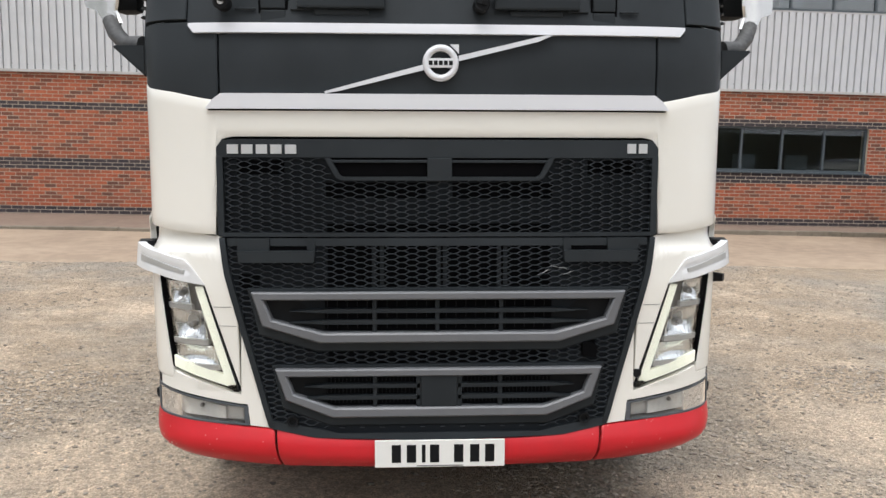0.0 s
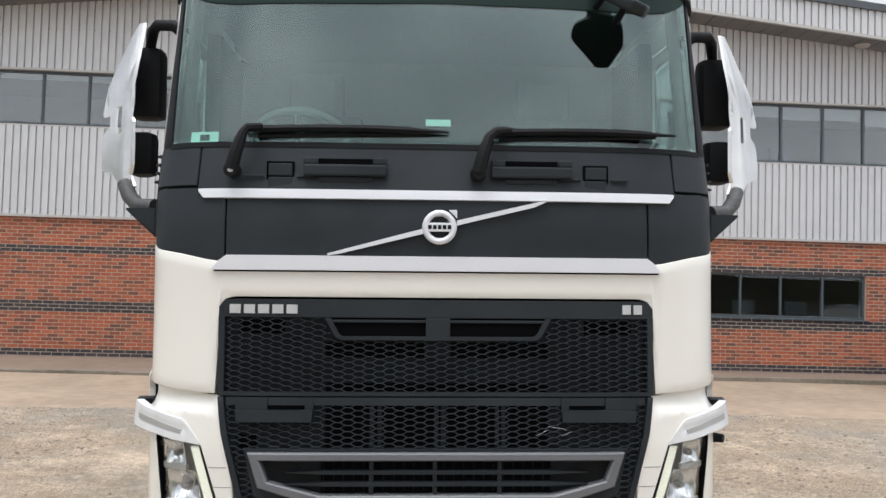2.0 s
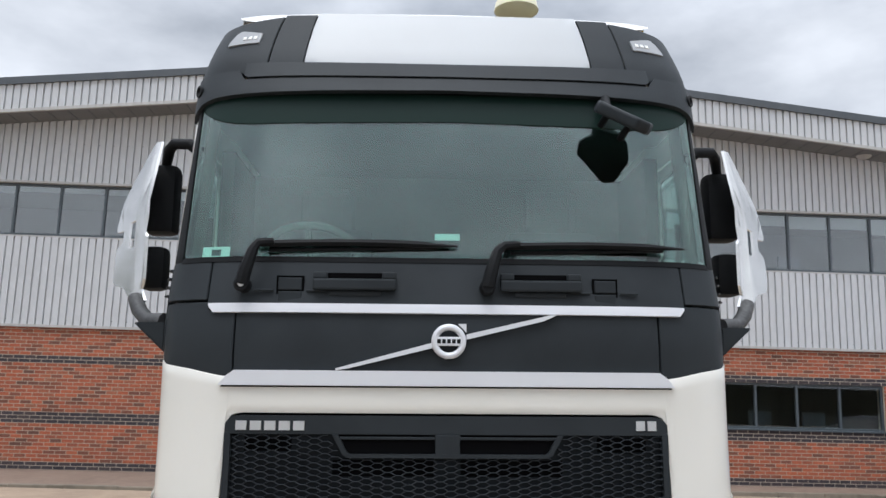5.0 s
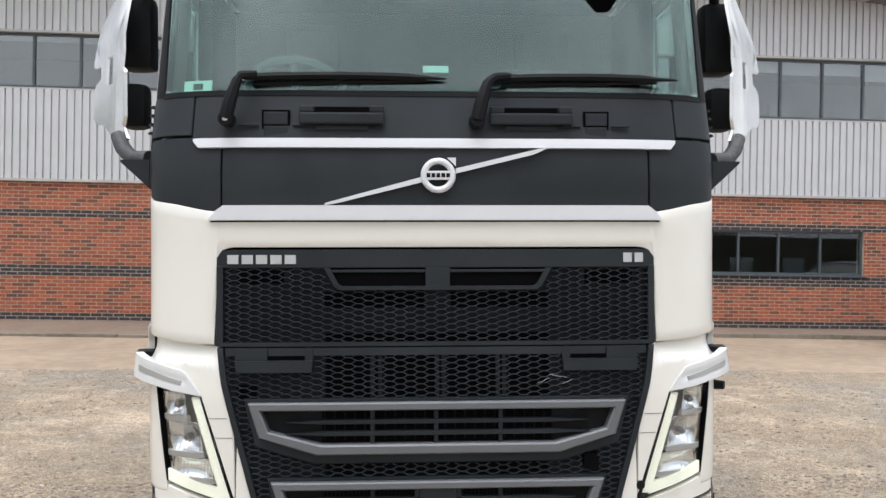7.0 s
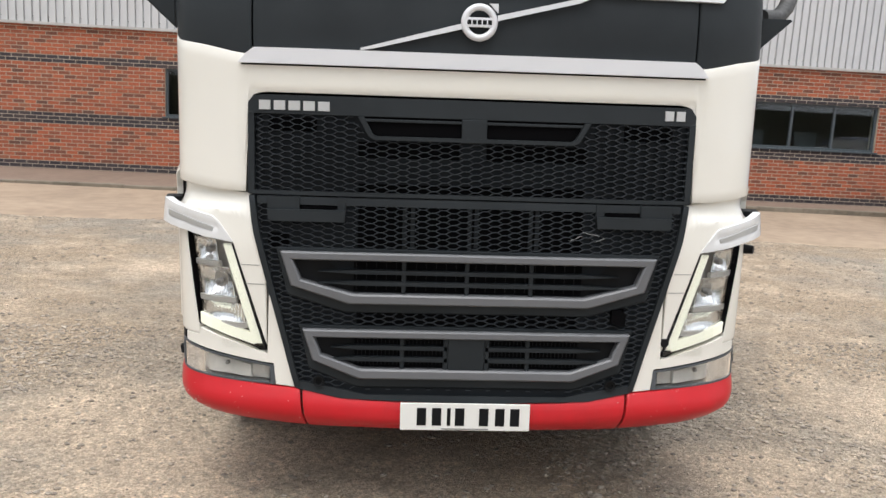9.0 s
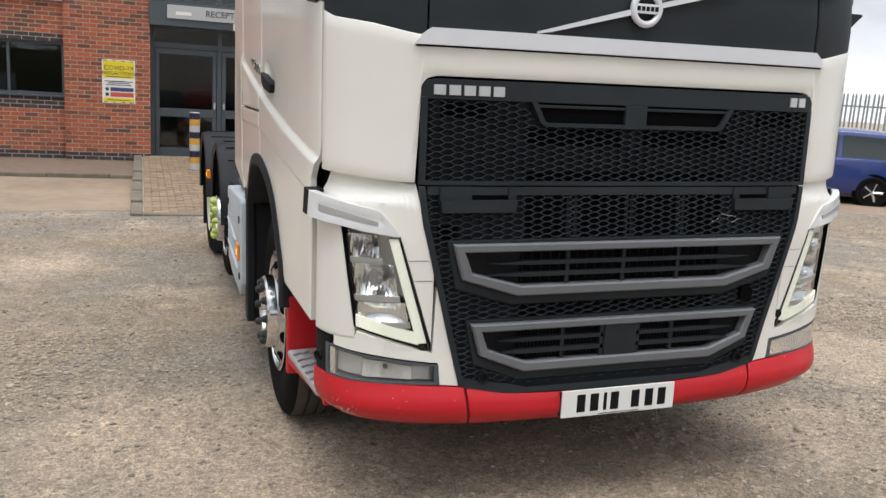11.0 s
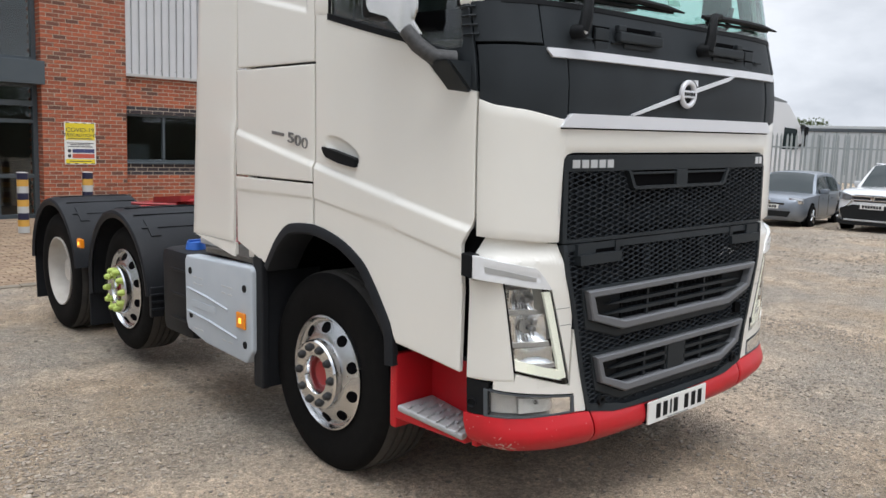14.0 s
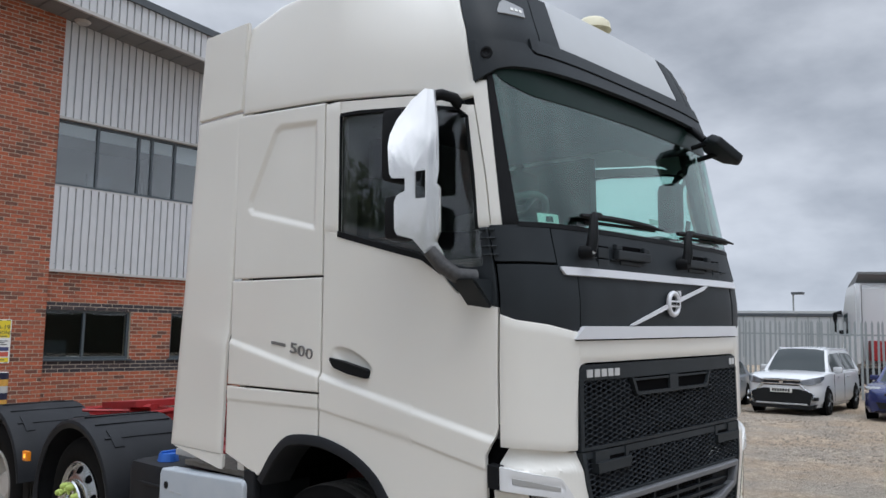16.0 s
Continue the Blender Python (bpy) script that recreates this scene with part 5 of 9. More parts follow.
        for x in (-0.082, 0.076):
            part("sensor_cheek", new_box(x - 0.009, x + 0.009, yb - 0.026, yb, zb, zt, 0.003), M_PLASTIC, lorry)
# solid near-black block stands for the shade in the tow eye hole
bm = bmesh.new()
prism(bm, [(0.552, 0.835), (0.605, 0.826), (0.608, 0.870), (0.590, 0.886), (0.552, 0.888)], flat_y(0.86) - 0.012, flat_y(0.86) + 0.02)
part("tow_eye_hole", bm, M_RECESS_SHADE, lorry, "square black hole in the mesh")
# pale scratches across the lower mesh
for x, z, dx, dz in ((0.37, 1.150, 0.05, 0.022), (0.42, 1.185, 0.07, -0.012), (0.47, 1.150, 0.04, 0.016)):
    bm = bmesh.new()
    tube(bm, [skin(SX(x + dx * k / 4), z + dz * k / 4 + 0.004 * math.sin(3 * k), 0.001) for k in range(5)], [0.0004, 0.0009, 0.0007, 0.0010, 0.0004], 5)
    part("scratch", bm, M_SILVER_BAND, lorry)
# towing recesses
for sx in (-1, 1):
    bm = bmesh.new()
    y0 = skin(SX(0.61), 1.25).y
    prism(bm, [(sx * 0.752, 1.202), (sx * 0.474, 1.202), (sx * 0.470, 1.245), (sx * 0.758, 1.245)], y0 - 0.022, y0 + 0.02)
    part("towing_cover", bm, M_PLASTIC, lorry)
    part("towing_panel", new_box(min(sx * 0.758, sx * 0.64), max(sx * 0.758, sx * 0.64), y0 - 0.008, y0 + 0.02, 1.245, 1.292), M_PLASTIC, lorry)
    # the open pocket's shade is a near-black plate
    part("towing_void", new_box(min(sx * 0.64, sx * 0.50), max(sx * 0.64, sx * 0.50), y0 + 0.002, y0 + 0.02, 1.245, 1.292), M_RECESS_SHADE, lorry)
    part("towing_panel", new_box(min(sx * 0.50, sx * 0.47), max(sx * 0.50, sx * 0.47), y0 - 0.008, y0 + 0.02, 1.245, 1.292), M_PLASTIC, lorry)
    bm = bmesh.new()
    p = skin(SX(0.565), 0.585)
    lathe(bm, [(0.0, 0.0), (0.012, 0.0), (0.014, -0.010), (0.021, -0.012), (0.023, 0.004)], 18, Matrix.Translation((sx * 0.565, p.y - 0.004, 0.585)))
    part("parking_sensor", bm, M_BLACK, lorry, "round black parking sensor", 40)
bm = bmesh.new()
lathe(bm, [(0.0, -0.004), (0.016, -0.004), (0.018, 0.0), (0.018, 0.01)], 16, Matrix.Translation(skin(SX(0.775), 0.755)))
part("washer_plug", bm, M_BLACK, lorry)

# ---- lower corners: cream panels, lamps, red bumper ----
LAMP_TOP = [(0.762, 0.700), (0.892, 1.110), (1.00, 1.128), (1.108, 1.150)]
LAMP_BOT = [(0.762, 0.692), (1.047, 0.775), (1.108, 0.79)]
LAMP_OUT = [(0.60, 1.035), (0.775, 1.047), (1.150, 1.108), (1.4, 1.108)]
FOG_TOP = [(0.735, 0.640), (1.17, 0.705)]
FOG_BOT = [(0.735, 0.565), (1.17, 0.588)]
BROW = [(0.892, 0.003), (0.98, 0.012), (1.09, 0.022), (1.15, 0.045), (1.20, 0.064), (1.26, 0.058)]
RED_TOP = [(0.0, 0.502), (0.39, 0.514), (0.655, 0.553), (0.9, 0.575), (1.17, 0.587), (1.6, 0.575)]
for flip in (-1, 1):
    def edge_z(s):
        return 0.557 + (s - 0.657) * (1.167 - 0.557) / 0.155
    columns("wing_panel", M_CREAM_PAINT, 0.766, 1.255, lambda s: interp([*LAMP_TOP, (1.256, 1.152)], s) + 0.006, lambda s: edge_z(s) if s < 0.812 else interp([(0.812, 1.167), (0.835, 1.298), (0.86, 1.299), (1.04, 1.326), (1.170, 1.348), (1.225, 1.271), (1.243, 1.225), (1.256, 1.168)], s), 0.0, 0.03, (90, 14), label="cream wing panel beside the grille", relief=lambda s, z: -0.024 * min(1.0, max(0.0, (z - 1.235) / 0.05)) ** 0.6, flip=flip)
    for z, s0, s1 in ((1.028, 0.790, 0.862), (0.955, 0.772, 0.838)):
        columns("panel_seam", M_BADGE_GREY, s0, s1, z, z + 0.0022, 0.0012, 0.003, (6, 1), label="fine joint in the wing panel", flip=flip)
    rows("wing_panel", M_CREAM_PAINT, 0.738, 1.154, LAMP_OUT, [(0.735, 1.255), (1.168, 1.256)], 0.0, 0.03, (14, 30), label="cream wing panel outside the headlamp", flip=flip)
    columns("wing_panel", M_CREAM_PAINT, 0.660, 1.132, lambda s: interp(RED_TOP, s) + 0.004 if s < 0.735 else interp(FOG_TOP, s) + 0.006, lambda s: edge_z(s) if s < 0.762 else min(interp(LAMP_BOT, s) - 0.006, 0.7375 if s > 1.04 else 9), 0.0, 0.03, (60, 6), label="cream wing panel below the headlamp", flip=flip)
    columns("corner_trim", M_BLACK, 1.150, 1.256, [(1.14, 0.589), (1.6, 0.584)], [(1.14, 0.728), (1.256, 0.734)], -0.004, 0.03, (8, 3), label="black corner trim", flip=flip)
    bm = bmesh.new()
    p = skin(flip * 1.226, 0.636)
    lathe(bm, [(0.0, 0.004), (0.014, 0.004), (0.019, -0.006), (0.022, 0.004)], 16, Matrix.Translation(p) @ pose(0, 0, 0, 0, 0, 62 * flip))
    part("parking_sensor", bm, M_BLACK, lorry, "round black parking sensor", 40)
    # headlamp: housing, dark outer cheek, faceted reflectors, running light, clear lens
    lamp = rows("headlamp", M_LAMP_GREY, 0.70, 1.145, lambda z: interp([(0.69, 0.766), (1.11, 0.896), (1.15, 0.93)], z), lambda z: interp(LAMP_OUT, z) - 0.003, -0.058, 0.01, (16, 24), label="clear headlamp with a lit running light", flip=flip)
    rows("dark_cheek", M_RECESS_SHADE, 0.780, 1.146, lambda z: interp(LAMP_OUT, z) - 0.007, lambda z: interp(LAMP_OUT, z) - 0.001, -0.002, 0.04, (1, 12), lamp, flip=flip)

    def lamp_in(z):
        return interp([(0.69, 0.764), (1.112, 0.892), (1.15, 0.93)], z)

    rows("running_light", M_DRL, 0.722, 1.104, lambda z: lamp_in(z) + 0.008, lambda z: lamp_in(z) + 0.043, -0.004, 0.014, (3, 20), lamp, "lit white running light", flip=flip)
    columns("running_light", M_DRL, 0.812, 1.045, lambda s: interp(LAMP_BOT, s) + 0.010, lambda s: interp(LAMP_BOT, s) + 0.052, -0.005, 0.016, (16, 2), lamp, "lit white running light", flip=flip)
    rows("lamp_rim", M_BLACK, 0.698, 1.108, lambda z: lamp_in(z) + 0.001, lambda z: lamp_in(z) + 0.007, -0.001, 0.02, (1, 20), lamp, flip=flip)
    for z0, z1, wide, depth in ((1.028, 1.118, 0.100, 0.040), (0.892, 1.010, 0.145, 0.048), (0.795, 0.872, 0.170, 0.026)):
        mid = (z0 + z1) / 2

        def bowl(s, z, z0=z0, z1=z1, depth=depth, wide=wide):
            u = (s - (interp(LAMP_OUT, z) - 0.03 - wide / 2)) / (wide / 2)
            w = (z - (z0 + z1) / 2) / ((z1 - z0) / 2)
            facet = abs(((s * 62.0 + 7 * z) % 1.0) - 0.5) * 0.010
            return -depth * max(0.0, 1 - u * u) * max(0.0, 1 - w * w) ** 0.7 - facet - 0.014 * min(1.0, max(0.0, (s - 0.93) / 0.14))

        rows("reflector", M_REFLECT, z0, z1, lambda z: interp(LAMP_OUT, z) - 0.03 - wide, lambda z: interp(LAMP_OUT, z) - 0.012, -0.012, 0.004, (34, 8), lamp, "faceted bright reflector", relief=bowl, flip=flip)
        rows("lamp_shelf", M_LAMP_GREY, z0 - 0.016, z0 + 0.004, lambda z: interp(LAMP_OUT, z) - 0.036 - wide, lambda z: interp(LAMP_OUT, z) - 0.010, -0.007, 0.02, (8, 1), lamp, relief=lambda s, z: -0.014 * min(1.0, max(0.0, (s - 0.93) / 0.14)), flip=flip)
        if depth > 0.03:
            bm = bmesh.new()
            p = skin(flip * (interp(LAMP_OUT, mid) - 0.05 - wide * 0.45), mid, -0.020)
            lathe(bm, [(0.0, -0.012), (0.010, -0.009), (0.014, 0.0), (0.012, 0.03)], 14, Matrix.Translation(p) @ pose(0, 0, 0, 0, 0, 12 * flip))
            part("bulb", bm, M_BADGE_GREY, lamp, smooth=40)
    lens = rows("lens", M_LENS, 0.696, 1.148, lambda z: lamp_in(z), lambda z: interp(LAMP_OUT, z) - 0.008, 0.001, 0.004, (14, 24), lamp, "clear lens", relief=lambda s, z: -0.014 * min(1.0, max(0.0, (s - 0.93) / 0.14)), flip=flip)
    lens.visible_shadow = False
    # silver marker brow with its black end
    brow_off = lambda s, z: interp(BROW, s) * (1 - 0.12 * (z - 1.15) / 0.1)
    brow_bot = [(0.892, 1.112), (1.0, 1.127), (1.106, 1.148), (1.21, 1.168), (1.256, 1.172)]
    brow_top = [(0.892, 1.117), (0.933, 1.170), (0.955, 1.195), (0.97, 1.206), (1.09, 1.230), (1.195, 1.256), (1.256, 1.262)]
    brow = columns("marker_brow", M_BROW, 0.892, 1.206, brow_bot, brow_top, brow_off, 0.03, (40, 8), label="silver and clear marker lamp over the headlamp", relief=lambda s, z: -0.006 * max(0.0, 1 - abs(z - interp(brow_bot, s) - 0.045) / 0.018) * (1 if 0.95 < s < 1.17 else 0), flip=flip)
    columns("brow_lens", M_LAMP_GREY, 0.968, 1.165, [(0.968, 1.150), (1.165, 1.192)], [(0.968, 1.166), (1.165, 1.216)], lambda s, z: 0.002 + brow_off(s, z), 0.012, (16, 2), brow, "clear marker lens", flip=flip)
    columns("brow_end", M_BLACK, 1.208, 1.256, brow_bot, brow_top, lambda s, z: brow_off(s, z) - 0.002, 0.06, (4, 4), brow, "black end cap", flip=flip)
    # fog lamp
    fog = columns("fog_lamp", M_LAMP_GREY, 0.74, 1.165, lambda s: interp(FOG_BOT, s), lambda s: interp(FOG_TOP, s), -0.045, 0.01, (20, 3), label="clear fog lamp with a grey surround", flip=flip)
    for s0, s1, b0, b1 in ((0.735, 0.752, 0, 1), (1.155, 1.172, 0, 1)):
        columns("fog_rim", M_GUTTER, s0, s1, lambda s: interp(FOG_BOT, s), lambda s: interp(FOG_TOP, s), 0.0, 0.045, (1, 3), fog, flip=flip)
    columns("fog_rim", M_GUTTER, 0.735, 1.172, lambda s: interp(FOG_BOT, s), lambda s: interp(FOG_BOT, s) + 0.007, 0.0, 0.045, (16, 1), fog, flip=flip)
    columns("fog_rim", M_GUTTER, 0.735, 1.172, lambda s: interp(FOG_TOP, s) - 0.007, lambda s: interp(FOG_TOP, s), 0.0, 0.045, (16, 1), fog, flip=flip)
    columns("fog_back", M_FOG, 0.76, 1.15, lambda s: interp(FOG_BOT, s) + 0.012, lambda s: interp(FOG_TOP, s) - 0.012, -0.034, 0.004, (16, 3), fog, flip=flip)
    columns("reflector", M_FOG, 0.83, 1.02, lambda s: interp(FOG_BOT, s) + 0.014, lambda s: interp(FOG_TOP, s) - 0.020, -0.016, 0.012, (36, 4), fog, "faceted bright reflector", relief=lambda s, z: abs(((s * 40.0) % 1.0) - 0.5) * 0.003 - 0.012 * (1 - abs(s - 0.925) / 0.095), flip=flip)
    bm = bmesh.new()
    z = (interp(FOG_BOT, 0.93) + interp(FOG_TOP, 0.93)) / 2 + 0.012
    lathe(bm, [(0.0, -0.008), (0.006, -0.006), (0.009, 0.0), (0.008, 0.02)], 12, Matrix.Translation(skin(flip * 0.93, z, -0.016)) @ pose(0, 0, 0, 0, 0, 10 * flip))
    part("bulb", bm, M_BADGE_GREY, fog, smooth=40)
    lens = columns("lens", M_LENS, 0.752, 1.155, lambda s: interp(FOG_BOT, s) + 0.008, lambda s: interp(FOG_TOP, s) - 0.008, -0.003, 0.003, (16, 2), fog, "clear lens", flip=flip)
    lens.visible_shadow = False


def red_bottom(s):
    return interp([(0, 0.384), (0.6, 0.398), (1.0, 0.424), (1.18, 0.426), (1.23, 0.430), (1.275, 0.437)], abs(s))


def bumper_round(s, z):
    """Belly of the bumper, tucked under at its foot."""
    b = red_bottom(s)
    t = (z - b) / max(0.05, interp(RED_TOP, abs(s)) - b)
    return 0.012 * math.sin(math.pi * min(1, max(0, t))) - 0.03 * max(0.0, 0.3 - t) / 0.3


for s0, s1 in ((-1.272, -0.640), (-0.630, 0.630), (0.640, 1.272)):
    columns("bumper_section", M_RED, s0, s1, red_bottom, lambda s: interp(RED_TOP, abs(s)), 0.0, 0.03, (40, 8), label="red painted lower bumper section, chipped", relief=bumper_round)
# number plate, its characters as plain bars
plate = part("number_plate", new_box(-0.250, 0.250, 3.245, 3.253, 0.408, 0.516, 0.002), M_WHITE, lorry, "white number plate with plain dark bars")
for k, x in enumerate((-0.168, -0.110, -0.063, -0.021, 0.072, 0.134, 0.192)):
    w = 0.007 if k == 2 else 0.018
    part("plate_bar", new_box(x - w, x + w, 3.2435, 3.246, 0.427, 0.498, 0.001), M_BLACK, plate)
part("plate_bar", new_box(-0.09, 0.09, 3.2435, 3.246, 0.412, 0.416), M_BADGE_GREY, plate)
part("plate_backing", new_box(-0.25, 0.25, 3.254, 3.30, 0.41, 0.505, 0.004), M_BLACK, lorry)

bm = bmesh.new()
tube(bm, [(1.115, 3.54, 1.10), (1.15, 3.52, 1.10), (1.178, 3.50, 1.10)], [0.02, 0.02, 0.017], 10)
part("side_plug", bm, M_BLACK, lorry, "small black plug on the wing", 40)

# ---- scuttle details: steps, hand holds, wipers ----
ys = flat_y(2.14)
for x0, x1 in ((-0.522, -0.203), (0.198, 0.515)):
    bm = bmesh.new()
    box(bm, x0, x1, ys - 0.034, ys - 0.006, 2.132, 2.176, 0.008)
    box(bm, x0, x0 + 0.055, ys - 0.024, ys, 2.176, 2.203, 0.006)
    box(bm, x1 - 0.055, x1, ys - 0.024, ys, 2.176, 2.203, 0.006)
    part("hand_hold", bm, M_PLASTIC, lorry, "moulded charcoal hand hold")
    # near-black plate paints the shade inside the hand hold
    part("hand_hold_void", new_box(x0 + 0.055, x1 - 0.055, ys - 0.001, ys + 0.008, 2.176, 2.201), M_RECESS_SHADE, lorry)
    part("hand_hold_lip", new_box(x0 + 0.06, x1 - 0.06, ys - 0.012, ys, 2.110, 2.131, 0.005), M_PLASTIC, lorry)
for x0, x1 in ((-0.664, -0.558), (0.56, 0.659)):
    # near-black plate paints the shade round the step flaps
    part("step_gap", new_box(x0, x1, ys - 0.001, ys + 0.006, 2.082, 2.188), M_RECESS_SHADE, lorry)
    part("step_flap", new_box(x0 + 0.008, x1 - 0.008, ys - 0.008, ys + 0.004, 2.132, 2.180, 0.004), M_PLASTIC, lorry)
    part("step_flap", new_box(x0 + 0.008, x1 - 0.008, ys - 0.008, ys + 0.004, 2.082, 2.127, 0.004), M_PLASTIC, lorry)
    for xa, xb in ((x0 - 0.085, x0 - 0.01), (x1 + 0.01, x1 + 0.08)):
        part("step_ledge", new_box(xa, xb, ys - 0.012, ys, 2.126, 2.134, 0.003), M_PLASTIC, lorry)


def wiper(px, elbow_x, tip_x):
    w = bmesh.new()
    y1 = flat_y(2.15) - 0.035
    lathe(w, [(0.0, -0.03), (0.024, -0.03), (0.030, -0.02), (0.030, 0.03)], 18, Matrix.Translation((px, y1, 2.148)))
    tube(w, [(px, y1 - 0.015, 2.148), (px + 0.012, y1 - 0.02, 2.20), (px + 0.038, y1 - 0.01, 2.285), (elbow_x, y1, 2.312), (elbow_x + 0.06, y1 + 0.005, 2.318)], [0.026, 0.026, 0.020, 0.018, 0.014], 8)
    arm = part("wiper_arm", w, M_BLACK, lorry, "black wiper arm at rest", 40)
    b = bmesh.new()
    xs = steps_between(elbow_x - 0.02, tip_x, 10)
    tube(b, [(x, flat_y(2.32) - 0.02 + 0.0 * x, 2.318 + 0.010 * math.sin(math.pi * (k / 10)) - 0.004) for k, x in enumerate(xs)], [0.010] + [0.015] * 8 + [0.009, 0.004], 6)
    tube(b, [(elbow_x + 0.03, flat_y(2.30) - 0.006, 2.292), (tip_x - 0.08, flat_y(2.30) - 0.006, 2.308)], 0.008, 6)
    part("wiper_blade", b, M_BLACK, arm, "black wiper blade", 40)


wiper(-0.788, -0.735, 0.035)
wiper(0.148, 0.215, 0.935)
bm = bmesh.new()
lathe(bm, [(0.0, -0.034), (0.011, -0.034), (0.013, -0.028)], 12, Matrix.Translation((-0.788, flat_y(2.15) - 0.035, 2.148)))
part("wiper_nut", bm, M_SILVER, lorry, smooth=40)

# ---- windscreen, pillars and visor ----
WS0, WS1 = 2.252, 3.0
WS_S = [(2.25, 1.100), (2.6, 1.112), (3.0, 1.125)]
PILLAR_S = [(2.25, 1.158), (2.95, 1.136), (3.0, 1.136)]
screen = rows("windscreen", M_SCREEN, WS0, WS1, [(z, -s) for z, s in WS_S], WS_S, 0.0, 0.006, (40, 20), label="green tinted windscreen")
screen.visible_shadow = False
for flip in (1, -1):
    rows("screen_seal", M_BLACK, WS0, 2.99, [(z, -s) for z, s in PILLAR_S], [(z, -s + 0.014) for z, s in WS_S], 0.003, 0.014, (3, 16), flip=flip)
columns("screen_seal", M_BLACK, -1.10, 1.10, 2.246, 2.268, 0.003, 0.016, (40, 1))


def visor_off(s, z):
    k = 1 - min(1.0, (abs(s) / 1.2) ** 3)
    return 0.012 + 0.038 * k - 0.03 * k * max(0, (z - 2.98) / 0.14)


VIS_END = 1.192
VIS_BOT = both([(0, 2.985), (0.5, 2.978), (0.92, 2.970), (1.03, 2.966), (1.09, 2.952), (1.13, 2.930), (VIS_END, 2.90)])
columns("visor", M_PLASTIC, -VIS_END, VIS_END, VIS_BOT, both([(0, 3.052), (0.885, 3.048), (0.91, 3.10), (1.3, 3.10)]), visor_off, 0.025, (70, 5), label="charcoal roof visor above the windscreen")
columns("visor_panel", M_PLASTIC, -0.89, 0.89, both([(0, 3.058), (0.875, 3.054), (0.89, 3.07)]), 3.132, lambda s, z: visor_off(s, z) + 0.006, 0.03, (40, 4), label="charcoal panel on the visor")
# near-black sheet puts the shade under the visor into colour
columns("visor_underside", M_RECESS_SHADE, -1.14, 1.14, both([(0, 3.0), (0.7, 2.99), (1.03, 2.98), (1.14, 2.95)]), 3.06, 0.010, 0.03, (50, 3))
for flip in (1, -1):
    columns("roof_corner", M_PLASTIC, -1.195, -0.805, 3.09, [(-1.2, 3.36), (-0.8, 3.41)], 0.004, 0.03, (14, 8), label="charcoal roof corner", flip=flip)
    columns("roof_corner", M_PLASTIC, -0.80, -0.645, 3.125, 3.42, 0.003, 0.03, (8, 6), flip=flip)
    mk = columns("roof_marker", M_MARKER, -1.03, -0.87, [(-1.03, 3.248), (-0.87, 3.252)], [(-1.03, 3.262), (-1.005, 3.318), (-0.985, 3.330), (-0.87, 3.305)], 0.010, 0.02, (8, 3), label="clear roof marker lamp", flip=flip)
    for k in range(3):
        columns("marker_led", M_WHITE, -0.905 - 0.026 * k, -0.888 - 0.026 * k, 3.272, 3.288, 0.013, 0.01, (1, 1), mk, flip=flip)
    bm = bmesh.new()
    p = skin(-flip * 1.12, 3.03, 0.02)
    lathe(bm, [(0.0, 0.004), (0.014, 0.0), (0.018, -0.006), (0.026, -0.006), (0.028, 0.004)], 18, Matrix.Translation(p) @ pose(0, 0, 0, 0, 0, -52 * flip))
    part("visor_knob", bm, M_BLACK, lorry, smooth=40)
columns("roof_sign_panel", M_SIGN, -0.64, 0.64, 3.118, 3.43, 0.004, 0.03, (20, 6), label="cream roof sign panel")
# roof aerial pod
bm = bmesh.new()
p = skin(0.35, 3.50)
lathe(bm, [(0.0, 0.075), (0.07, 0.07), (0.10, 0.045), (0.11, 0.0)], 20, Matrix.Translation((0.35, p.y + 0.25, 3.60)) @ pose(0, 0, 0, 90))
part("beacon_pod", bm, M_CREAM, lorry, "cream plastic beacon pod", 50)

# ---- cab sides: the driver's side and its mirror twin ----
ARCH = [(3.90, 0.815), (3.955, 0.81), (3.985, 0.88), (4.03, 0.955), (4.10, 1.055), (4.18, 1.145), (4.30, 1.215), (4.42, 1.255), (4.56, 1.278), (4.72, 1.272), (4.82, 1.247), (4.92, 1.165), (5.0, 1.062), (5.04, 1.03), (5.34, 1.115)]
DOOR_TOP = [(3.47, 1.882), (3.52, 1.902), (3.62, 1.925), (3.72, 1.968), (3.76, 2.01), (3.80, 2.062), (3.84, 2.10), (3.90, 2.132), (4.46, 2.27), (4.57, 2.30)]


def on_side(table):
    """A line given by distance y becomes one given by station on the driver's side."""
    return sorted((SY(y), z) for y, z in table)


def crease(s, z):
    """The raised flank that sweeps down to the front, and the finer fold below it."""
    y = float(np.interp(abs(s), arc, _py))
    top = interp([(3.4, 1.342), (3.54, 1.374), (4.014, 1.479), (4.557, 1.590), (5.32, 1.744), (5.64, 1.83), (5.9, 1.88)], y)
    low = interp([(3.4, 1.20), (3.579, 1.239), (4.015, 1.336), (4.561, 1.416), (5.275, 1.413)], y)
    d = top - z
    fade = min(1.0, max(0.0, (5.72 - y) / 0.5))
    o = 0.0
    if d > 0:
        k = min(1.0, d / 0.036)
        o = 0.016 * k * k * (3 - 2 * k) * fade
    if z < low:
        o -= 0.006 * min(1.0, (low - z) / 0.011) * fade
    return o


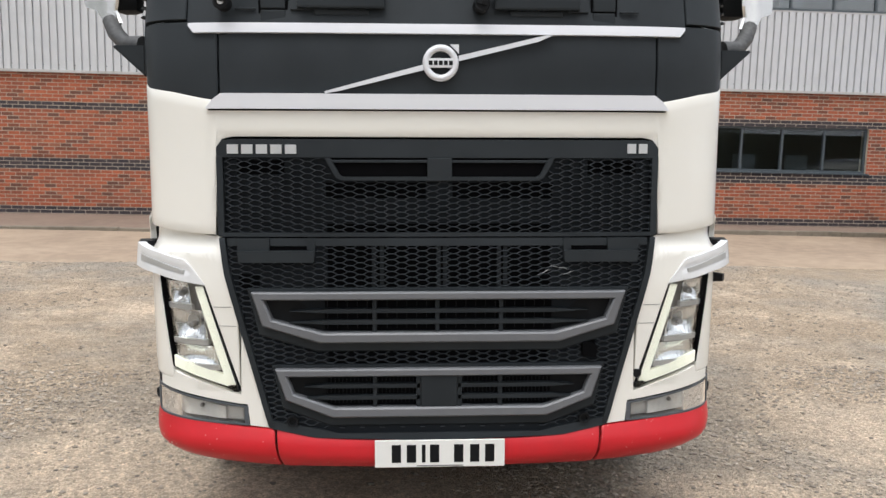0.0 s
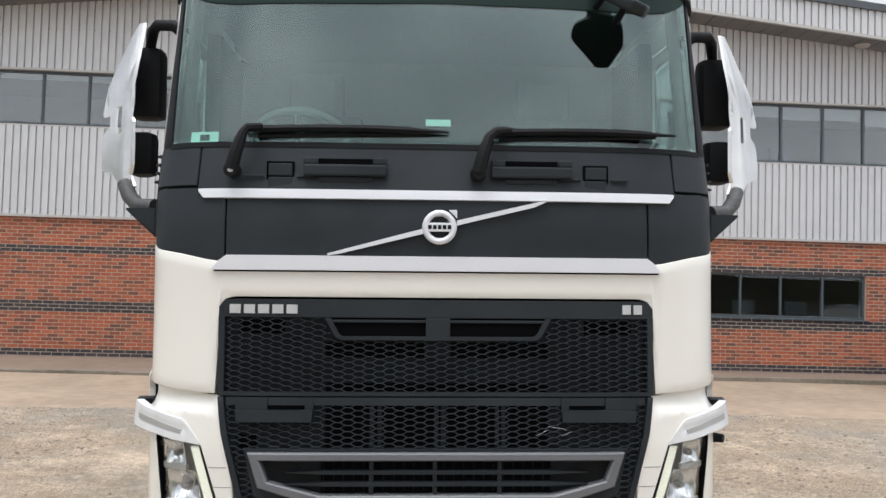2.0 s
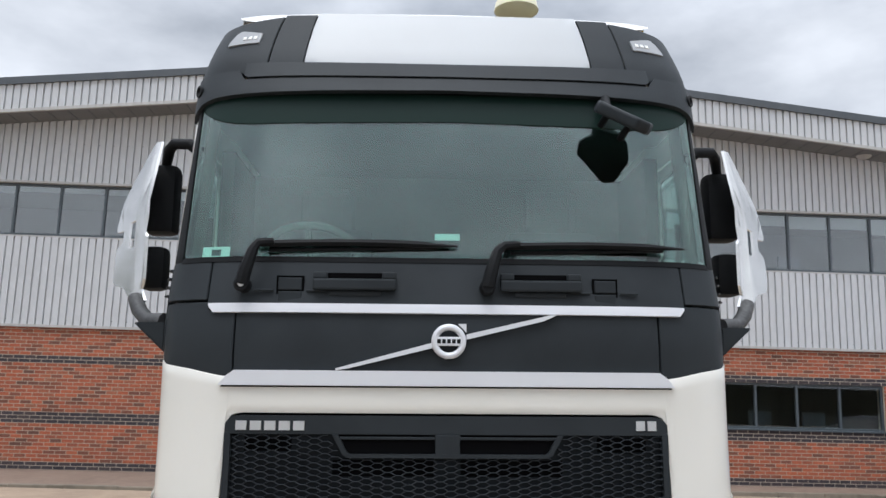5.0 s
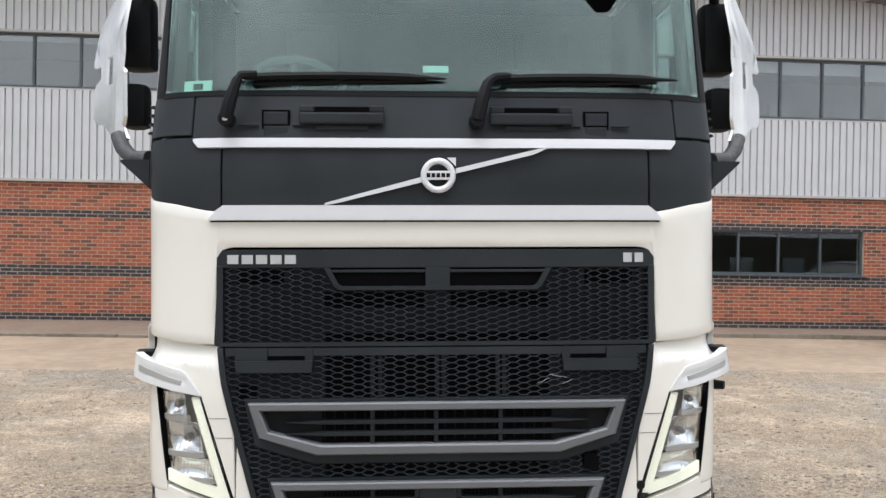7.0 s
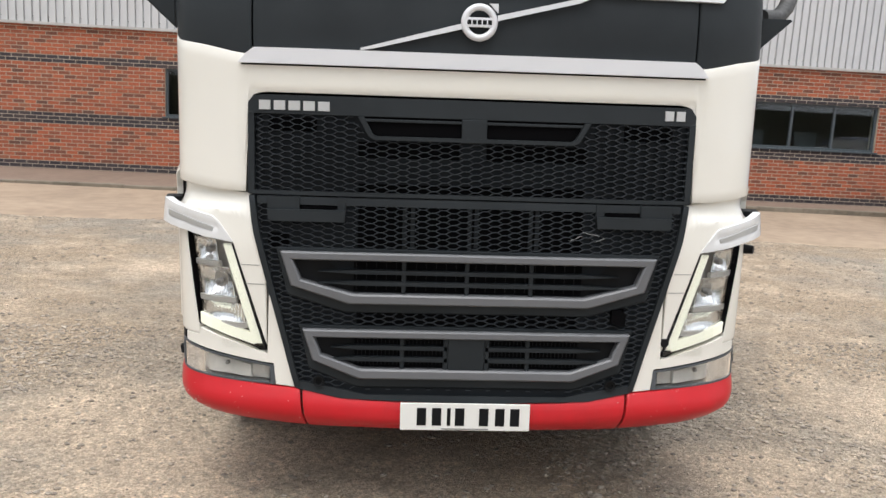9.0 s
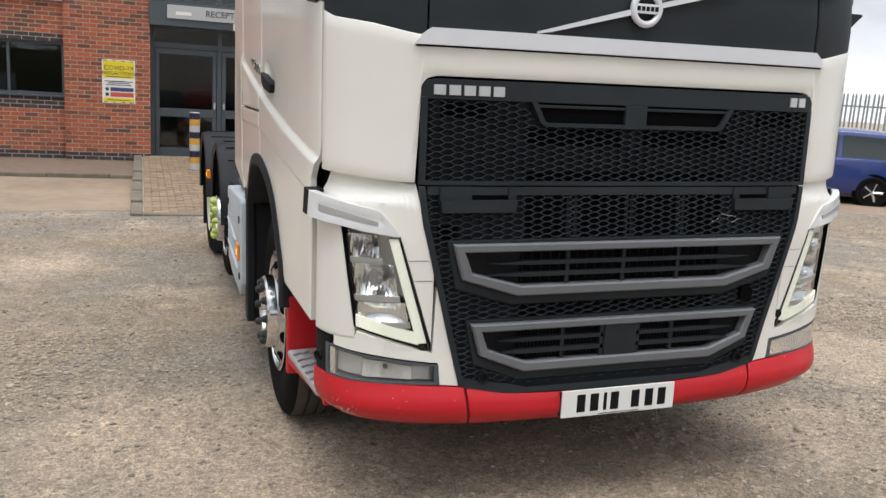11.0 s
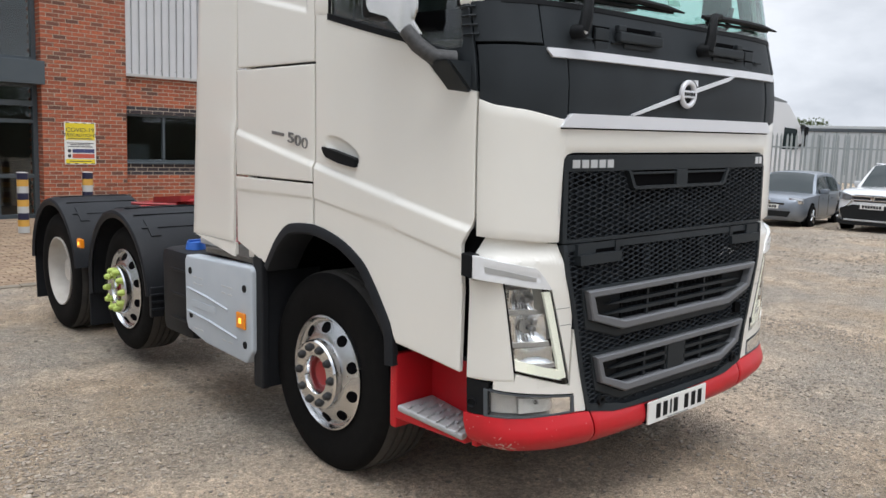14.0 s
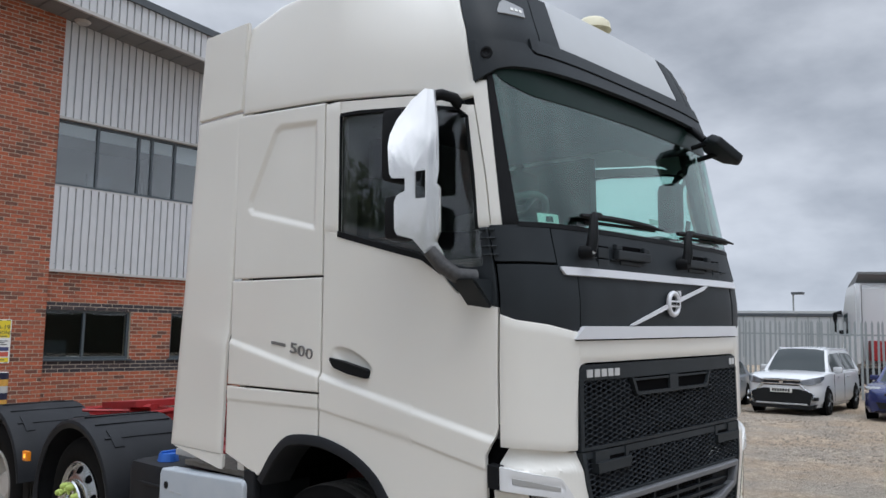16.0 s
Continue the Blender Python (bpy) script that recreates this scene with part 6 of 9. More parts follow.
def handle_dish(s, z):
    y = float(np.interp(abs(s), arc, _py))
    u, w = (y - 4.345) / 0.135, (z - (1.650 + 0.32 * (y - 4.345))) / 0.052
    q = u * u + w * w
    return -0.018 * max(0.0, 1 - q * q) if q < 1 else 0.0


EMBOSS = [(4.63, 2.862), (4.93, 2.885), (4.985, 2.86), (5.20, 2.50), (5.205, 2.45), (5.17, 2.415), (4.63, 2.295)]


def inset(poly, y, z, width=0.035):
    """How far a point lies inside a polygon, from 0 at its edge to 1."""
    best, inside, n = 9.0, False, len(poly)
    for k in range(n):
        (ya, za), (yb, zb) = poly[k], poly[(k + 1) % n]
        t = max(0.0, min(1.0, ((y - ya) * (yb - ya) + (z - za) * (zb - za)) / ((yb - ya) ** 2 + (zb - za) ** 2)))
        best = min(best, math.hypot(y - ya - t * (yb - ya), z - za - t * (zb - za)))
        if (za > z) != (zb > z) and y < (yb - ya) * (z - za) / (zb - za) + ya:
            inside = not inside
    return min(1.0, best / width) if inside else 0.0


def emboss(s, z):
    y = float(np.interp(abs(s), arc, _py))
    return -0.013 * inset(EMBOSS, y, z, 0.026)


def seam_y(z):
    """The leaning joint between sleeper and rear fairing."""
    return 5.364 - 0.0573 * (z - 1.457)


WIN_S = [(2.2, -1.272), (2.262, -1.270), (2.46, -1.256), (2.75, -1.248)]  # front edge of the side window
SEAM_S = [(2.2, -1.212), (2.259, -1.211), (2.456, -1.203), (2.776, -1.210), (2.84, -1.213)]  # joint of door and pillar


def door_edge(s, z):
    """The door's front edge steps back below the front flap, where a dark slot opens."""
    e = interp([(1.15, -1.285), (1.29, -1.280), (1.345, -1.25), (1.40, -1.228)], z)
    return s if s < -1.5 else -1.5 + (s + 1.5) * (e + 1.5) / (1.5 - 1.228)


for flip in (1, -1):
    door = columns("cab_door", M_CREAM_PAINT, SY(4.562), -1.228, on_side([(3.50, 0.752), (3.57, 0.762), *ARCH[1:]]), on_side(DOOR_TOP), 0.0, 0.025, (80, 200), label="cream cab door, closed", relief=lambda s, z: crease(s, z) + handle_dish(s, z), flip=flip, warp=door_edge)
    rows("door_frame", M_CREAM_PAINT, 2.27, 2.93, SY(4.562), SY(4.455), 0.0, 0.03, (4, 12), door, flip=flip)
    columns("door_frame", M_CREAM_PAINT, SY(4.458), -1.214, sorted([(-1.214, 2.735), (-1.248, 2.748), (-1.275, 2.795)] + on_side([(3.72, 2.822), (4.30, 2.866), (4.46, 2.868)])), on_side([(3.53, 2.80), (3.66, 2.835), (3.74, 2.858), (3.865, 2.885), (4.56, 2.936)]), 0.0, 0.03, (24, 3), door, flip=flip)
    rows("door_frame", M_CREAM_PAINT, 2.245, 2.80, lambda z: interp(WIN_S, z), lambda z: interp(SEAM_S, z) - 0.003, 0.0, 0.03, (3, 12), door, flip=flip)
    rows("a_pillar", M_CREAM_PAINT, 2.25, 2.91, lambda z: interp(SEAM_S, z) + 0.003, lambda z: -interp(PILLAR_S, z) - 0.002, 0.0, 0.03, (3, 12), label="cream windscreen pillar", flip=flip)
    pane = columns("door_window", M_SIDE_GLASS, SY(4.452), -1.252, on_side([(3.50, 2.05), (3.80, 2.06), (3.9, 2.13), (4.46, 2.265)]), sorted([(-1.252, 2.74), (-1.275, 2.79)] + on_side([(3.72, 2.818), (4.30, 2.862), (4.41, 2.86), (4.452, 2.83)])), -0.014, 0.005, (30, 8), door, "dark tinted door window", flip=flip)
    pane.visible_shadow = False
    columns("window_seal", M_BLACK, SY(4.462), SY(3.80), on_side([(3.80, 2.045), (3.9, 2.115), (4.46, 2.252)]), on_side([(3.80, 2.075), (3.9, 2.145), (4.46, 2.282)]), 0.004, 0.02, (20, 2), door, flip=flip)
    columns("window_seal", M_BLACK, SY(4.455), -1.25, sorted([(-1.25, 2.735), (-1.275, 2.780)] + on_side([(3.72, 2.806), (4.30, 2.851), (4.46, 2.853)])), sorted([(-1.25, 2.752), (-1.275, 2.797)] + on_side([(3.72, 2.824), (4.30, 2.868), (4.46, 2.870)])), -0.001, 0.012, (20, 1), door, flip=flip)
    rows("window_seal", M_BLACK, 2.26, 2.86, SY(4.458), SY(4.446), -0.001, 0.012, (1, 8), door, flip=flip)
    rows("window_seal", M_BLACK, 2.24, 2.74, lambda z: interp(WIN_S, z) - 0.016, lambda z: interp(WIN_S, z), -0.001, 0.012, (1, 8), door, flip=flip)
    columns("mirror_corner", M_PLASTIC, SY(3.92), -1.228, on_side([(y, z + 0.004) for y, z in DOOR_TOP]), on_side([(3.47, 2.246), (3.555, 2.246), (3.575, 2.08), (3.66, 2.075), (3.90, 2.148)]), 0.004, 0.02, (40, 5), door, "charcoal corner below the side window", flip=flip)
    # handle
    m = Matrix.Diagonal((flip, 1, 1, 1))
    columns("door_handle", M_BLACK, -2.199, -1.935, sorted([(-2.199, 1.652), (-2.165, 1.616), (-2.059, 1.590), (-1.95, 1.574), (-1.935, 1.578)]), sorted([(-2.199, 1.664), (-2.10, 1.650), (-1.946, 1.618), (-1.935, 1.608)]), 0.016, 0.03, (20, 4), door, "black door handle", relief=lambda s, z: 0.006 * math.sin(math.pi * (s + 2.2) / 0.27), flip=flip)
    # sleeper side
    columns("sleeper_panel", M_CREAM_PAINT, SY(5.318), SY(4.574), 2.068, on_side([(4.56, 2.940), (5.33, 2.988)]), 0.0, 0.025, (100, 110), label="cream sleeper side panel with a pressed outline", relief=emboss, flip=flip)
    columns("locker_door", M_CREAM_PAINT, SY(5.335), SY(4.574), 1.492, 2.056, 0.0, 0.025, (36, 110), label="cream locker door in the cab side, closed", relief=crease, flip=flip)
    columns("sleeper_panel", M_CREAM_PAINT, SY(5.345), SY(4.574), on_side(ARCH), 1.480, 0.0, 0.025, (36, 60), label="cream lower side panel over the wheel arch", relief=crease, flip=flip)
    rows("rear_fairing", M_CREAM_PAINT, 1.105, 3.004, lambda z: SY(interp([(1.10, 5.925), (3.0, 5.73)], z)), lambda z: SY(seam_y(z) + 0.012), 0.0, 0.02, (10, 40), label="cream rear side fairing", relief=crease, flip=flip)
    bm = bmesh.new()
    prism(bm, [(5.288, 3.022), (5.735, 3.022), (5.69, 3.53), (5.262, 3.53)], 0.0, 0.03, Matrix(((0, flip, 0.012 * flip, flip * -1.256), (1, 0, 0, 0), (0, 0, 1, 0), (0, 0, 0, 1))))
    bmesh.ops.bevel(bm, geom=bm.edges[:], offset=0.006, segments=2, affect="EDGES")
    part("upper_fairing", bm, M_CREAM_PAINT, lorry, "cream upper side fairing", 40)
    rows("fairing_foot", M_CREAM_PAINT, 1.02, 1.10, lambda z: SY(interp([(1.02, 5.42), (1.10, 5.91)], z)), lambda z: SY(5.39), -0.004, 0.02, (6, 3), flip=flip)
    # roof side up to the crown
    columns("roof_side", M_CREAM_PAINT, SY(5.272), -1.20, sorted([(-1.20, 2.845), (SY(3.66), 2.825)] + on_side([(3.74, 2.872), (3.865, 2.897), (4.57, 2.952), (5.33, 3.002)])), sorted([(-1.20, 3.36), (-1.3, 3.40)] + on_side([(3.9, 3.53), (4.4, 3.60), (5.0, 3.57), (5.27, 3.50)])), 0.0, 0.025, (50, 24), label="cream high roof side", flip=flip)
    # wheel arch trim
    bm = bmesh.new()
    arch_pts = []
    knots = [(3.965, 0.70), (3.97, 0.80), *ARCH[2:13], (5.03, 1.02)]
    for k in range(len(knots) - 1):
        p0, p1, p2, p3 = (Vector(knots[min(len(knots) - 1, max(0, k + j))]) for j in (-1, 0, 1, 2))
        for j in range(4):
            t = j / 4
            arch_pts.append(tuple(0.5 * (2 * p1 + (p2 - p0) * t + (2 * p0 - 5 * p1 + 4 * p2 - p3) * t * t + (3 * p1 - p0 - 3 * p2 + p3) * t ** 3)))
    arch_pts.append(knots[-1])
    prev = []
    for k, (y, z) in enumerate(arch_pts):
        ya, za = arch_pts[max(0, k - 1)]
        yb, zb = arch_pts[min(len(arch_pts) - 1, k + 1)]
        t = Vector((yb - ya, zb - za)).normalized()
        nin = Vector((t.y, -t.x))  # towards the wheel
        ring = []
        for d, o in ((-0.004, -0.02), (-0.004, 0.014), (0.006, 0.022), (0.044, 0.022), (0.052, 0.010), (0.052, -0.16)):
            yy, zz = y + nin.x * d, z + nin.y * d
            q = skin(SY(yy), zz, o)
            ring.append(bm.verts.new((flip * q.x, q.y, q.z)))
        if prev:
            for j in range(len(ring) - 1):
                bm.faces.new((prev[j], prev[j + 1], ring[j + 1], ring[j]))
        prev = ring
    bmesh.ops.recalc_face_normals(bm, faces=bm.faces[:])
    part("wheel_arch_trim", bm, M_RUBBER, lorry, "charcoal wheel arch trim", 40)
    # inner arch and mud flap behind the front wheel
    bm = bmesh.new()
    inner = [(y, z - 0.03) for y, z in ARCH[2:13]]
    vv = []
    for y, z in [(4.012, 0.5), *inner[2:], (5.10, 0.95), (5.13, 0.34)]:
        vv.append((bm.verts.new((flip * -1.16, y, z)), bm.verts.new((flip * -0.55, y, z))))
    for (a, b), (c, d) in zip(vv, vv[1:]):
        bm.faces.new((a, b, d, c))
    # the arch's inner shade is held in the liner's near-black colour
    part("inner_arch", bm, M_RECESS_SHADE, lorry)
    part("mud_flap", new_box(min(flip * -1.23, flip * -0.85), max(flip * -1.23, flip * -0.85), 5.075, 5.105, 0.32, 1.04, 0.008), M_RUBBER, lorry, "black mud flap behind the front wheel")
    part("flap_edge", new_box(min(flip * -1.235, flip * -1.19), max(flip * -1.235, flip * -1.19), 5.06, 5.16, 0.32, 1.05, 0.01), M_RUBBER, lorry)
    # step well below the door
    well = part("step_well", new_box(min(flip * -0.965, flip * -0.93), max(flip * -0.965, flip * -0.93), 3.44, 3.99, 0.40, 0.80, 0.004), M_RED, lorry, "red step well below the door")
    part("well_rear", new_box(min(flip * -1.183, flip * -0.94), max(flip * -1.183, flip * -0.94), 3.958, 4.002, 0.405, 0.752, 0.012), M_RED, well)
    part("well_roof", new_box(min(flip * -1.13, flip * -0.94), max(flip * -1.13, flip * -0.94), 3.50, 4.0, 0.80, 0.815), M_BLACK, well)
    part("well_front", new_box(min(flip * -1.115, flip * -0.94), max(flip * -1.115, flip * -0.94), 3.50, 3.53, 0.44, 0.79, 0.004), M_RED, well)
    side = Matrix(((0, flip, 0, 0), (1, 0, 0, 0), (0, 0, 1, 0), (0, 0, 0, 1)))

    def block(pts, drop, ease):
        """A slab under four top corners (x, y, z)."""
        b = bmesh.new()
        top = [b.verts.new((flip * x, y, z)) for x, y, z in pts]
        low = [b.verts.new((flip * x, y, z - drop)) for x, y, z in pts]
        b.faces.new(top)
        b.faces.new(low[::-1])
        for k in range(4):
            b.faces.new((top[k], low[k], low[(k + 1) % 4], top[(k + 1) % 4]))
        bmesh.ops.recalc_face_normals(b, faces=b.faces[:])
        bmesh.ops.bevel(b, geom=b.edges[:], offset=ease, segments=3, affect="EDGES", profile=0.6)
        return b

    part("well_sill", block([(-1.110, 3.575, 0.474), (-1.180, 3.965, 0.498), (-0.95, 3.965, 0.50), (-0.95, 3.575, 0.474)], 0.046, 0.010), M_RED, well, "red sill under the step")
    tread = [(-1.130, 3.575, 0.476), (-1.184, 3.948, 0.520), (-0.97, 3.950, 0.526), (-0.97, 3.575, 0.486)]
    step = part("step_tread", block(tread, 0.03, 0.012), M_STEP, lorry, "worn cast aluminium step", 40)
    corner = [Vector((flip * x, y, z)) for x, y, z in tread]
    for r in range(5):
        for c in range(6):
            u, w = 0.10 + 0.15 * c + 0.02 * (r % 2), 0.12 + 0.17 * r
            mid = corner[0].lerp(corner[1], u).lerp(corner[3].lerp(corner[2], u), w)
            bm = bmesh.new()
            box(bm, -0.022, 0.022, -0.006, 0.006, -0.002, 0.009, 0.003, Matrix.Translation(mid) @ pose(0, 0, 0, 6, 0, 28 * flip))
            part("step_cleat", bm, M_STEP, step)
    # 500 badge and its bar
    columns("badge_bar", M_BADGE_GREY, SY(4.962), SY(4.845), on_side([(4.84, 1.706), (4.97, 1.720)]), on_side([(4.84, 1.722), (4.97, 1.736)]), 0.004, 0.004, (4, 1), flip=flip)
q = skin(SY(4.712), 1.686, 0.0)
words("badge_number", "500", 0.076, M_BADGE_GREY, lorry, Matrix.Translation((q.x - 0.004, q.y, q.z)) @ pose(0, 0, 0, 0, 0, -90) @ pose(0, 0, 0, 0, 6, 0) @ Matrix(((1.55, 0, 0.22, 0), (0, 1, 0, 0), (0, 0, 1, 0), (0, 0, 0, 1))), 0.004, "grey 500 badge")

# near-black sheets paint the shade seen through the door slot
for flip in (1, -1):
    columns("slot_liner", M_RECESS_SHADE, -1.36, -1.13, 0.80, 1.42, -0.034, 0.01, (8, 4), flip=flip)
# near-black hull that puts shade behind the panel gaps, roof crown and rear wall
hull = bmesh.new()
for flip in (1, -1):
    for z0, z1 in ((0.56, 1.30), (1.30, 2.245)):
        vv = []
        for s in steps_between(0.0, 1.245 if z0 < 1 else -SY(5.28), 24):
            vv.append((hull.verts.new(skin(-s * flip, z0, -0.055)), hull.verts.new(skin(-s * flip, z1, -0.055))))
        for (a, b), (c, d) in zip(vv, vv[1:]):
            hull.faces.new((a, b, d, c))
part("cab_shell", hull, M_RECESS_SHADE, lorry, "dark cab shell behind the panels")
bm = bmesh.new()
cap = []
for y in (3.68, 3.72, 3.78, 3.86, 3.95, 4.1, 4.5, 5.0, 5.25):
    crown = interp([(3.6, 3.38), (3.8, 3.50), (4.1, 3.62), (4.5, 3.70), (5.25, 3.62)], y)
    side_z = interp([(3.6, 3.34), (3.9, 3.51), (4.4, 3.58), (5.0, 3.55), (5.27, 3.48)], y)
    w = next((abs(_skin(q, side_z).x) for q in steps_between(0.3, 3.0, 270) if _skin(q, side_z).y >= y), 1.1) - 0.01
    cap.append([bm.verts.new((w * t, y, side_z + (crown - side_z) * math.sqrt(max(0.0, 1 - t * t)))) for t in (-1, -0.9, -0.7, -0.4, 0, 0.4, 0.7, 0.9, 1)])
for a, b in zip(cap, cap[1:]):
    for k in range(8):
        bm.faces.new((a[k], a[k + 1], b[k + 1], b[k]))
bmesh.ops.recalc_face_normals(bm, faces=bm.faces[:])
part("roof_crown", bm, M_CREAM_PAINT, lorry, "cream high roof crown", 60)
part("cab_rear_wall", new_box(-1.19, 1.19, 5.22, 5.28, 1.0, 3.45), M_CREAM_PAINT, lorry)
part("cab_floor", new_box(-1.12, 1.12, 3.5, 5.25, 1.36, 1.42), M_CABIN_DARK, lorry)

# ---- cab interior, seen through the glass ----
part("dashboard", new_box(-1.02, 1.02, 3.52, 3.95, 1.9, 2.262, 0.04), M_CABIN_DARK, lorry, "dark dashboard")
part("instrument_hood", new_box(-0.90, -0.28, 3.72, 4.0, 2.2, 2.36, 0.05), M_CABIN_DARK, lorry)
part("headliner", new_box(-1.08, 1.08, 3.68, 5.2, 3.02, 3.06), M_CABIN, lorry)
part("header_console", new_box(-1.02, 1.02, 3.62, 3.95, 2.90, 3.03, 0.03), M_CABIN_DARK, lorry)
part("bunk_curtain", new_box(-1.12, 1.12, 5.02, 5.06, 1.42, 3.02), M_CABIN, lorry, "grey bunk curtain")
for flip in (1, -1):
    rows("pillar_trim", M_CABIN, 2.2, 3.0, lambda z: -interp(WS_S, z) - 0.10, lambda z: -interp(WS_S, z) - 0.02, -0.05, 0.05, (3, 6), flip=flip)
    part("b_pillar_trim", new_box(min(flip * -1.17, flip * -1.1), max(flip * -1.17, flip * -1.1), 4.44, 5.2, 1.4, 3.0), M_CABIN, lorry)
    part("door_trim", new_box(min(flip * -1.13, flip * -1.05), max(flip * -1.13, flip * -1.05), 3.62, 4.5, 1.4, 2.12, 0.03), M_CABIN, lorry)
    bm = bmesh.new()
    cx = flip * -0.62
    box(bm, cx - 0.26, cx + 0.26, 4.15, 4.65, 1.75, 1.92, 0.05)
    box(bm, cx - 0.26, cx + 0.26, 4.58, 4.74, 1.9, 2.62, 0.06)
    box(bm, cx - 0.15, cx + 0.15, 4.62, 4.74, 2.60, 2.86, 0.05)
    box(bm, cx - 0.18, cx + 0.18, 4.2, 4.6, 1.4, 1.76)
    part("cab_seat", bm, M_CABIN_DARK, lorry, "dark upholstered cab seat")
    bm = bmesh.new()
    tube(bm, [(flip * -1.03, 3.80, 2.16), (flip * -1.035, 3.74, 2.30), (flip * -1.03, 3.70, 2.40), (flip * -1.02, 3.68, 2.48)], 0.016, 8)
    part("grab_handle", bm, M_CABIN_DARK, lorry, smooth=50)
bm = bmesh.new()
wheel_m = Matrix.Translation((-0.60, 3.88, 2.325)) @ pose(0, 0, 0, -38, 0, 0)
tube(bm, [wheel_m @ Vector((0.220 * math.cos(t), 0.220 * math.sin(t), 0)) for t in (2 * math.pi * k / 36 for k in range(36))], 0.017, 8, True)
for a in (0.2, 2.94, 4.71):
    tube(bm, [wheel_m @ Vector((0.05 * math.cos(a), 0.05 * math.sin(a), -0.02)), wheel_m @ Vector((0.215 * math.cos(a), 0.215 * math.sin(a), 0))], 0.014, 6)
lathe(bm, [(0.0, 0.03), (0.07, 0.02), (0.08, -0.03), (0.0, -0.03)], 18, wheel_m @ pose(0, 0, 0, 90))
part("steering_wheel", bm, M_WHEEL_RIM, lorry, "dark steering wheel", 50)
# shade band, camera box and papers on the windscreen
# opaque band outside the glass paints out the sky reflection the visor blocks
columns("shade_band", M_VISOR_SHADE, -1.10, 1.10, both([(0, 2.862), (0.83, 2.845), (0.906, 2.850), (0.97, 2.862), (1.022, 2.882), (1.07, 2.908), (1.10, 2.94)]), 2.995, 0.004, 0.003, (60, 2), label="smoked shade strip along the windscreen's top")
bm = bmesh.new()
prism(bm, [(-0.10, 2.99), (0.10, 2.99), (0.07, 2.95), (0.045, 2.88), (-0.045, 2.88), (-0.07, 2.95)], 3.53, 3.56)
part("camera_housing", bm, M_BLACK, lorry)
for x, z, w, h in ((-0.925, 2.285, 0.056, 0.024),):
    q = skin(SX(-0.925), z, -0.010)
    stick = columns("windscreen_sticker", M_STICKER, SX(-0.985), SX(-0.87), 2.262, 2.312, -0.008, 0.002, (3, 1), label="pale paper sticker inside the windscreen")
    columns("sticker_mark", M_CABIN_DARK, SX(-0.945), SX(-0.905), 2.275, 2.30, -0.007, 0.002, (2, 1), stick)
columns("windscreen_sticker", M_STICKER, -0.055, 0.045, 2.345, 2.372, -0.008, 0.002, (3, 1), label="pale paper sticker inside the windscreen")

# ---- mirrors ----
GUARD = [(3.665, 2.79), (3.72, 2.808), (3.80, 2.778), (3.888, 2.715), (3.930, 2.66), (3.941, 2.61), (3.930, 2.49), (3.915, 2.468), (3.838, 2.454), (3.837, 2.40), (3.885, 2.388), (3.900, 2.36), (3.896, 2.24), (3.88, 2.215), (3.788, 2.187), (3.665, 2.075), (3.603, 2.107), (3.650, 2.16), (3.629, 2.20), (3.630, 2.379), (3.655, 2.405), (3.643, 2.462), (3.648, 2.65)]


def guard_at(u, z):
    """The bent sheet: a narrow front flange, then a broad face that slants back and outwards."""
    x = interp([(3.60, -1.280), (3.645, -1.303), (3.70, -1.340), (3.94, -1.457)], u)
    if z > 2.55:
        x += 0.18 * (z - 2.55)
    x -= 0.028 * min(1.0, max(0.0, (u - 3.645) / 0.295)) * min(1.0, max(0.0, (2.75 - z) / 0.45))
    return Vector((x, u + x + 1.38, z + 0.54 * (x + 1.38) * (z - 1.79)))


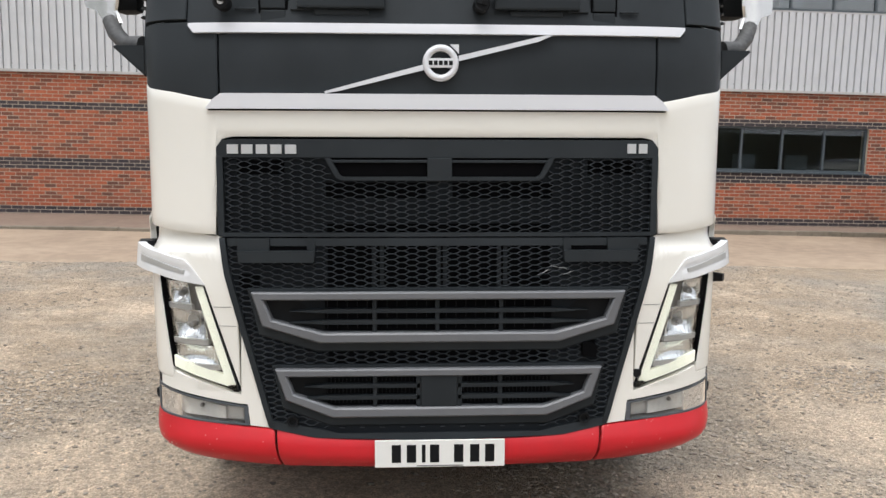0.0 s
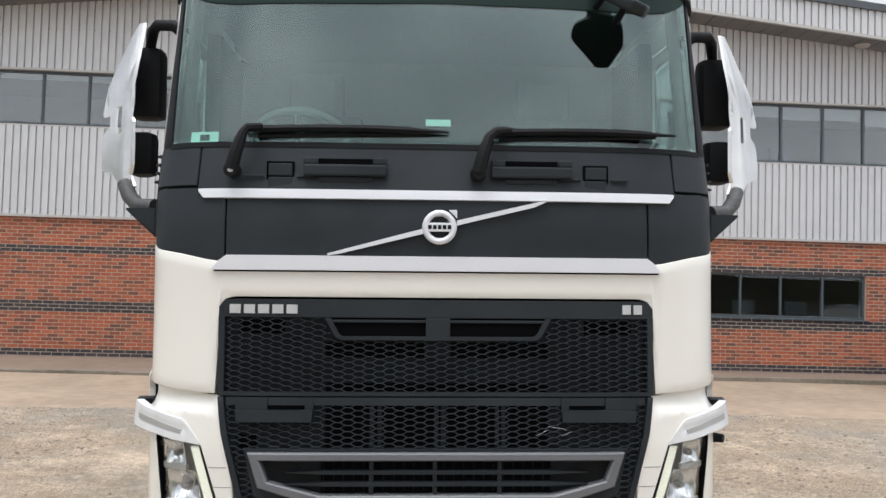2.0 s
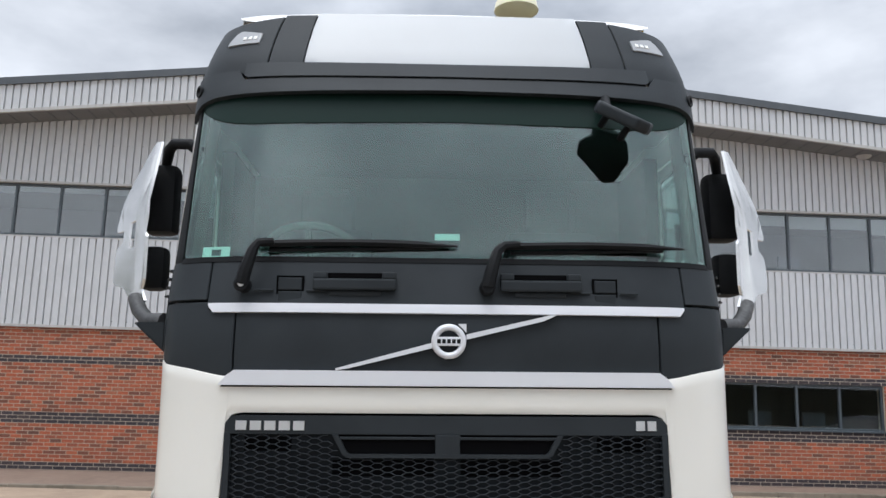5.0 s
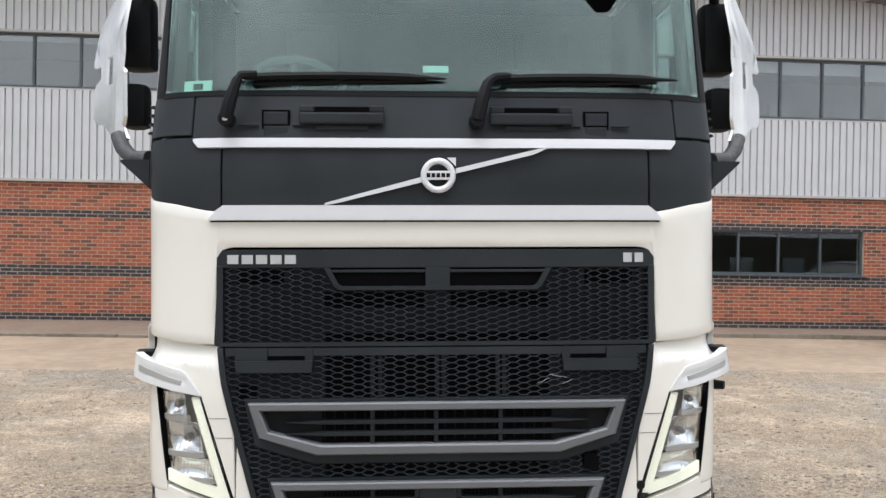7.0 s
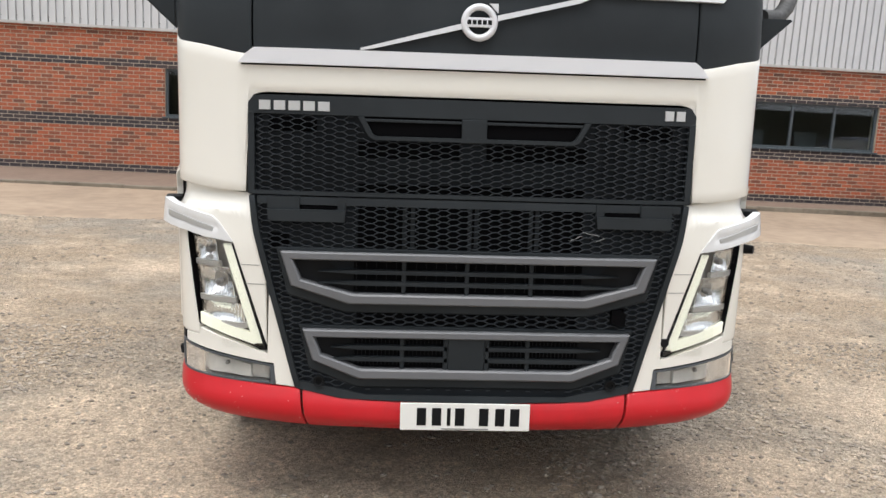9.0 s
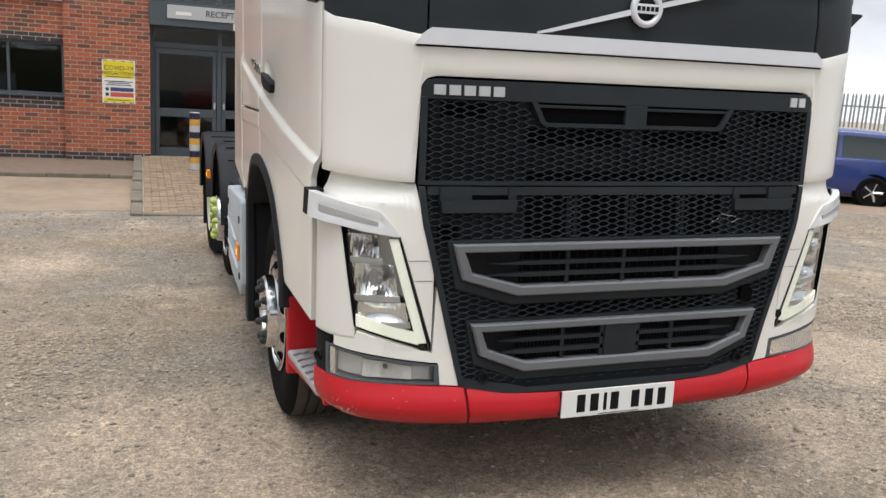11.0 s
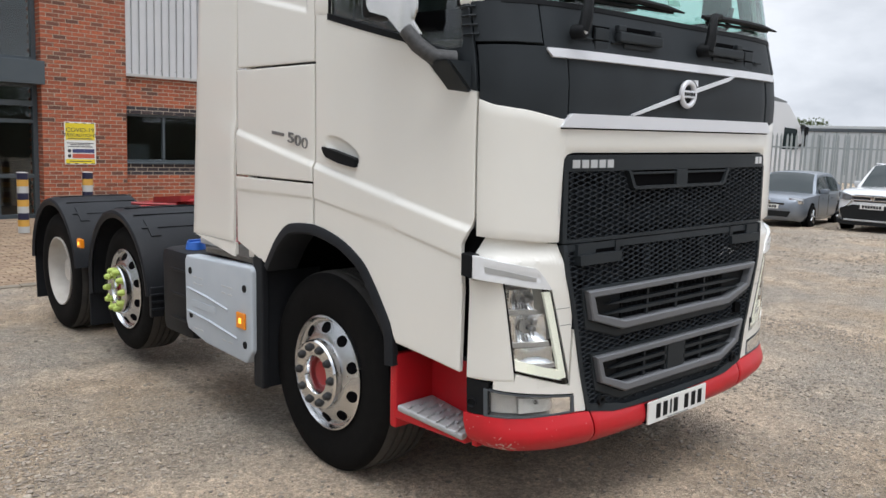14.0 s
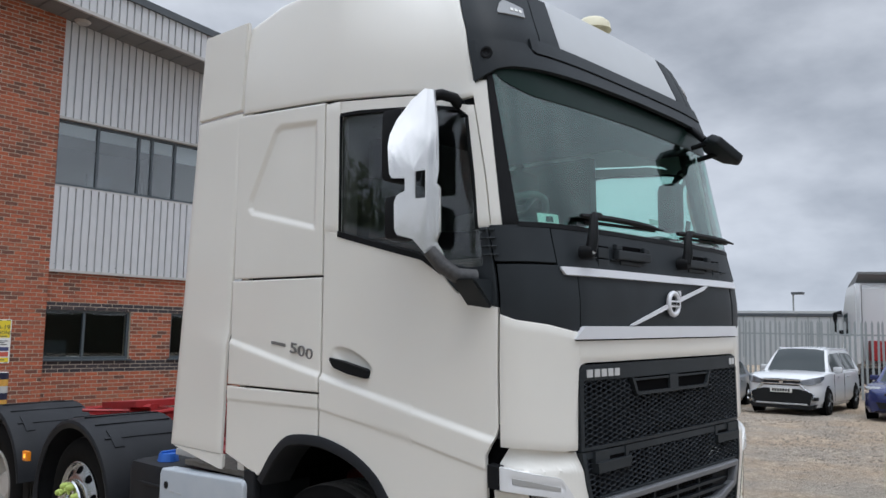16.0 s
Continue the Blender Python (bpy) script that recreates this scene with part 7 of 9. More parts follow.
for flip in (1, -1):
    arm = bmesh.new()
    tube(arm, [(flip * -1.17, 3.62, 2.03), (flip * -1.25, 3.66, 2.035), (flip * -1.30, 3.70, 2.08), (flip * -1.335, 3.735, 2.14)], [0.034, 0.034, 0.033, 0.030], 10)
    root = part("mirror_arm", arm, M_ARM, lorry, "worn black mirror arm", 50)
    bm = bmesh.new()
    prism(bm, [(flip * -1.275, 2.02), (flip * -1.14, 2.02), (flip * -1.14, 1.895)], 3.55, 3.68)
    bmesh.ops.bevel(bm, geom=bm.edges[:], offset=0.008, segments=2, affect="EDGES")
    part("arm_foot", bm, M_PLASTIC, root)
    bm = bmesh.new()
    tube(bm, [(flip * -1.10, 3.765, 2.80), (flip * -1.15, 3.765, 2.835), (flip * -1.22, 3.775, 2.838), (flip * -1.262, 3.84, 2.83), (flip * -1.29, 3.90, 2.77)], [0.028, 0.026, 0.026, 0.026, 0.022], 8)
    part("upper_arm", bm, M_BLACK, root, smooth=50)
    for x0, x1, y0, y1, z0, z1 in ((-1.378, -1.232, 3.868, 4.00, 2.45, 2.775), (-1.375, -1.258, 3.862, 3.98, 2.19, 2.39)):
        bm = new_box(min(flip * x0, flip * x1), max(flip * x0, flip * x1), y0, y1, z0, z1, 0.035)
        head = part("mirror_head", bm, M_BLACK, root, "black mirror head", 40)
        part("mirror_glass", new_box(min(flip * (x0 + 0.02), flip * (x1 - 0.012)), max(flip * (x0 + 0.02), flip * (x1 - 0.012)), y1 - 0.002, y1 + 0.003, z0 + 0.03, z1 - 0.03), M_CHROME, head, "mirror glass")
    # polished guard: a thin bent sheet with a slot
    bm = bmesh.new()
    vo = [bm.verts.new((0, y, z)) for y, z in GUARD]
    edges = [bm.edges.new((vo[k], vo[(k + 1) % len(vo)])) for k in range(len(vo))]
    vs = [bm.verts.new((0, y, z)) for y, z in ((3.715, 2.352), (3.782, 2.358), (3.782, 2.474), (3.715, 2.468))]
    edges += [bm.edges.new((vs[k], vs[(k + 1) % 4])) for k in range(4)]
    bmesh.ops.triangle_fill(bm, edges=edges, use_beauty=True, use_dissolve=False)
    for y in (3.645, 3.66, 3.69, 3.71, 3.79, 3.85, 3.90):
        bmesh.ops.bisect_plane(bm, geom=bm.verts[:] + bm.edges[:] + bm.faces[:], plane_co=(0, y, 0), plane_no=(0, 1, 0))
    for z in (2.12, 2.16, 2.20, 2.28, 2.62, 2.68, 2.74):
        bmesh.ops.bisect_plane(bm, geom=bm.verts[:] + bm.edges[:] + bm.faces[:], plane_co=(0, 0, z), plane_no=(0, 0, 1))
    for v in bm.verts:
        q = guard_at(v.co.y, v.co.z)
        v.co = (flip * (q.x - 0.004), q.y, q.z)
    made = bmesh.ops.extrude_face_region(bm, geom=bm.faces[:])
    for e in made["geom"]:
        if isinstance(e, bmesh.types.BMVert):
            e.co.x += flip * 0.012
    bmesh.ops.recalc_face_normals(bm, faces=bm.faces[:])
    part("mirror_guard", bm, M_GUARD, root, "polished steel mirror guard", 25)
# kerb mirror: a flat five-sided head held off the windscreen by two struts
e1 = Vector((0.198, -0.109, -0.143)).normalized()
e2 = Vector((0.15, 0.90, 0.36))
e2 = (e2 - e1 * e2.dot(e1)).normalized()
e3 = e1.cross(e2)
head_m = Matrix.Translation((0.712, 3.332, 2.842)) @ Matrix(((e1.x, e3.x, e2.x, 0), (e1.y, e3.y, e2.y, 0), (e1.z, e3.z, e2.z, 0), (0, 0, 0, 1)))
bm = bmesh.new()
prism(bm, [(-0.125, -0.05), (-0.09, -0.10), (0.09, -0.10), (0.125, -0.05), (0.095, 0.07), (0.03, 0.115), (-0.03, 0.115), (-0.095, 0.07)], -0.026, 0.026, head_m)
bmesh.ops.bevel(bm, geom=bm.edges[:], offset=0.014, segments=3, affect="EDGES", profile=0.6)
kerb_root = part("kerb_mirror", bm, M_PLASTIC, lorry, "charcoal kerb mirror above the windscreen", 40)
for x in (0.655, 0.735):
    bm = bmesh.new()
    tube(bm, [(x, 3.36, 2.885 - 0.72 * (x - 0.655)), (x - 0.012, 3.475, 2.862 - 0.72 * (x - 0.655))], 0.015, 8)
    part("strut", bm, M_BLACK, kerb_root, smooth=50)
bm = bmesh.new()
tube(bm, [(0.655, 3.40, 2.90), (0.66, 3.46, 2.96), (0.67, 3.50, 2.99)], 0.022, 8)
part("stalk", bm, M_BLACK, kerb_root, smooth=50)

# ---- wheels, chassis, mudguards ----
def road_wheel(x, y, z, radius, width, kind, flip):
    """A wheel with its parts; its outer side faces away from the lorry's middle."""
    m = Matrix.Translation((flip * x, y, z)) @ pose(0, 0, 0, 0, 0, -90 * flip)
    name = {"steer": "front wheel with polished alloy rim", "lift": "middle wheel with polished rim and lime nut markers", "drive": "rear twin wheel with deep white rim"}[kind]
    bm = bmesh.new()
    lathe(bm, [(0.0, 0.16), (0.28, 0.16), (0.28, 0.24), (0.0, 0.24)], 32, m)
    hub = part("wheel", bm, M_RECESS_SHADE, lorry, name)
    R, W = radius, width
    bm = bmesh.new()
    lathe(bm, [(0.285, 0.03), (0.290, 0.012), (0.31, 0.004), (R * 0.76, -0.012), (R * 0.88, -0.008), (R * 0.955, 0.008), (R * 0.985, 0.026), (R * 0.975, 0.05)], 72, m)
    part("tyre_sidewall", bm, M_TYRE, hub, "black tyre sidewall", 40)
    bm = bmesh.new()
    prof = [(R * 0.975, 0.022), (R * 0.992, 0.034)]
    groove = 0.012
    for k in range(4):
        g = 0.034 + (W - 0.068) * (k + 1) / 5
        prof += [(R, g - 0.008), (R - groove, g - 0.005), (R - groove, g + 0.005), (R, g + 0.008)]
    prof += [(R * 0.992, W - 0.034), (R * 0.96, W - 0.012), (R * 0.8, W), (0.30, W - 0.01)]
    lathe(bm, prof, 72, m)
    part("tyre_tread", bm, M_TREAD, hub, "worn grooved tread", 40)
    if kind == "drive":
        bm = bmesh.new()
        lathe(bm, [(0.292, 0.012), (0.296, -0.004), (0.286, -0.006), (0.272, 0.03), (0.262, 0.10), (0.215, 0.165), (0.16, 0.170), (0.10, 0.170), (0.0, 0.168)], 64, m)
        part("rim", bm, M_WHITE_RIM, hub, "deep white painted rim", 40)
        bm = bmesh.new()
        lathe(bm, [(0.0, 0.07), (0.09, 0.07), (0.105, 0.09), (0.11, 0.17)], 32, m)
        part("hub_cap", bm, M_WHITE_RIM, hub, smooth=40)
        bm = bmesh.new()
        lathe(bm, [(0.5 * R / 0.5, W + 0.05), (R, W + 0.28), (0.3, W + 0.30), (0.3, W + 0.03)], 48, m)
        part("inner_tyre", bm, M_TYRE, hub)
        return hub
    bm = bmesh.new()
    lathe(bm, [(0.292, 0.012), (0.297, -0.006), (0.288, -0.010), (0.276, 0.012), (0.268, 0.016), (0.205, -0.020), (0.190, -0.024), (0.178, -0.026)], 64, m)
    part("rim", bm, M_ALLOY, hub, "polished alloy rim", 30)
    bm = bmesh.new()
    lathe(bm, [(0.182, -0.022), (0.178, -0.062), (0.170, -0.072), (0.122, -0.074), (0.100, -0.070), (0.092, -0.055), (0.090, -0.005)], 56, m)
    part("hub_flange", bm, M_CHROME, hub, "bright hub flange", 30)
    bm = bmesh.new()
    lathe(bm, [(0.091, -0.004), (0.075, -0.008), (0.060, -0.028), (0.0, -0.030)], 32, m)
    part("hub_centre", bm, M_CHASSIS_RED, hub, "red hub centre", 30)
    for k in range(10):
        t = 2 * math.pi * (k + 0.5) / 10
        nrm = Vector((0.496 * math.cos(t), -0.868, 0.496 * math.sin(t)))
        d = Matrix.Translation(Vector((0.237 * math.cos(t), -0.002, 0.237 * math.sin(t))) + nrm * 0.0015) @ (-nrm).to_track_quat("Y", "Z").to_matrix().to_4x4()
        bm = bmesh.new()
        lathe(bm, [(0.0, -0.0012), (0.0275, -0.0012), (0.0295, -0.003), (0.0310, 0.004)], 16, m @ d)
        # near-black disc on the uncut rim stands for a shaded hole
        part("vent_hole", bm, M_RECESS_SHADE, hub)
        t = 2 * math.pi * k / 10
        d = Matrix.Translation((0.142 * math.cos(t), -0.070, 0.142 * math.sin(t)))
        bm = bmesh.new()
        if kind == "lift":
            lathe(bm, [(0.0, -0.045), (0.013, -0.043), (0.022, -0.030), (0.024, 0.0)], 8, m @ d)
            e = m @ d
            box(bm, -0.010, 0.010, -0.030, -0.018, -0.045, 0.0, 0.003, e @ pose(0, 0, 0, 0, math.degrees(t) * -1 + 70, 0))
        else:
            lathe(bm, [(0.0, -0.026), (0.013, -0.025), (0.0185, -0.018), (0.0205, -0.006), (0.024, -0.004), (0.024, 0.0)], 8, m @ d)
        part("wheel_nut", bm, M_LIME if kind == "lift" else M_NUT, hub, "lime nut marker" if kind == "lift" else "dark wheel nut cap", 40)
    return hub


for flip in (1, -1):
    road_wheel(-1.135, 4.585, 0.512, 0.520, 0.315, "steer", flip)
    road_wheel(-1.185, 7.16, 0.555, 0.462, 0.29, "lift", flip)
    road_wheel(-1.225, 8.57, 0.497, 0.500, 0.28, "drive", flip)


def mudguard(yc, zc, r, a0, a1, x0, x1, flip, top_label):
    """An arched shell with ribs and a rolled outer edge."""
    bm = bmesh.new()
    n = 22
    prof = [(x0, -0.055), (x0 - 0.012, -0.02), (x0 - 0.004, 0.0), (x0 + 0.05, 0.012), ((x0 + x1) / 2, 0.016), (x1, 0.012), (x1, -0.01), ((x0 + x1) / 2, -0.006), (x0 + 0.03, -0.012)]
    prev = None
    for k in range(n + 1):
        t = radians(a0 + (a1 - a0) * k / n)
        ring = [bm.verts.new((flip * x, yc + (r + d) * math.cos(t), zc + (r + d) * math.sin(t))) for x, d in prof]
        if prev:
            for j in range(len(ring)):
                jj = (j + 1) % len(ring)
                bm.faces.new((prev[j], prev[jj], ring[jj], ring[j]))
        else:
            bm.faces.new(ring)
        prev = ring
    bm.faces.new(prev[::-1])
    bmesh.ops.recalc_face_normals(bm, faces=bm.faces[:])
    guard = part("mudguard", bm, M_RUBBER, lorry, top_label, 35)
    def band(nm, ta, tb, xa, xb, low, high, lab=""):
        """A raised strip over the arch between two angles."""
        rib = bmesh.new()
        vs = []
        steps = max(2, round((tb - ta) / 2))
        lower = [(ta + (tb - ta) * k / steps, low) for k in range(steps, -1, -1)]
        upper = [(ta + (tb - ta) * k / steps, high) for k in range(steps + 1)]
        for t, o in upper + lower + upper[:1]:
            t = radians(t)
            vs.append([rib.verts.new((flip * x, yc + (r + o) * math.cos(t), zc + (r + o) * math.sin(t))) for x in (xa, xb)])
        for p, q in zip(vs, vs[1:]):
            rib.faces.new((p[0], p[1], q[1], q[0]))
        for side in (0, 1):
            for k in range(steps):
                rib.faces.new((vs[k][side], vs[k + 1][side], vs[2 * steps - k][side], vs[2 * steps + 1 - k][side]))
        bmesh.ops.remove_doubles(rib, verts=rib.verts[:], dist=0.0001)
        bmesh.ops.recalc_face_normals(rib, faces=rib.faces[:])
        part(nm, rib, M_RUBBER, guard, lab)

    for a in (46, 62, 78, 94, 110, 126):
        band("mudguard_rib", a - 0.5, a + 0.5, x0 + 0.06, x1 - 0.02, 0.008, 0.020)
    for a in (54, 126):
        band("mudguard_strap", a - 8, a + 8, x0 + 0.10, x0 + 0.17, 0.008, 0.020, "black rubber strap")
    return guard


for flip in (1, -1):
    g1 = mudguard(7.16, 0.555, 0.585, -12, 176, -1.25, -0.62, flip, "black ribbed mudguard over the middle wheel")
    g2 = mudguard(8.57, 0.52, 0.605, 4, 172, -1.27, -0.62, flip, "black ribbed mudguard over the rear wheel")
    x0, x1 = min(flip * -1.25, flip * -0.70), max(flip * -1.25, flip * -0.70)
    part("mud_flap", new_box(x0, x1, 7.75, 7.765, 0.17, 0.62, 0.004), M_RUBBER, lorry, "black mud flap")
    part("mud_flap", new_box(x0, x1, 9.17, 9.185, 0.17, 0.60, 0.004), M_RUBBER, lorry, "black mud flap")
    part("mudguard_apron", new_box(min(flip * -1.24, flip * -0.75), max(flip * -1.24, flip * -0.75), 6.56, 6.60, 0.45, 0.66, 0.01), M_RUBBER, lorry)
    for k in range(3):
        part("apron_rib", new_box(min(flip * -1.246, flip * -1.0), max(flip * -1.246, flip * -1.0), 6.545, 6.56, 0.50 + 0.05 * k, 0.515 + 0.05 * k, 0.003), M_RUBBER, lorry)
    for yb in (7.86, 6.50):
        if yb > 7:
            mk = part("side_marker", new_box(min(flip * -1.285, flip * -1.255), max(flip * -1.285, flip * -1.255), yb - 0.045, yb + 0.045, 0.785, 0.855, 0.006), M_AMBER, lorry, "amber side marker lamp")
            part("marker_glow", new_box(min(flip * -1.288, flip * -1.284), max(flip * -1.288, flip * -1.284), yb - 0.012, yb + 0.012, 0.805, 0.835), M_AMBER_HOT, mk)
    # pale cover and black tank between the axles
    bm = bmesh.new()
    prism(bm, [(5.125, 0.52), (5.20, 0.44), (5.70, 0.455), (5.935, 0.50), (5.965, 0.55), (5.965, 0.93), (5.945, 0.965), (5.14, 0.995), (5.12, 0.97)], 0.0, 0.10, Matrix(((0, flip, 0, flip * -1.262), (1, 0, 0, 0), (0, 0, 1, 0), (0, 0, 0, 1))))
    bmesh.ops.bevel(bm, geom=bm.edges[:], offset=0.014, segments=3, affect="EDGES", profile=0.6)
    cover = part("battery_cover", bm, M_TANK, lorry, "pale grey plastic side cover", 40)
    for y, z in ((5.205, 0.865), (5.205, 0.545), (5.885, 0.875), (5.885, 0.60)):
        bm = bmesh.new()
        lathe(bm, [(0.0, -0.002), (0.017, -0.002), (0.021, -0.004), (0.023, 0.01)], 12, Matrix.Translation((flip * -1.2625, y, z)) @ pose(0, 0, 0, 0, 0, -90 * flip))
        part("cover_latch", bm, M_BLACK, cover)
    for z0, y0, y1 in ((0.745, 5.40, 5.93), (0.60, 5.30, 5.93)):
        bm = bmesh.new()
        tube(bm, [(flip * -1.262, y1, z0 + 0.02), (flip * -1.265, (y0 + y1) / 2, z0), (flip * -1.262, y0, z0 - 0.035)], 0.008, 6)
        part("cover_rib", bm, M_TANK, cover, smooth=60)
    part("cover_name_block", new_box(min(flip * -1.266, flip * -1.262), max(flip * -1.266, flip * -1.262), 5.56, 5.86, 0.655, 0.70, 0.002), M_TANK, cover)
    for z in (0.84, 0.80, 0.52):
        for yy in (5.35, 5.43, 5.72, 5.80):
            part("cover_dash", new_box(min(flip * -1.265, flip * -1.262), max(flip * -1.265, flip * -1.262), yy, yy + 0.05, z, z + 0.007, 0.001), M_SILVER_BAND, cover)
    mk = part("side_marker", new_box(min(flip * -1.275, flip * -1.262), max(flip * -1.275, flip * -1.262), 5.19, 5.285, 0.635, 0.725, 0.005), M_AMBER, lorry, "amber side marker lamp")
    part("marker_glow", new_box(min(flip * -1.278, flip * -1.274), max(flip * -1.278, flip * -1.274), 5.225, 5.25, 0.665, 0.695), M_AMBER_HOT, mk)
    part("battery_box", new_box(min(flip * -1.16, flip * -0.5), max(flip * -1.16, flip * -0.5), 5.15, 5.95, 0.45, 0.96, 0.02), M_BLACK, lorry)
    bm = new_box(min(flip * -1.225, flip * -0.55), max(flip * -1.225, flip * -0.55), 5.965, 6.42, 0.40, 0.965, 0.06)
    part("black_tank", bm, M_RUBBER, lorry, "black moulded fluid tank", 40)
    for z in (0.52, 0.68, 0.84):
        bm = bmesh.new()
        tube(bm, [(flip * -1.226, 5.99, z), (flip * -1.229, 6.2, z), (flip * -1.20, 6.41, z)], 0.009, 6)
        part("tank_rib", bm, M_RUBBER, lorry, smooth=60)
    bm = bmesh.new()
    lathe(bm, [(0.0, -0.05), (0.055, -0.048), (0.062, -0.02), (0.066, 0.0), (0.07, 0.03)], 20, Matrix.Translation((flip * -1.10, 6.15, 0.965)) @ pose(0, 0, 0, -90, 0, 0) @ pose(0, 0, 0, 0, 0, 0))
    part("filler_cap", bm, M_BLUE, lorry, "bright blue filler cap", 40)
    part("cap_grip", new_box(flip * -1.10 - 0.05, flip * -1.10 + 0.05, 6.14, 6.16, 1.01, 1.028, 0.004), M_BLUE, lorry)
    part("tread_plate", new_box(min(flip * -1.21, flip * -0.6), max(flip * -1.21, flip * -0.6), 5.18, 5.78, 1.0, 1.03, 0.006), M_WOOD, lorry, "weathered tread plate over the battery box")
    part("red_bracket", new_box(min(flip * -1.12, flip * -0.5), max(flip * -1.12, flip * -0.5), 5.80, 5.99, 1.02, 1.045, 0.008), M_CHASSIS_RED, lorry, "red painted bracket")
    part("red_bracket", new_box(min(flip * -1.13, flip * -1.10), max(flip * -1.13, flip * -1.10), 5.78, 6.02, 1.02, 1.06, 0.008), M_SILVER_BAND, lorry)
    part("chassis_rail", new_box(min(flip * -0.46, flip * -0.38), max(flip * -0.46, flip * -0.38), 4.0, 9.35, 0.72, 0.99, 0.01), M_CHASSIS_RED, lorry, "red painted chassis rail")
for yy in (5.6, 6.6, 7.9, 9.3):
    part("cross_member", new_box(-0.38, 0.38, yy, yy + 0.1, 0.76, 0.96, 0.01), M_CHASSIS_RED, lorry)
for yy in (4.60, 7.16, 8.57):
    bm = bmesh.new()
    tube(bm, [(-1.0, yy, 0.50), (1.0, yy, 0.50)], 0.07, 12)
    part("axle", bm, M_BLACK, lorry, smooth=50)
# fifth wheel with its ramps
bm = bmesh.new()
prism(bm, [(-0.46, -0.42), (-0.16, -0.46), (-0.05, -0.10), (0.05, -0.10), (0.16, -0.46), (0.46, -0.42), (0.48, 0.20), (0.30, 0.42), (-0.30, 0.42), (-0.48, 0.20)], 0.0, 0.05, Matrix.Translation((0, 7.95, 1.11)) @ pose(0, 0, 0, -5, 0, 0) @ Matrix(((1, 0, 0, 0), (0, 0, -1, 0), (0, 1, 0, 0), (0, 0, 0, 1))))
part("fifth_wheel", bm, M_CHASSIS_RED, lorry, "red fifth wheel coupling plate")
for x in (-0.42, 0.42):
    bm = bmesh.new()
    prism(bm, [(7.75, 0.98), (8.25, 0.98), (8.12, 1.13), (7.88, 1.13)], -0.05, 0.05, Matrix(((0, 1, 0, x), (1, 0, 0, 0), (0, 0, 1, 0), (0, 0, 0, 1))))
    part("coupling_bracket", bm, M_CHASSIS_RED, lorry)
bm = bmesh.new()
for x in (-0.60, -0.2, 0.3):
    tube(bm, [(x, 7.3, 1.12), (x + 0.1, 6.8, 1.20), (x + 0.05, 6.3, 1.16), (x, 5.5, 1.3)], 0.02, 8)
part("air_hoses", bm, M_CHASSIS_RED, lorry, "red coiled air lines", 60)
for x in (-0.40, 0.40):
    bm = bmesh.new()
    tube(bm, [(x, 7.6, 1.14), (x, 8.1, 1.10), (x * 1.05, 8.95, 1.02)], [0.045, 0.05, 0.03], 6, flat=0.5)
    part("coupling_ramp", bm, M_CHASSIS_RED, lorry, "red trailer ramp", 40)
bm = bmesh.new()
tube(bm, [(-0.30, 7.85, 1.08), (-0.62, 7.9, 1.10), (-0.80, 8.0, 1.11)], 0.014, 6)
part("release_handle", bm, M_CHASSIS_RED, lorry, "red release handle", 40)
# near-black block stands for the shade under the cab
part("underside", new_box(-0.9, 0.9, 3.42, 5.2, 0.52, 0.62), M_RECESS_SHADE, lorry)

# ---- parked cars, fence, trailer and distance ----
M_GALV = material("galvanised_steel", (0.36, 0.39, 0.39), 0.5, 0.15, grain=(6, (0.28, 0.31, 0.31), 0.6))
M_CAR_WHITE = material("white_car_paint", (0.66, 0.67, 0.68), 0.25, coat=0.7)
M_CAR_SILVER = material("silver_car_paint", (0.20, 0.225, 0.26), 0.30, 0.4, coat=0.6)
M_CAR_BLUE = material("blue_car_paint", (0.015, 0.025, 0.12), 0.25, 0.2, coat=0.8)
M_CAR_BLACK = material("black_car_paint", (0.015, 0.017, 0.02), 0.25, coat=0.8)
M_CAR_RED = material("red_car_paint", (0.40, 0.02, 0.02), 0.3, coat=0.6)
M_CAR_GLASS = material("car_window_glass", (0.022, 0.032, 0.034), 0.06, spec=0.42)
M_CAR_TRIM = material("matt_black_car_trim", (0.010, 0.011, 0.012), 0.55, spec=0.2, grain=(20, (0.018, 0.019, 0.020), 0.5))
M_CAR_LAMP = material("clear_car_lamp", (0.34, 0.35, 0.37), 0.18, 0.7, grain=(30, (0.16, 0.17, 0.18), 0.6))
M_CAR_ALLOY = material("dark_grey_alloy", (0.10, 0.105, 0.11), 0.35, 0.7)
M_DEFLECTOR = material("grey_deflector", (0.16, 0.17, 0.17), 0.5)
M_CURTAIN = material("trailer_curtain", (0.52, 0.54, 0.55), 0.6, grain=(2, (0.42, 0.44, 0.45), 0.6))
M_LEAF = material("tree_leaf", (0.055, 0.085, 0.03), 0.7, grain=(4, (0.09, 0.12, 0.045), 0.7))
M_BARK = material("tree_bark", (0.12, 0.095, 0.07), 0.9, grain=(12, (0.07, 0.055, 0.04), 0.7), bump=(30, 0.01))


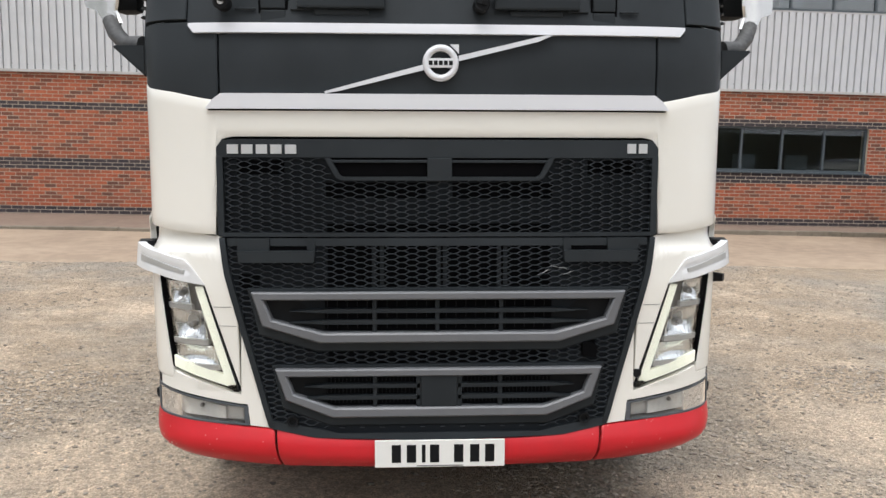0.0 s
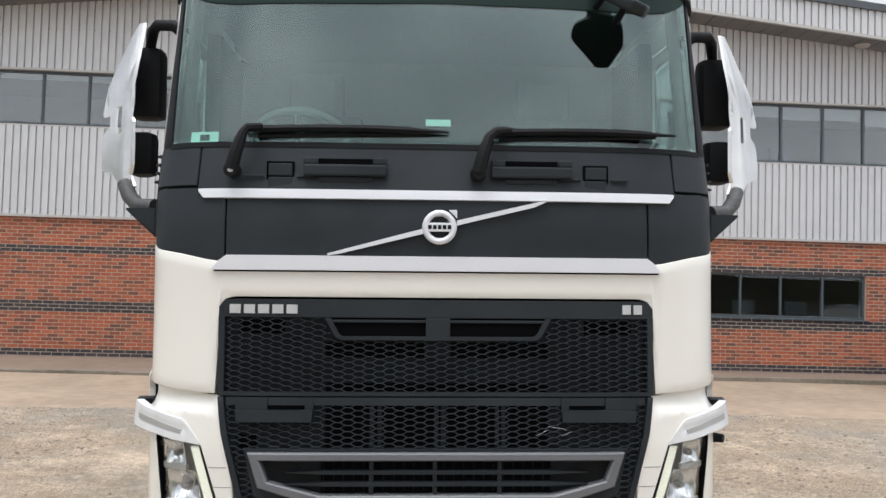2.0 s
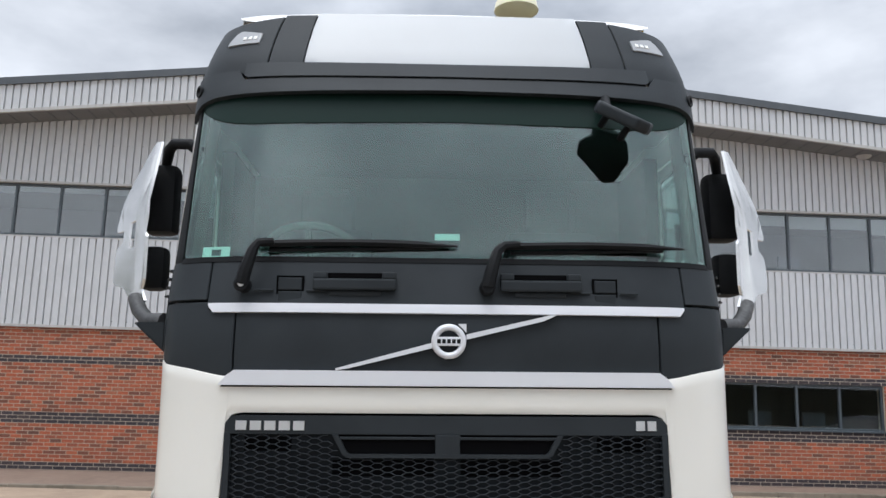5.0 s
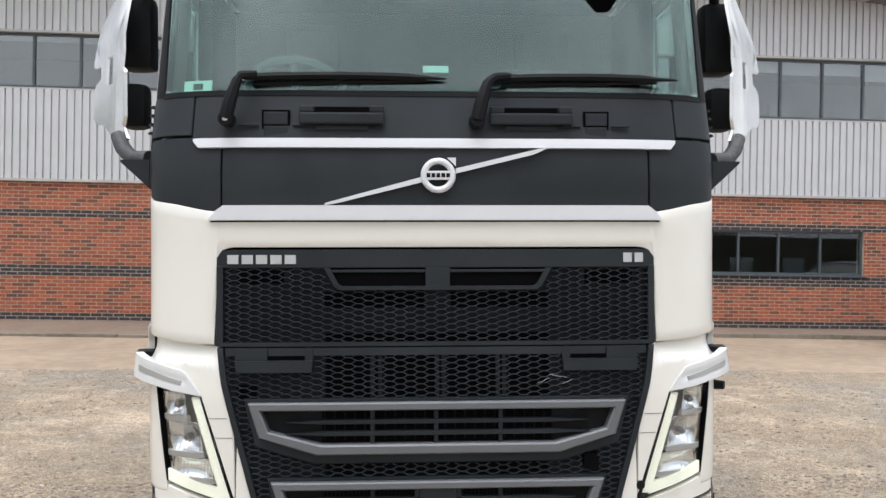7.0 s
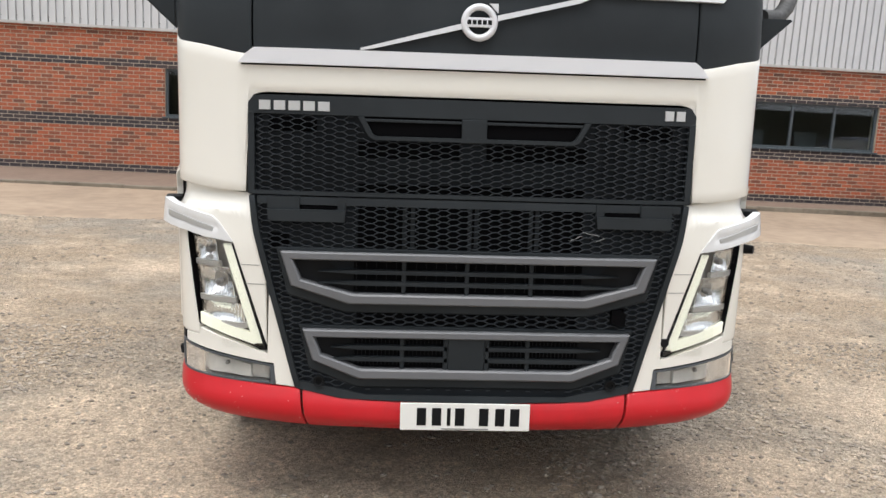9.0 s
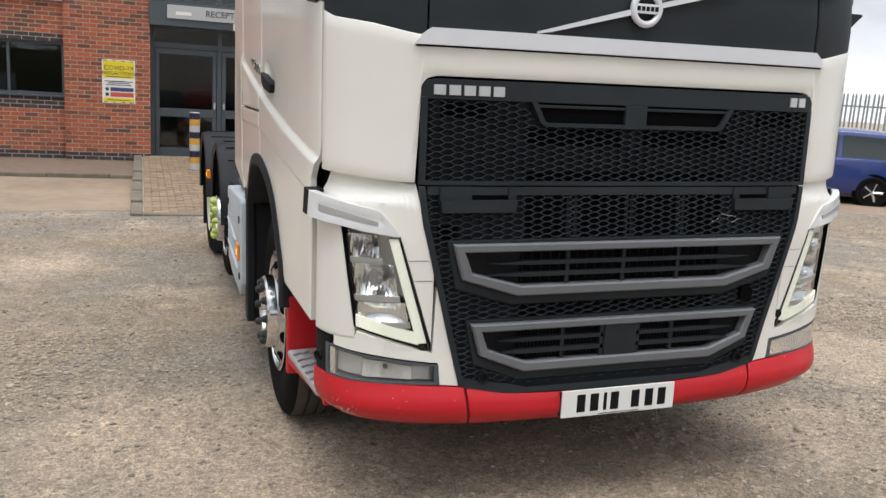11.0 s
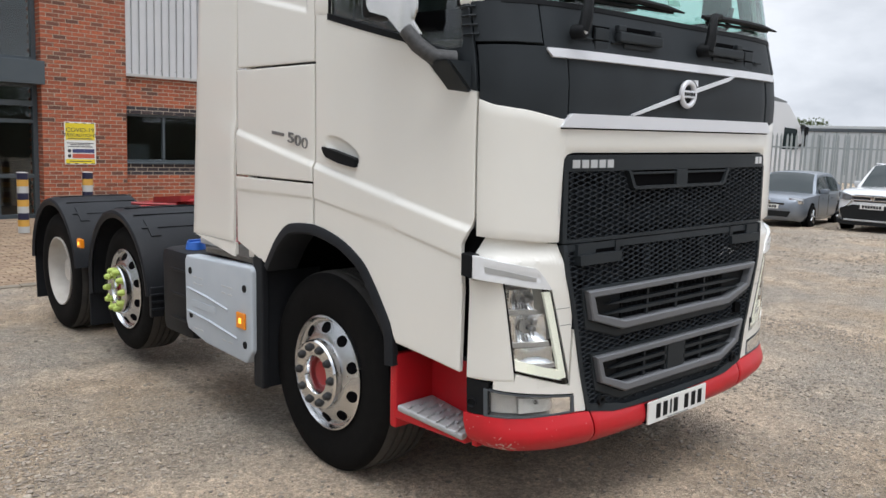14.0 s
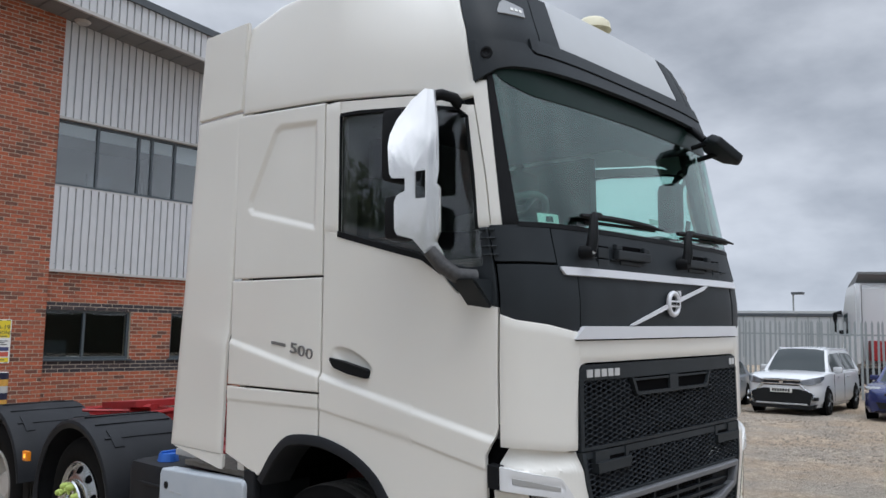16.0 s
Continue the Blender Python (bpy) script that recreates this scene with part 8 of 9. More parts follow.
def car(kind, label, paint, x, y, turn, L, W, H, bonnet=0.30, roof0=0.38, roof1=0.80, hood_h=0.58, belt=0.60, plates=True, black_nose=False, group="parked cars"):
    """A parked car. Its nose points along local -y; stations run from nose to tail as parts of its length."""
    root = thing(kind, label, "car", group, at=pose(x, y, ground_z(x, y), 0, 0, turn))
    bz, hz = belt * H, hood_h * H
    # lower body, lofted from nose to tail: (station, half width, foot, top)
    stations = [(0.0, 0.62, 0.30 * H * 0.62, hz * 0.72), (0.015, 0.82, 0.14 * H, hz * 0.86), (0.05, 0.93, 0.125 * H, hz * 0.93), (0.12, 0.98, 0.12 * H, hz * 0.98), (bonnet, 1.0, 0.12 * H, hz + 0.02), (0.45, 1.0, 0.12 * H, bz), (0.70, 1.0, 0.12 * H, bz + 0.01), (0.90, 0.97, 0.13 * H, bz + 0.02), (0.975, 0.90, 0.16 * H, bz - 0.02), (1.0, 0.78, 0.22 * H, bz * 0.86)]
    bm = bmesh.new()
    prev = None
    for st, k, z0, z1 in stations:
        w = W / 2 * k
        sec = [(-w * 0.90, z0), (-w, z0 + 0.10 * H), (-w * 1.0, z0 + (z1 - z0) * 0.55), (-w * 0.965, z1 - 0.03), (-w * 0.90, z1), (0, z1 + 0.025), (w * 0.90, z1), (w * 0.965, z1 - 0.03), (w, z0 + (z1 - z0) * 0.55), (w, z0 + 0.10 * H), (w * 0.90, z0)]
        ring = [bm.verts.new((a, (st - 0.5) * L, b)) for a, b in sec]
        if prev:
            for j in range(len(ring)):
                jj = (j + 1) % len(ring)
                bm.faces.new((prev[j], prev[jj], ring[jj], ring[j]))
        else:
            bm.faces.new(ring)
        prev = ring
    bm.faces.new(prev[::-1])
    bmesh.ops.recalc_face_normals(bm, faces=bm.faces[:])
    part("body", bm, paint, root, smooth=40)
    # glasshouse: a rounded painted shell, with each window laid into it
    wb, wr = W / 2 * 0.90, W / 2 * 0.70
    a0, a1, b1, b0 = (bonnet - 0.5) * L, (roof0 - 0.5) * L, (roof1 - 0.5) * L, (0.97 - 0.5) * L
    zr = H
    u1, u2 = (a1 - a0) / (b0 - a0), (b1 - a0) / (b0 - a0)
    crown = [(0.0, 0.0), (u1 * 0.5, 0.56), (u1 * 0.85, 0.87), (u1, 0.95), ((u1 + u2) * 0.42, 0.995), ((u1 + u2) * 0.55, 1.0), (u2 * 0.92, 0.97), (u2, 0.92), (u2 + (1 - u2) * 0.5, 0.60), (1.0, 0.04)]

    def shell(u, v, off=0.0):
        """u runs from the windscreen's foot to the tail, v from one belt line over the roof to the other."""
        k = interp(crown, u)
        belt_z = hz + (bz - hz) * min(1.0, u / 0.5) - 0.02
        z1 = belt_z + (zr - belt_z) * k
        edge = wb + (wr - wb) * k
        t = abs(v)
        if t <= 0.62:
            x, z = edge * t / 0.62, z1 - 0.10 * (z1 - belt_z) * (t / 0.62) ** 3
        else:
            q = (t - 0.62) / 0.38
            x, z = edge + (wb - edge) * q ** 1.25, belt_z + (z1 - belt_z) * 0.90 * (1 - q)
        return Vector((math.copysign(x * (1 + off), v), a0 + (b0 - a0) * u - off * (0.5 - u) * 1.5, z + off * 0.6))

    def patch(nm, mat, us, vs, off, lab=""):
        g = bmesh.new()
        grid = [[g.verts.new(shell(u, v, off)) for v in vs] for u in us]
        for ra, rb in zip(grid, grid[1:]):
            for q in range(len(vs) - 1):
                g.faces.new((ra[q], rb[q], rb[q + 1], ra[q + 1]))
        bmesh.ops.recalc_face_normals(g, faces=g.faces[:])
        return part(nm, g, mat, root, lab, 50)

    vs_all = [-1, -0.9, -0.8, -0.7, -0.64, -0.6, -0.5, -0.35, -0.18, 0, 0.18, 0.35, 0.5, 0.6, 0.64, 0.7, 0.8, 0.9, 1]
    patch("roof", paint, steps_between(0.0, 1.0, 24), vs_all, 0.0)
    patch("windscreen", M_CAR_GLASS, steps_between(u1 * 0.05, u1 * 0.93, 8), steps_between(-0.55, 0.55, 10), 0.008, "dark windscreen glass")
    patch("rear_window", M_CAR_GLASS, steps_between(u2 + 0.05, 0.93, 6), steps_between(-0.5, 0.5, 8), 0.008)
    um = u1 + (u2 - u1) * 0.48
    for sx in (-1, 1):
        side = [sx * q for q in (0.68, 0.74, 0.82, 0.90, 0.96)]
        patch("side_window", M_CAR_GLASS, steps_between(u1 * 0.55, um - 0.012, 6), side, 0.010, "dark side glass")
        patch("side_window", M_CAR_GLASS, steps_between(um + 0.012, u2 + (1 - u2) * 0.28, 6), side, 0.010, "dark side glass")
        bm = new_box(sx * (W / 2 + 0.01) - 0.11, sx * (W / 2 + 0.01) + 0.11, a0 + 0.42, a0 + 0.55, hz + 0.01, hz + 0.15, 0.035)
        part("door_mirror", bm, paint, root, smooth=40)
        # lamps
        if black_nose:
            # a lamp that sweeps from the grille round the corner of the wing
            lm = bmesh.new()
            last = None
            for fx, dy, za, zb in ((0.25, -0.014, 0.735, 0.83), (0.34, 0.0, 0.735, 0.865), (0.43, 0.07, 0.75, 0.90), (0.478, 0.24, 0.80, 0.925), (0.497, 0.44, 0.88, 0.94)):
                px, py = sx * fx * W, -0.5 * L + dy
                ring = [lm.verts.new(q) for q in ((px, py, za * hz), (px, py + 0.02, zb * hz), (px * 0.84, py + 0.14, zb * hz), (px * 0.84, py + 0.14, za * hz))]
                if last:
                    for j in range(4):
                        lm.faces.new((last[j], last[(j + 1) % 4], ring[(j + 1) % 4], ring[j]))
                else:
                    lm.faces.new(ring)
                last = ring
            lm.faces.new(last[::-1])
            bmesh.ops.recalc_face_normals(lm, faces=lm.faces[:])
            part("headlight", lm, M_CAR_LAMP, root, "clear swept headlight", 40)
            fog = new_box(sx * 0.425 * W - 0.06, sx * 0.425 * W + 0.06, -0.5 * L + 0.03, -0.5 * L + 0.20, 0.225 * H, 0.275 * H, 0.015)
            part("fog_lamp", fog, M_CAR_TRIM, root, "dark fog lamp recess", 40)
        else:
            lm = new_box(sx * W * 0.36 - 0.17, sx * W * 0.36 + 0.17, -0.475 * L - 0.04, -0.475 * L + 0.16, hz * 0.74, hz * 0.92, 0.03, None)
            part("headlight", lm, M_REFLECT, root, "clear headlight", 40)
        part("door_line", new_box(sx * W * 0.5 - 0.004, sx * W * 0.5 + 0.004, 0.02 * L, 0.024 * L, 0.2 * H, bz - 0.05), M_CAR_BLACK, root)
        part("door_line", new_box(sx * W * 0.5 - 0.004, sx * W * 0.5 + 0.004, -0.20 * L, -0.196 * L, 0.2 * H, bz - 0.05), M_CAR_BLACK, root)
        for k in (0.06, -0.15):
            part("door_handle", new_box(sx * W * 0.5 - 0.015, sx * W * 0.5 + 0.015, k * L + 0.18, k * L + 0.36, bz - 0.14, bz - 0.11, 0.006), paint, root)
        part("sill", new_box(sx * W * 0.455 - 0.03, sx * W * 0.455 + 0.03, -0.30 * L, 0.30 * L, 0.12 * H, 0.18 * H, 0.01), M_CAR_BLACK, root)
        for wy in (-0.315 * L, 0.29 * L):
            rw = 0.205 * H if H < 1.55 else 0.20 * H
            m = Matrix.Translation((sx * (W / 2 - 0.02), wy, rw)) @ pose(0, 0, 0, 0, 0, 90 * sx)
            bm = bmesh.new()
            lathe(bm, [(rw + 0.055, 0.03), (rw + 0.055, -0.008), (rw * 0.6, -0.006)], 28, m)
            # flat near-black ring stands for the shaded wheel opening
            part("wheel_arch", bm, M_RECESS_SHADE, root)
            bm = bmesh.new()
            lathe(bm, [(rw * 0.64, -0.02), (rw * 0.9, -0.035), (rw, -0.015), (rw, 0.18), (rw * 0.5, 0.2)], 28, m)
            wheel = part("wheel", bm, M_TYRE, root, "car wheel", 40)
            bm = bmesh.new()
            lathe(bm, [(0.0, -0.03), (0.04, -0.03), (rw * 0.62, -0.012), (rw * 0.64, -0.028)], 24, m)
            part("rim", bm, M_BLACK, wheel, smooth=30)
            for k in range(5):
                t = 2 * math.pi * k / 5
                bm = bmesh.new()
                tube(bm, [m @ Vector((0, -0.034, 0)), m @ Vector((rw * 0.6 * math.cos(t), -0.03, rw * 0.6 * math.sin(t)))], 0.024, 5)
                part("spoke", bm, M_CAR_ALLOY if black_nose else M_ALLOY, wheel)
    yf = -0.5 * L
    dark = [(-0.40 * W, 0.33 * H), (-0.36 * W, 0.16 * H), (0.36 * W, 0.16 * H), (0.40 * W, 0.33 * H), (0.24 * W, 0.385 * H), (-0.24 * W, 0.385 * H)] if black_nose else [(-0.28 * W, 0.20 * H), (0.28 * W, 0.20 * H), (0.32 * W, 0.30 * H), (-0.32 * W, 0.30 * H)]
    bm = bmesh.new()
    prism(bm, dark, yf - 0.012, yf + 0.10)
    part("grille", bm, M_CAR_TRIM, root, "dark front grille")
    if black_nose:
        part("upper_grille", new_box(-0.24 * W, 0.24 * W, yf - 0.010, yf + 0.09, hz * 0.70, hz * 0.86, 0.02), M_CAR_TRIM, root, "black upper grille")
        for z in (hz * 0.73, hz * 0.82):
            part("grille_bar", new_box(-0.27 * W, 0.27 * W, yf - 0.02, yf + 0.08, z, z + 0.03, 0.008), M_CHROME, root, "chrome grille bar")
        for sx in (-1, 1):
            bm = bmesh.new()
            tube(bm, [(sx * 0.25 * W, yf - 0.005, hz * 0.72), (sx * 0.33 * W, yf + 0.02, 0.36 * H), (sx * 0.41 * W, yf + 0.05, 0.31 * H), (sx * 0.40 * W, yf + 0.04, 0.22 * H)], 0.028, 6)
            part("nose_trim", bm, M_CHROME, root, smooth=60)
        part("skid_plate", new_box(-0.34 * W, 0.34 * W, yf - 0.015, yf + 0.1, 0.155 * H, 0.18 * H, 0.01), M_SILVER_BAND, root)
        bm = bmesh.new()
        prism(bm, [(-0.44 * W, 0.175 * H), (-0.40 * W, 0.10 * H), (0.40 * W, 0.10 * H), (0.44 * W, 0.175 * H), (0.36 * W, 0.150 * H), (-0.36 * W, 0.150 * H)], yf - 0.006, yf + 0.35)
        part("lower_valance", bm, M_CAR_TRIM, root, "black plastic skirt under the nose")
        for sx in (-1, 1):
            bm = bmesh.new()
            tube(bm, [(sx * wr * 0.96, a1 + 0.1, H - 0.045), (sx * wr * 0.96, b1 - 0.1, H - 0.06)], 0.018, 6)
            part("roof_rail", bm, M_SILVER, root, smooth=60)
    else:
        part("bumper_slot", new_box(-0.22 * W, 0.22 * W, yf - 0.006, yf + 0.08, hz * 0.70, hz * 0.76, 0.006), M_CAR_BLACK, root)
    if plates:
        zp = 0.33 * H if black_nose else 0.335 * H
        pl = part("number_plate", new_box(-0.26, 0.26, yf - 0.03, yf - 0.014, zp, zp + 0.11, 0.002), M_WHITE, root, "number plate with plain bars")
        for k in range(7):
            part("plate_bar", new_box(-0.215 + 0.063 * k, -0.17 + 0.063 * k, yf - 0.033, yf - 0.03, zp + 0.022, zp + 0.09), M_BLACK, pl)
    bm = bmesh.new()
    lathe(bm, [(0.0, -0.02), (0.05, -0.016), (0.055, 0.0)], 16, Matrix.Translation((0, yf - 0.004, hz * 0.80)))
    part("nose_badge", bm, M_CHROME, root, smooth=40)
    return root


car("suv_car", "white sport utility car with a black and chrome nose", M_CAR_WHITE, 19.3, 8.85, -87, 4.69, 1.80, 1.68, 0.27, 0.40, 0.86, 0.61, 0.62, True, True)
car("hatchback_car", "silver-blue hatchback parked beside a white car", M_CAR_SILVER, 18.75, 11.45, -81, 4.25, 1.75, 1.44, 0.30, 0.45, 0.80)
car("saloon_car", "dark blue saloon parked beside a white car", M_CAR_BLUE, 19.5, 6.2, -86, 4.87, 1.85, 1.48, 0.30, 0.46, 0.78)

M_CAR_COBALT = material("cobalt_car_paint", (0.011, 0.032, 0.17), 0.25, 0.1, coat=0.8)
blue = car("hatchback_car", "cobalt blue hatchback with white side stripes beside the office", M_CAR_COBALT, 11.25, 14.50, -124.8, 4.2, 1.75, 1.55, 0.27, 0.42, 0.86)
for y0, y1, z0, z1 in ((-1.02, -0.93, 0.80, 0.90), (-0.95, -0.72, 0.50, 0.77), (-0.72, -0.30, 0.26, 0.46)):
    bm = bmesh.new()
    prism(bm, [(y0 + 0.10, z0), (y1 + 0.12, z0), (y1, z1), (y0, z1)], 0.0, 0.006, Matrix(((0, 1, 0, 0.876), (1, 0, 0, 0), (0, 0, 1, 0), (0, 0, 0, 1))))
    part("side_stripe", bm, M_WHITE, blue, "white side stripe")


# palisade fence: posts, rails and splayed pales
F0, F1 = Vector((18.7, 31.5)), Vector((25.2, 2.0))
FH = 2.5
fence = thing("palisade_fence", "galvanised steel palisade fence with pointed pales", "fence")
d = (F1 - F0).normalized()
length = (F1 - F0).length
turn = math.degrees(math.atan2(d.y, d.x))
fm = pose(F0.x, F0.y, 0, 0, 0, turn)
fence.matrix_world = fm
for z in (0.45, 2.05):
    part("rail", new_box(0, length, 0.02, 0.06, z - 0.025, z + 0.025, 0.004), M_GALV, fence)
pale_bm = bmesh.new()
prism(pale_bm, [(-0.034, 0.06), (0.034, 0.06), (0.034, FH - 0.10), (0.0, FH), (-0.034, FH - 0.10)], -0.012, 0.0)
pale = part("pale", pale_bm, M_GALV, fence)
n_pales = int(length / 0.155)
for k in range(1, n_pales):
    ob = new("pale", pale.data)
    ob.parent = fence
    ob.location = (0.155 * k, 0, 0)
    ob.rotation_euler = (0, radians(0.6 * math.sin(k * 2.3)), 0)
post_bm = new_box(-0.05, 0.05, 0.06, 0.14, -0.05, FH - 0.05, 0.006)
post = part("post", post_bm, M_GALV, fence)
for k in range(1, int(length / 2.75) + 1):
    ob = new("post", post.data)
    ob.parent = fence
    ob.location = (2.75 * k, 0, 0)


# beyond the fence: trailer, two white lorries, a van, scrap and trees
def far_lorry(x, y, turn, label, cab=M_CAR_WHITE, sleeper=True):
    root = thing("parked_lorry", label, "lorry", "lorries beyond the fence", at=pose(x, y, 0, 0, 0, turn))
    bm = bmesh.new()
    prism(bm, [(0.0, 0.9), (0.05, 2.2), (0.28, 3.0), (0.9, 3.85), (2.1, 3.95), (2.25, 3.8), (2.3, 1.1), (1.7, 1.0), (1.5, 0.65), (0.1, 0.45)], -1.22, 1.22, Matrix(((0, 1, 0, 0), (1, 0, 0, 0), (0, 0, 1, 0), (0, 0, 0, 1))))
    bmesh.ops.bevel(bm, geom=bm.edges[:], offset=0.07, segments=2, affect="EDGES")
    part("cab", bm, cab, root, smooth=40)
    for sx in (-1, 1):
        bm = bmesh.new()
        prism(bm, [(0.35, 2.05), (0.45, 2.85), (1.0, 2.9), (1.05, 2.05)], sx * 1.225 - 0.01, sx * 1.225 + 0.01, Matrix(((0, 1, 0, 0), (1, 0, 0, 0), (0, 0, 1, 0), (0, 0, 0, 1))))
        part("side_window", bm, M_CAR_GLASS, root)
        bm = bmesh.new()
        tube(bm, [(sx * 1.2, 0.25, 2.2), (sx * 1.48, 0.22, 2.25), (sx * 1.48, 0.22, 2.9), (sx * 1.25, 0.25, 2.95)], 0.09, 6)
        part("mirror", bm, M_BLACK, root)
        for wy in (1.0, 3.9, 5.2):
            bm = bmesh.new()
            lathe(bm, [(0.0, -0.02), (0.28, 0.0), (0.3, -0.03), (0.48, -0.02), (0.5, 0.02), (0.5, 0.28)], 24, Matrix.Translation((sx * 1.2, wy, 0.5)) @ pose(0, 0, 0, 0, 0, 90 * sx))
            part("wheel", bm, M_TYRE, root, smooth=40)
    part("windscreen", new_box(-1.05, 1.05, 0.08, 0.16, 2.1, 2.95, 0.02, Matrix.Translation((0, 0.0, 0)) @ pose(0, 0, 0, 0, 0, 0)), M_CAR_GLASS, root)
    bm = bmesh.new()
    prism(bm, [(0.9, 3.88), (2.35, 4.32), (2.42, 4.30), (2.42, 4.22), (2.0, 3.95), (1.0, 3.85)], -1.16, 1.16, Matrix(((0, 1, 0, 0), (1, 0, 0, 0), (0, 0, 1, 0), (0, 0, 0, 1))))
    part("air_deflector", bm, M_DEFLECTOR, root, "dark grey roof air deflector")
    for sx in (-1, 1):
        part("side_fairing", new_box(sx * 1.21 - 0.02, sx * 1.21 + 0.02, 2.3, 2.85, 1.1, 3.85, 0.01), cab, root)
        part("fairing_liner", new_box(sx * 1.17 - 0.015, sx * 1.17 + 0.015, 2.32, 2.83, 1.12, 3.8), M_DEFLECTOR, root)
    part("chassis", new_box(-0.45, 0.45, 1.0, 6.0, 0.7, 0.98, 0.02), M_CHASSIS_RED, root, "red chassis")
    part("fuel_tank", new_box(-1.2, 1.2, 2.4, 3.3, 0.4, 0.95, 0.08), M_RUBBER, root)
    part("catwalk", new_box(-0.9, 0.9, 2.4, 2.9, 1.2, 1.9, 0.03), M_CHASSIS_RED, root)
    return root


far_lorry(29.5, 16.9, 60, "white high-roof lorry cab parked beyond the fence")
far_lorry(29.9, 9.7, 118, "white lorry cab with an air deflector beyond the fence")
trailer = thing("box_trailer", "long pale grey curtain-sided trailer beyond the fence", "trailer", at=pose(38.5, 17.0, 0, 0, 0, turn))
part("curtain", new_box(-8.5, 6.5, -1.25, 1.25, 0.62, 3.05, 0.03), M_CURTAIN, trailer)
part("top_rail", new_box(-8.5, 6.5, -1.3, 1.3, 3.05, 3.2, 0.02), M_GUTTER, trailer)
part("roof_edge", new_box(-8.5, 6.5, -1.28, 1.28, 3.2, 3.34, 0.02), M_CURTAIN, trailer)
part("chassis", new_box(-8.5, 6.5, -1.15, 1.15, 0.8, 1.0, 0.02), M_BLACK, trailer)
for k in range(30):
    for sy in (-1, 1):
        part("curtain_strap", new_box(-8.4 + 0.5 * k, -8.34 + 0.5 * k, sy * 1.27 - 0.012, sy * 1.27 + 0.012, 1.0, 3.05), M_GALV, trailer)
for k in (-6.8, -5.5, -4.2):
    for sy in (-1, 1):
        bm = bmesh.new()
        lathe(bm, [(0.0, -0.02), (0.3, 0.0), (0.48, -0.02), (0.5, 0.02), (0.5, 0.28)], 24, Matrix.Translation((k, sy * 1.2, 0.5)) @ pose(0, 0, 0, 0, 0, 180 if sy > 0 else 0))
        part("wheel", bm, M_TYRE, trailer, smooth=40)
M_ORANGE = material("orange_paint", (0.60, 0.13, 0.02), 0.5)
M_SKIP_BLUE = material("blue_container_paint", (0.03, 0.06, 0.28), 0.5, grain=(4, (0.05, 0.08, 0.3), 0.5))
M_TEAL = material("teal_container_paint", (0.10, 0.36, 0.40), 0.5, grain=(4, (0.12, 0.42, 0.45), 0.5))
van = thing("flatbed_van", "white van with an orange flank beyond the fence", "van", at=pose(25.6, 23.8, 0, 0, 0, -35))
part("body", new_box(-1.0, 1.0, -2.6, 2.6, 1.1, 2.35, 0.12), M_CAR_WHITE, van, smooth=40)
part("flank", new_box(-1.03, 1.03, -2.62, 2.62, 0.62, 1.12, 0.05), M_ORANGE, van)
for sx in (-1, 1):
    for wy in (-1.7, 1.7):
        bm = bmesh.new()
        lathe(bm, [(0.0, -0.02), (0.2, 0.0), (0.35, -0.02), (0.36, 0.02), (0.36, 0.2)], 20, Matrix.Translation((sx * 1.02, wy, 0.36)) @ pose(0, 0, 0, 0, 0, 90 * sx))
        part("wheel", bm, M_TYRE, van, smooth=40)
excavator = thing("excavator_arm", "orange excavator boom raised beyond the fence", "excavator", at=pose(27.0, 21.6, 0, 0, 0, 20))
bm = bmesh.new()
tube(bm, [(0.6, 0, 0.9), (0.1, 0, 1.6), (-0.5, 0, 2.3), (-0.9, 0, 2.5)], [0.28, 0.22, 0.15, 0.1], 6)
part("boom", bm, M_ORANGE, excavator)
part("cab", new_box(0.2, 1.6, -0.7, 0.7, 0.5, 1.5, 0.06), M_ORANGE, excavator)
part("track", new_box(-0.2, 2.0, -0.9, 0.9, 0.0, 0.5, 0.1), M_RUBBER, excavator)
for nm, mat, x, y, lab in (("container", M_SKIP_BLUE, 28.4, 21.6, "blue steel container beyond the fence"), ("container", M_TEAL, 30.6, 20.0, "teal steel container beyond the fence")):
    c = thing(nm, lab, "container", "steel containers", at=pose(x, y, 0, 0, 0, 33))
    part("shell", new_box(-1.2, 1.2, -1.5, 1.5, 0.1, 2.0, 0.04), mat, c)
    for k in range(10):
        part("corrugation", new_box(-1.23, 1.23, -1.4 + 0.3 * k, -1.28 + 0.3 * k, 0.2, 1.9, 0.01), mat, c)
car("estate_car", "red car beyond the fence", M_CAR_RED, 26.3, 19.6, -70, 4.2, 1.72, 1.42, 0.30, 0.45, 0.82, plates=False)
# yard lamp on a tall pole, far behind
lamp_post = thing("street_lamp", "grey pole lamp far beyond the fence", "street lamp", at=pose(58, 22.1, 0))
bm = bmesh.new()
tube(bm, [(0, 0, 0), (0, 0, 5.4)], [0.09, 0.06], 8)
part("pole", bm, M_GALV, lamp_post)
part("lamp_head", new_box(-0.2, 0.2, -0.75, 0.1, 5.3, 5.48, 0.03), M_GUTTER, lamp_post)


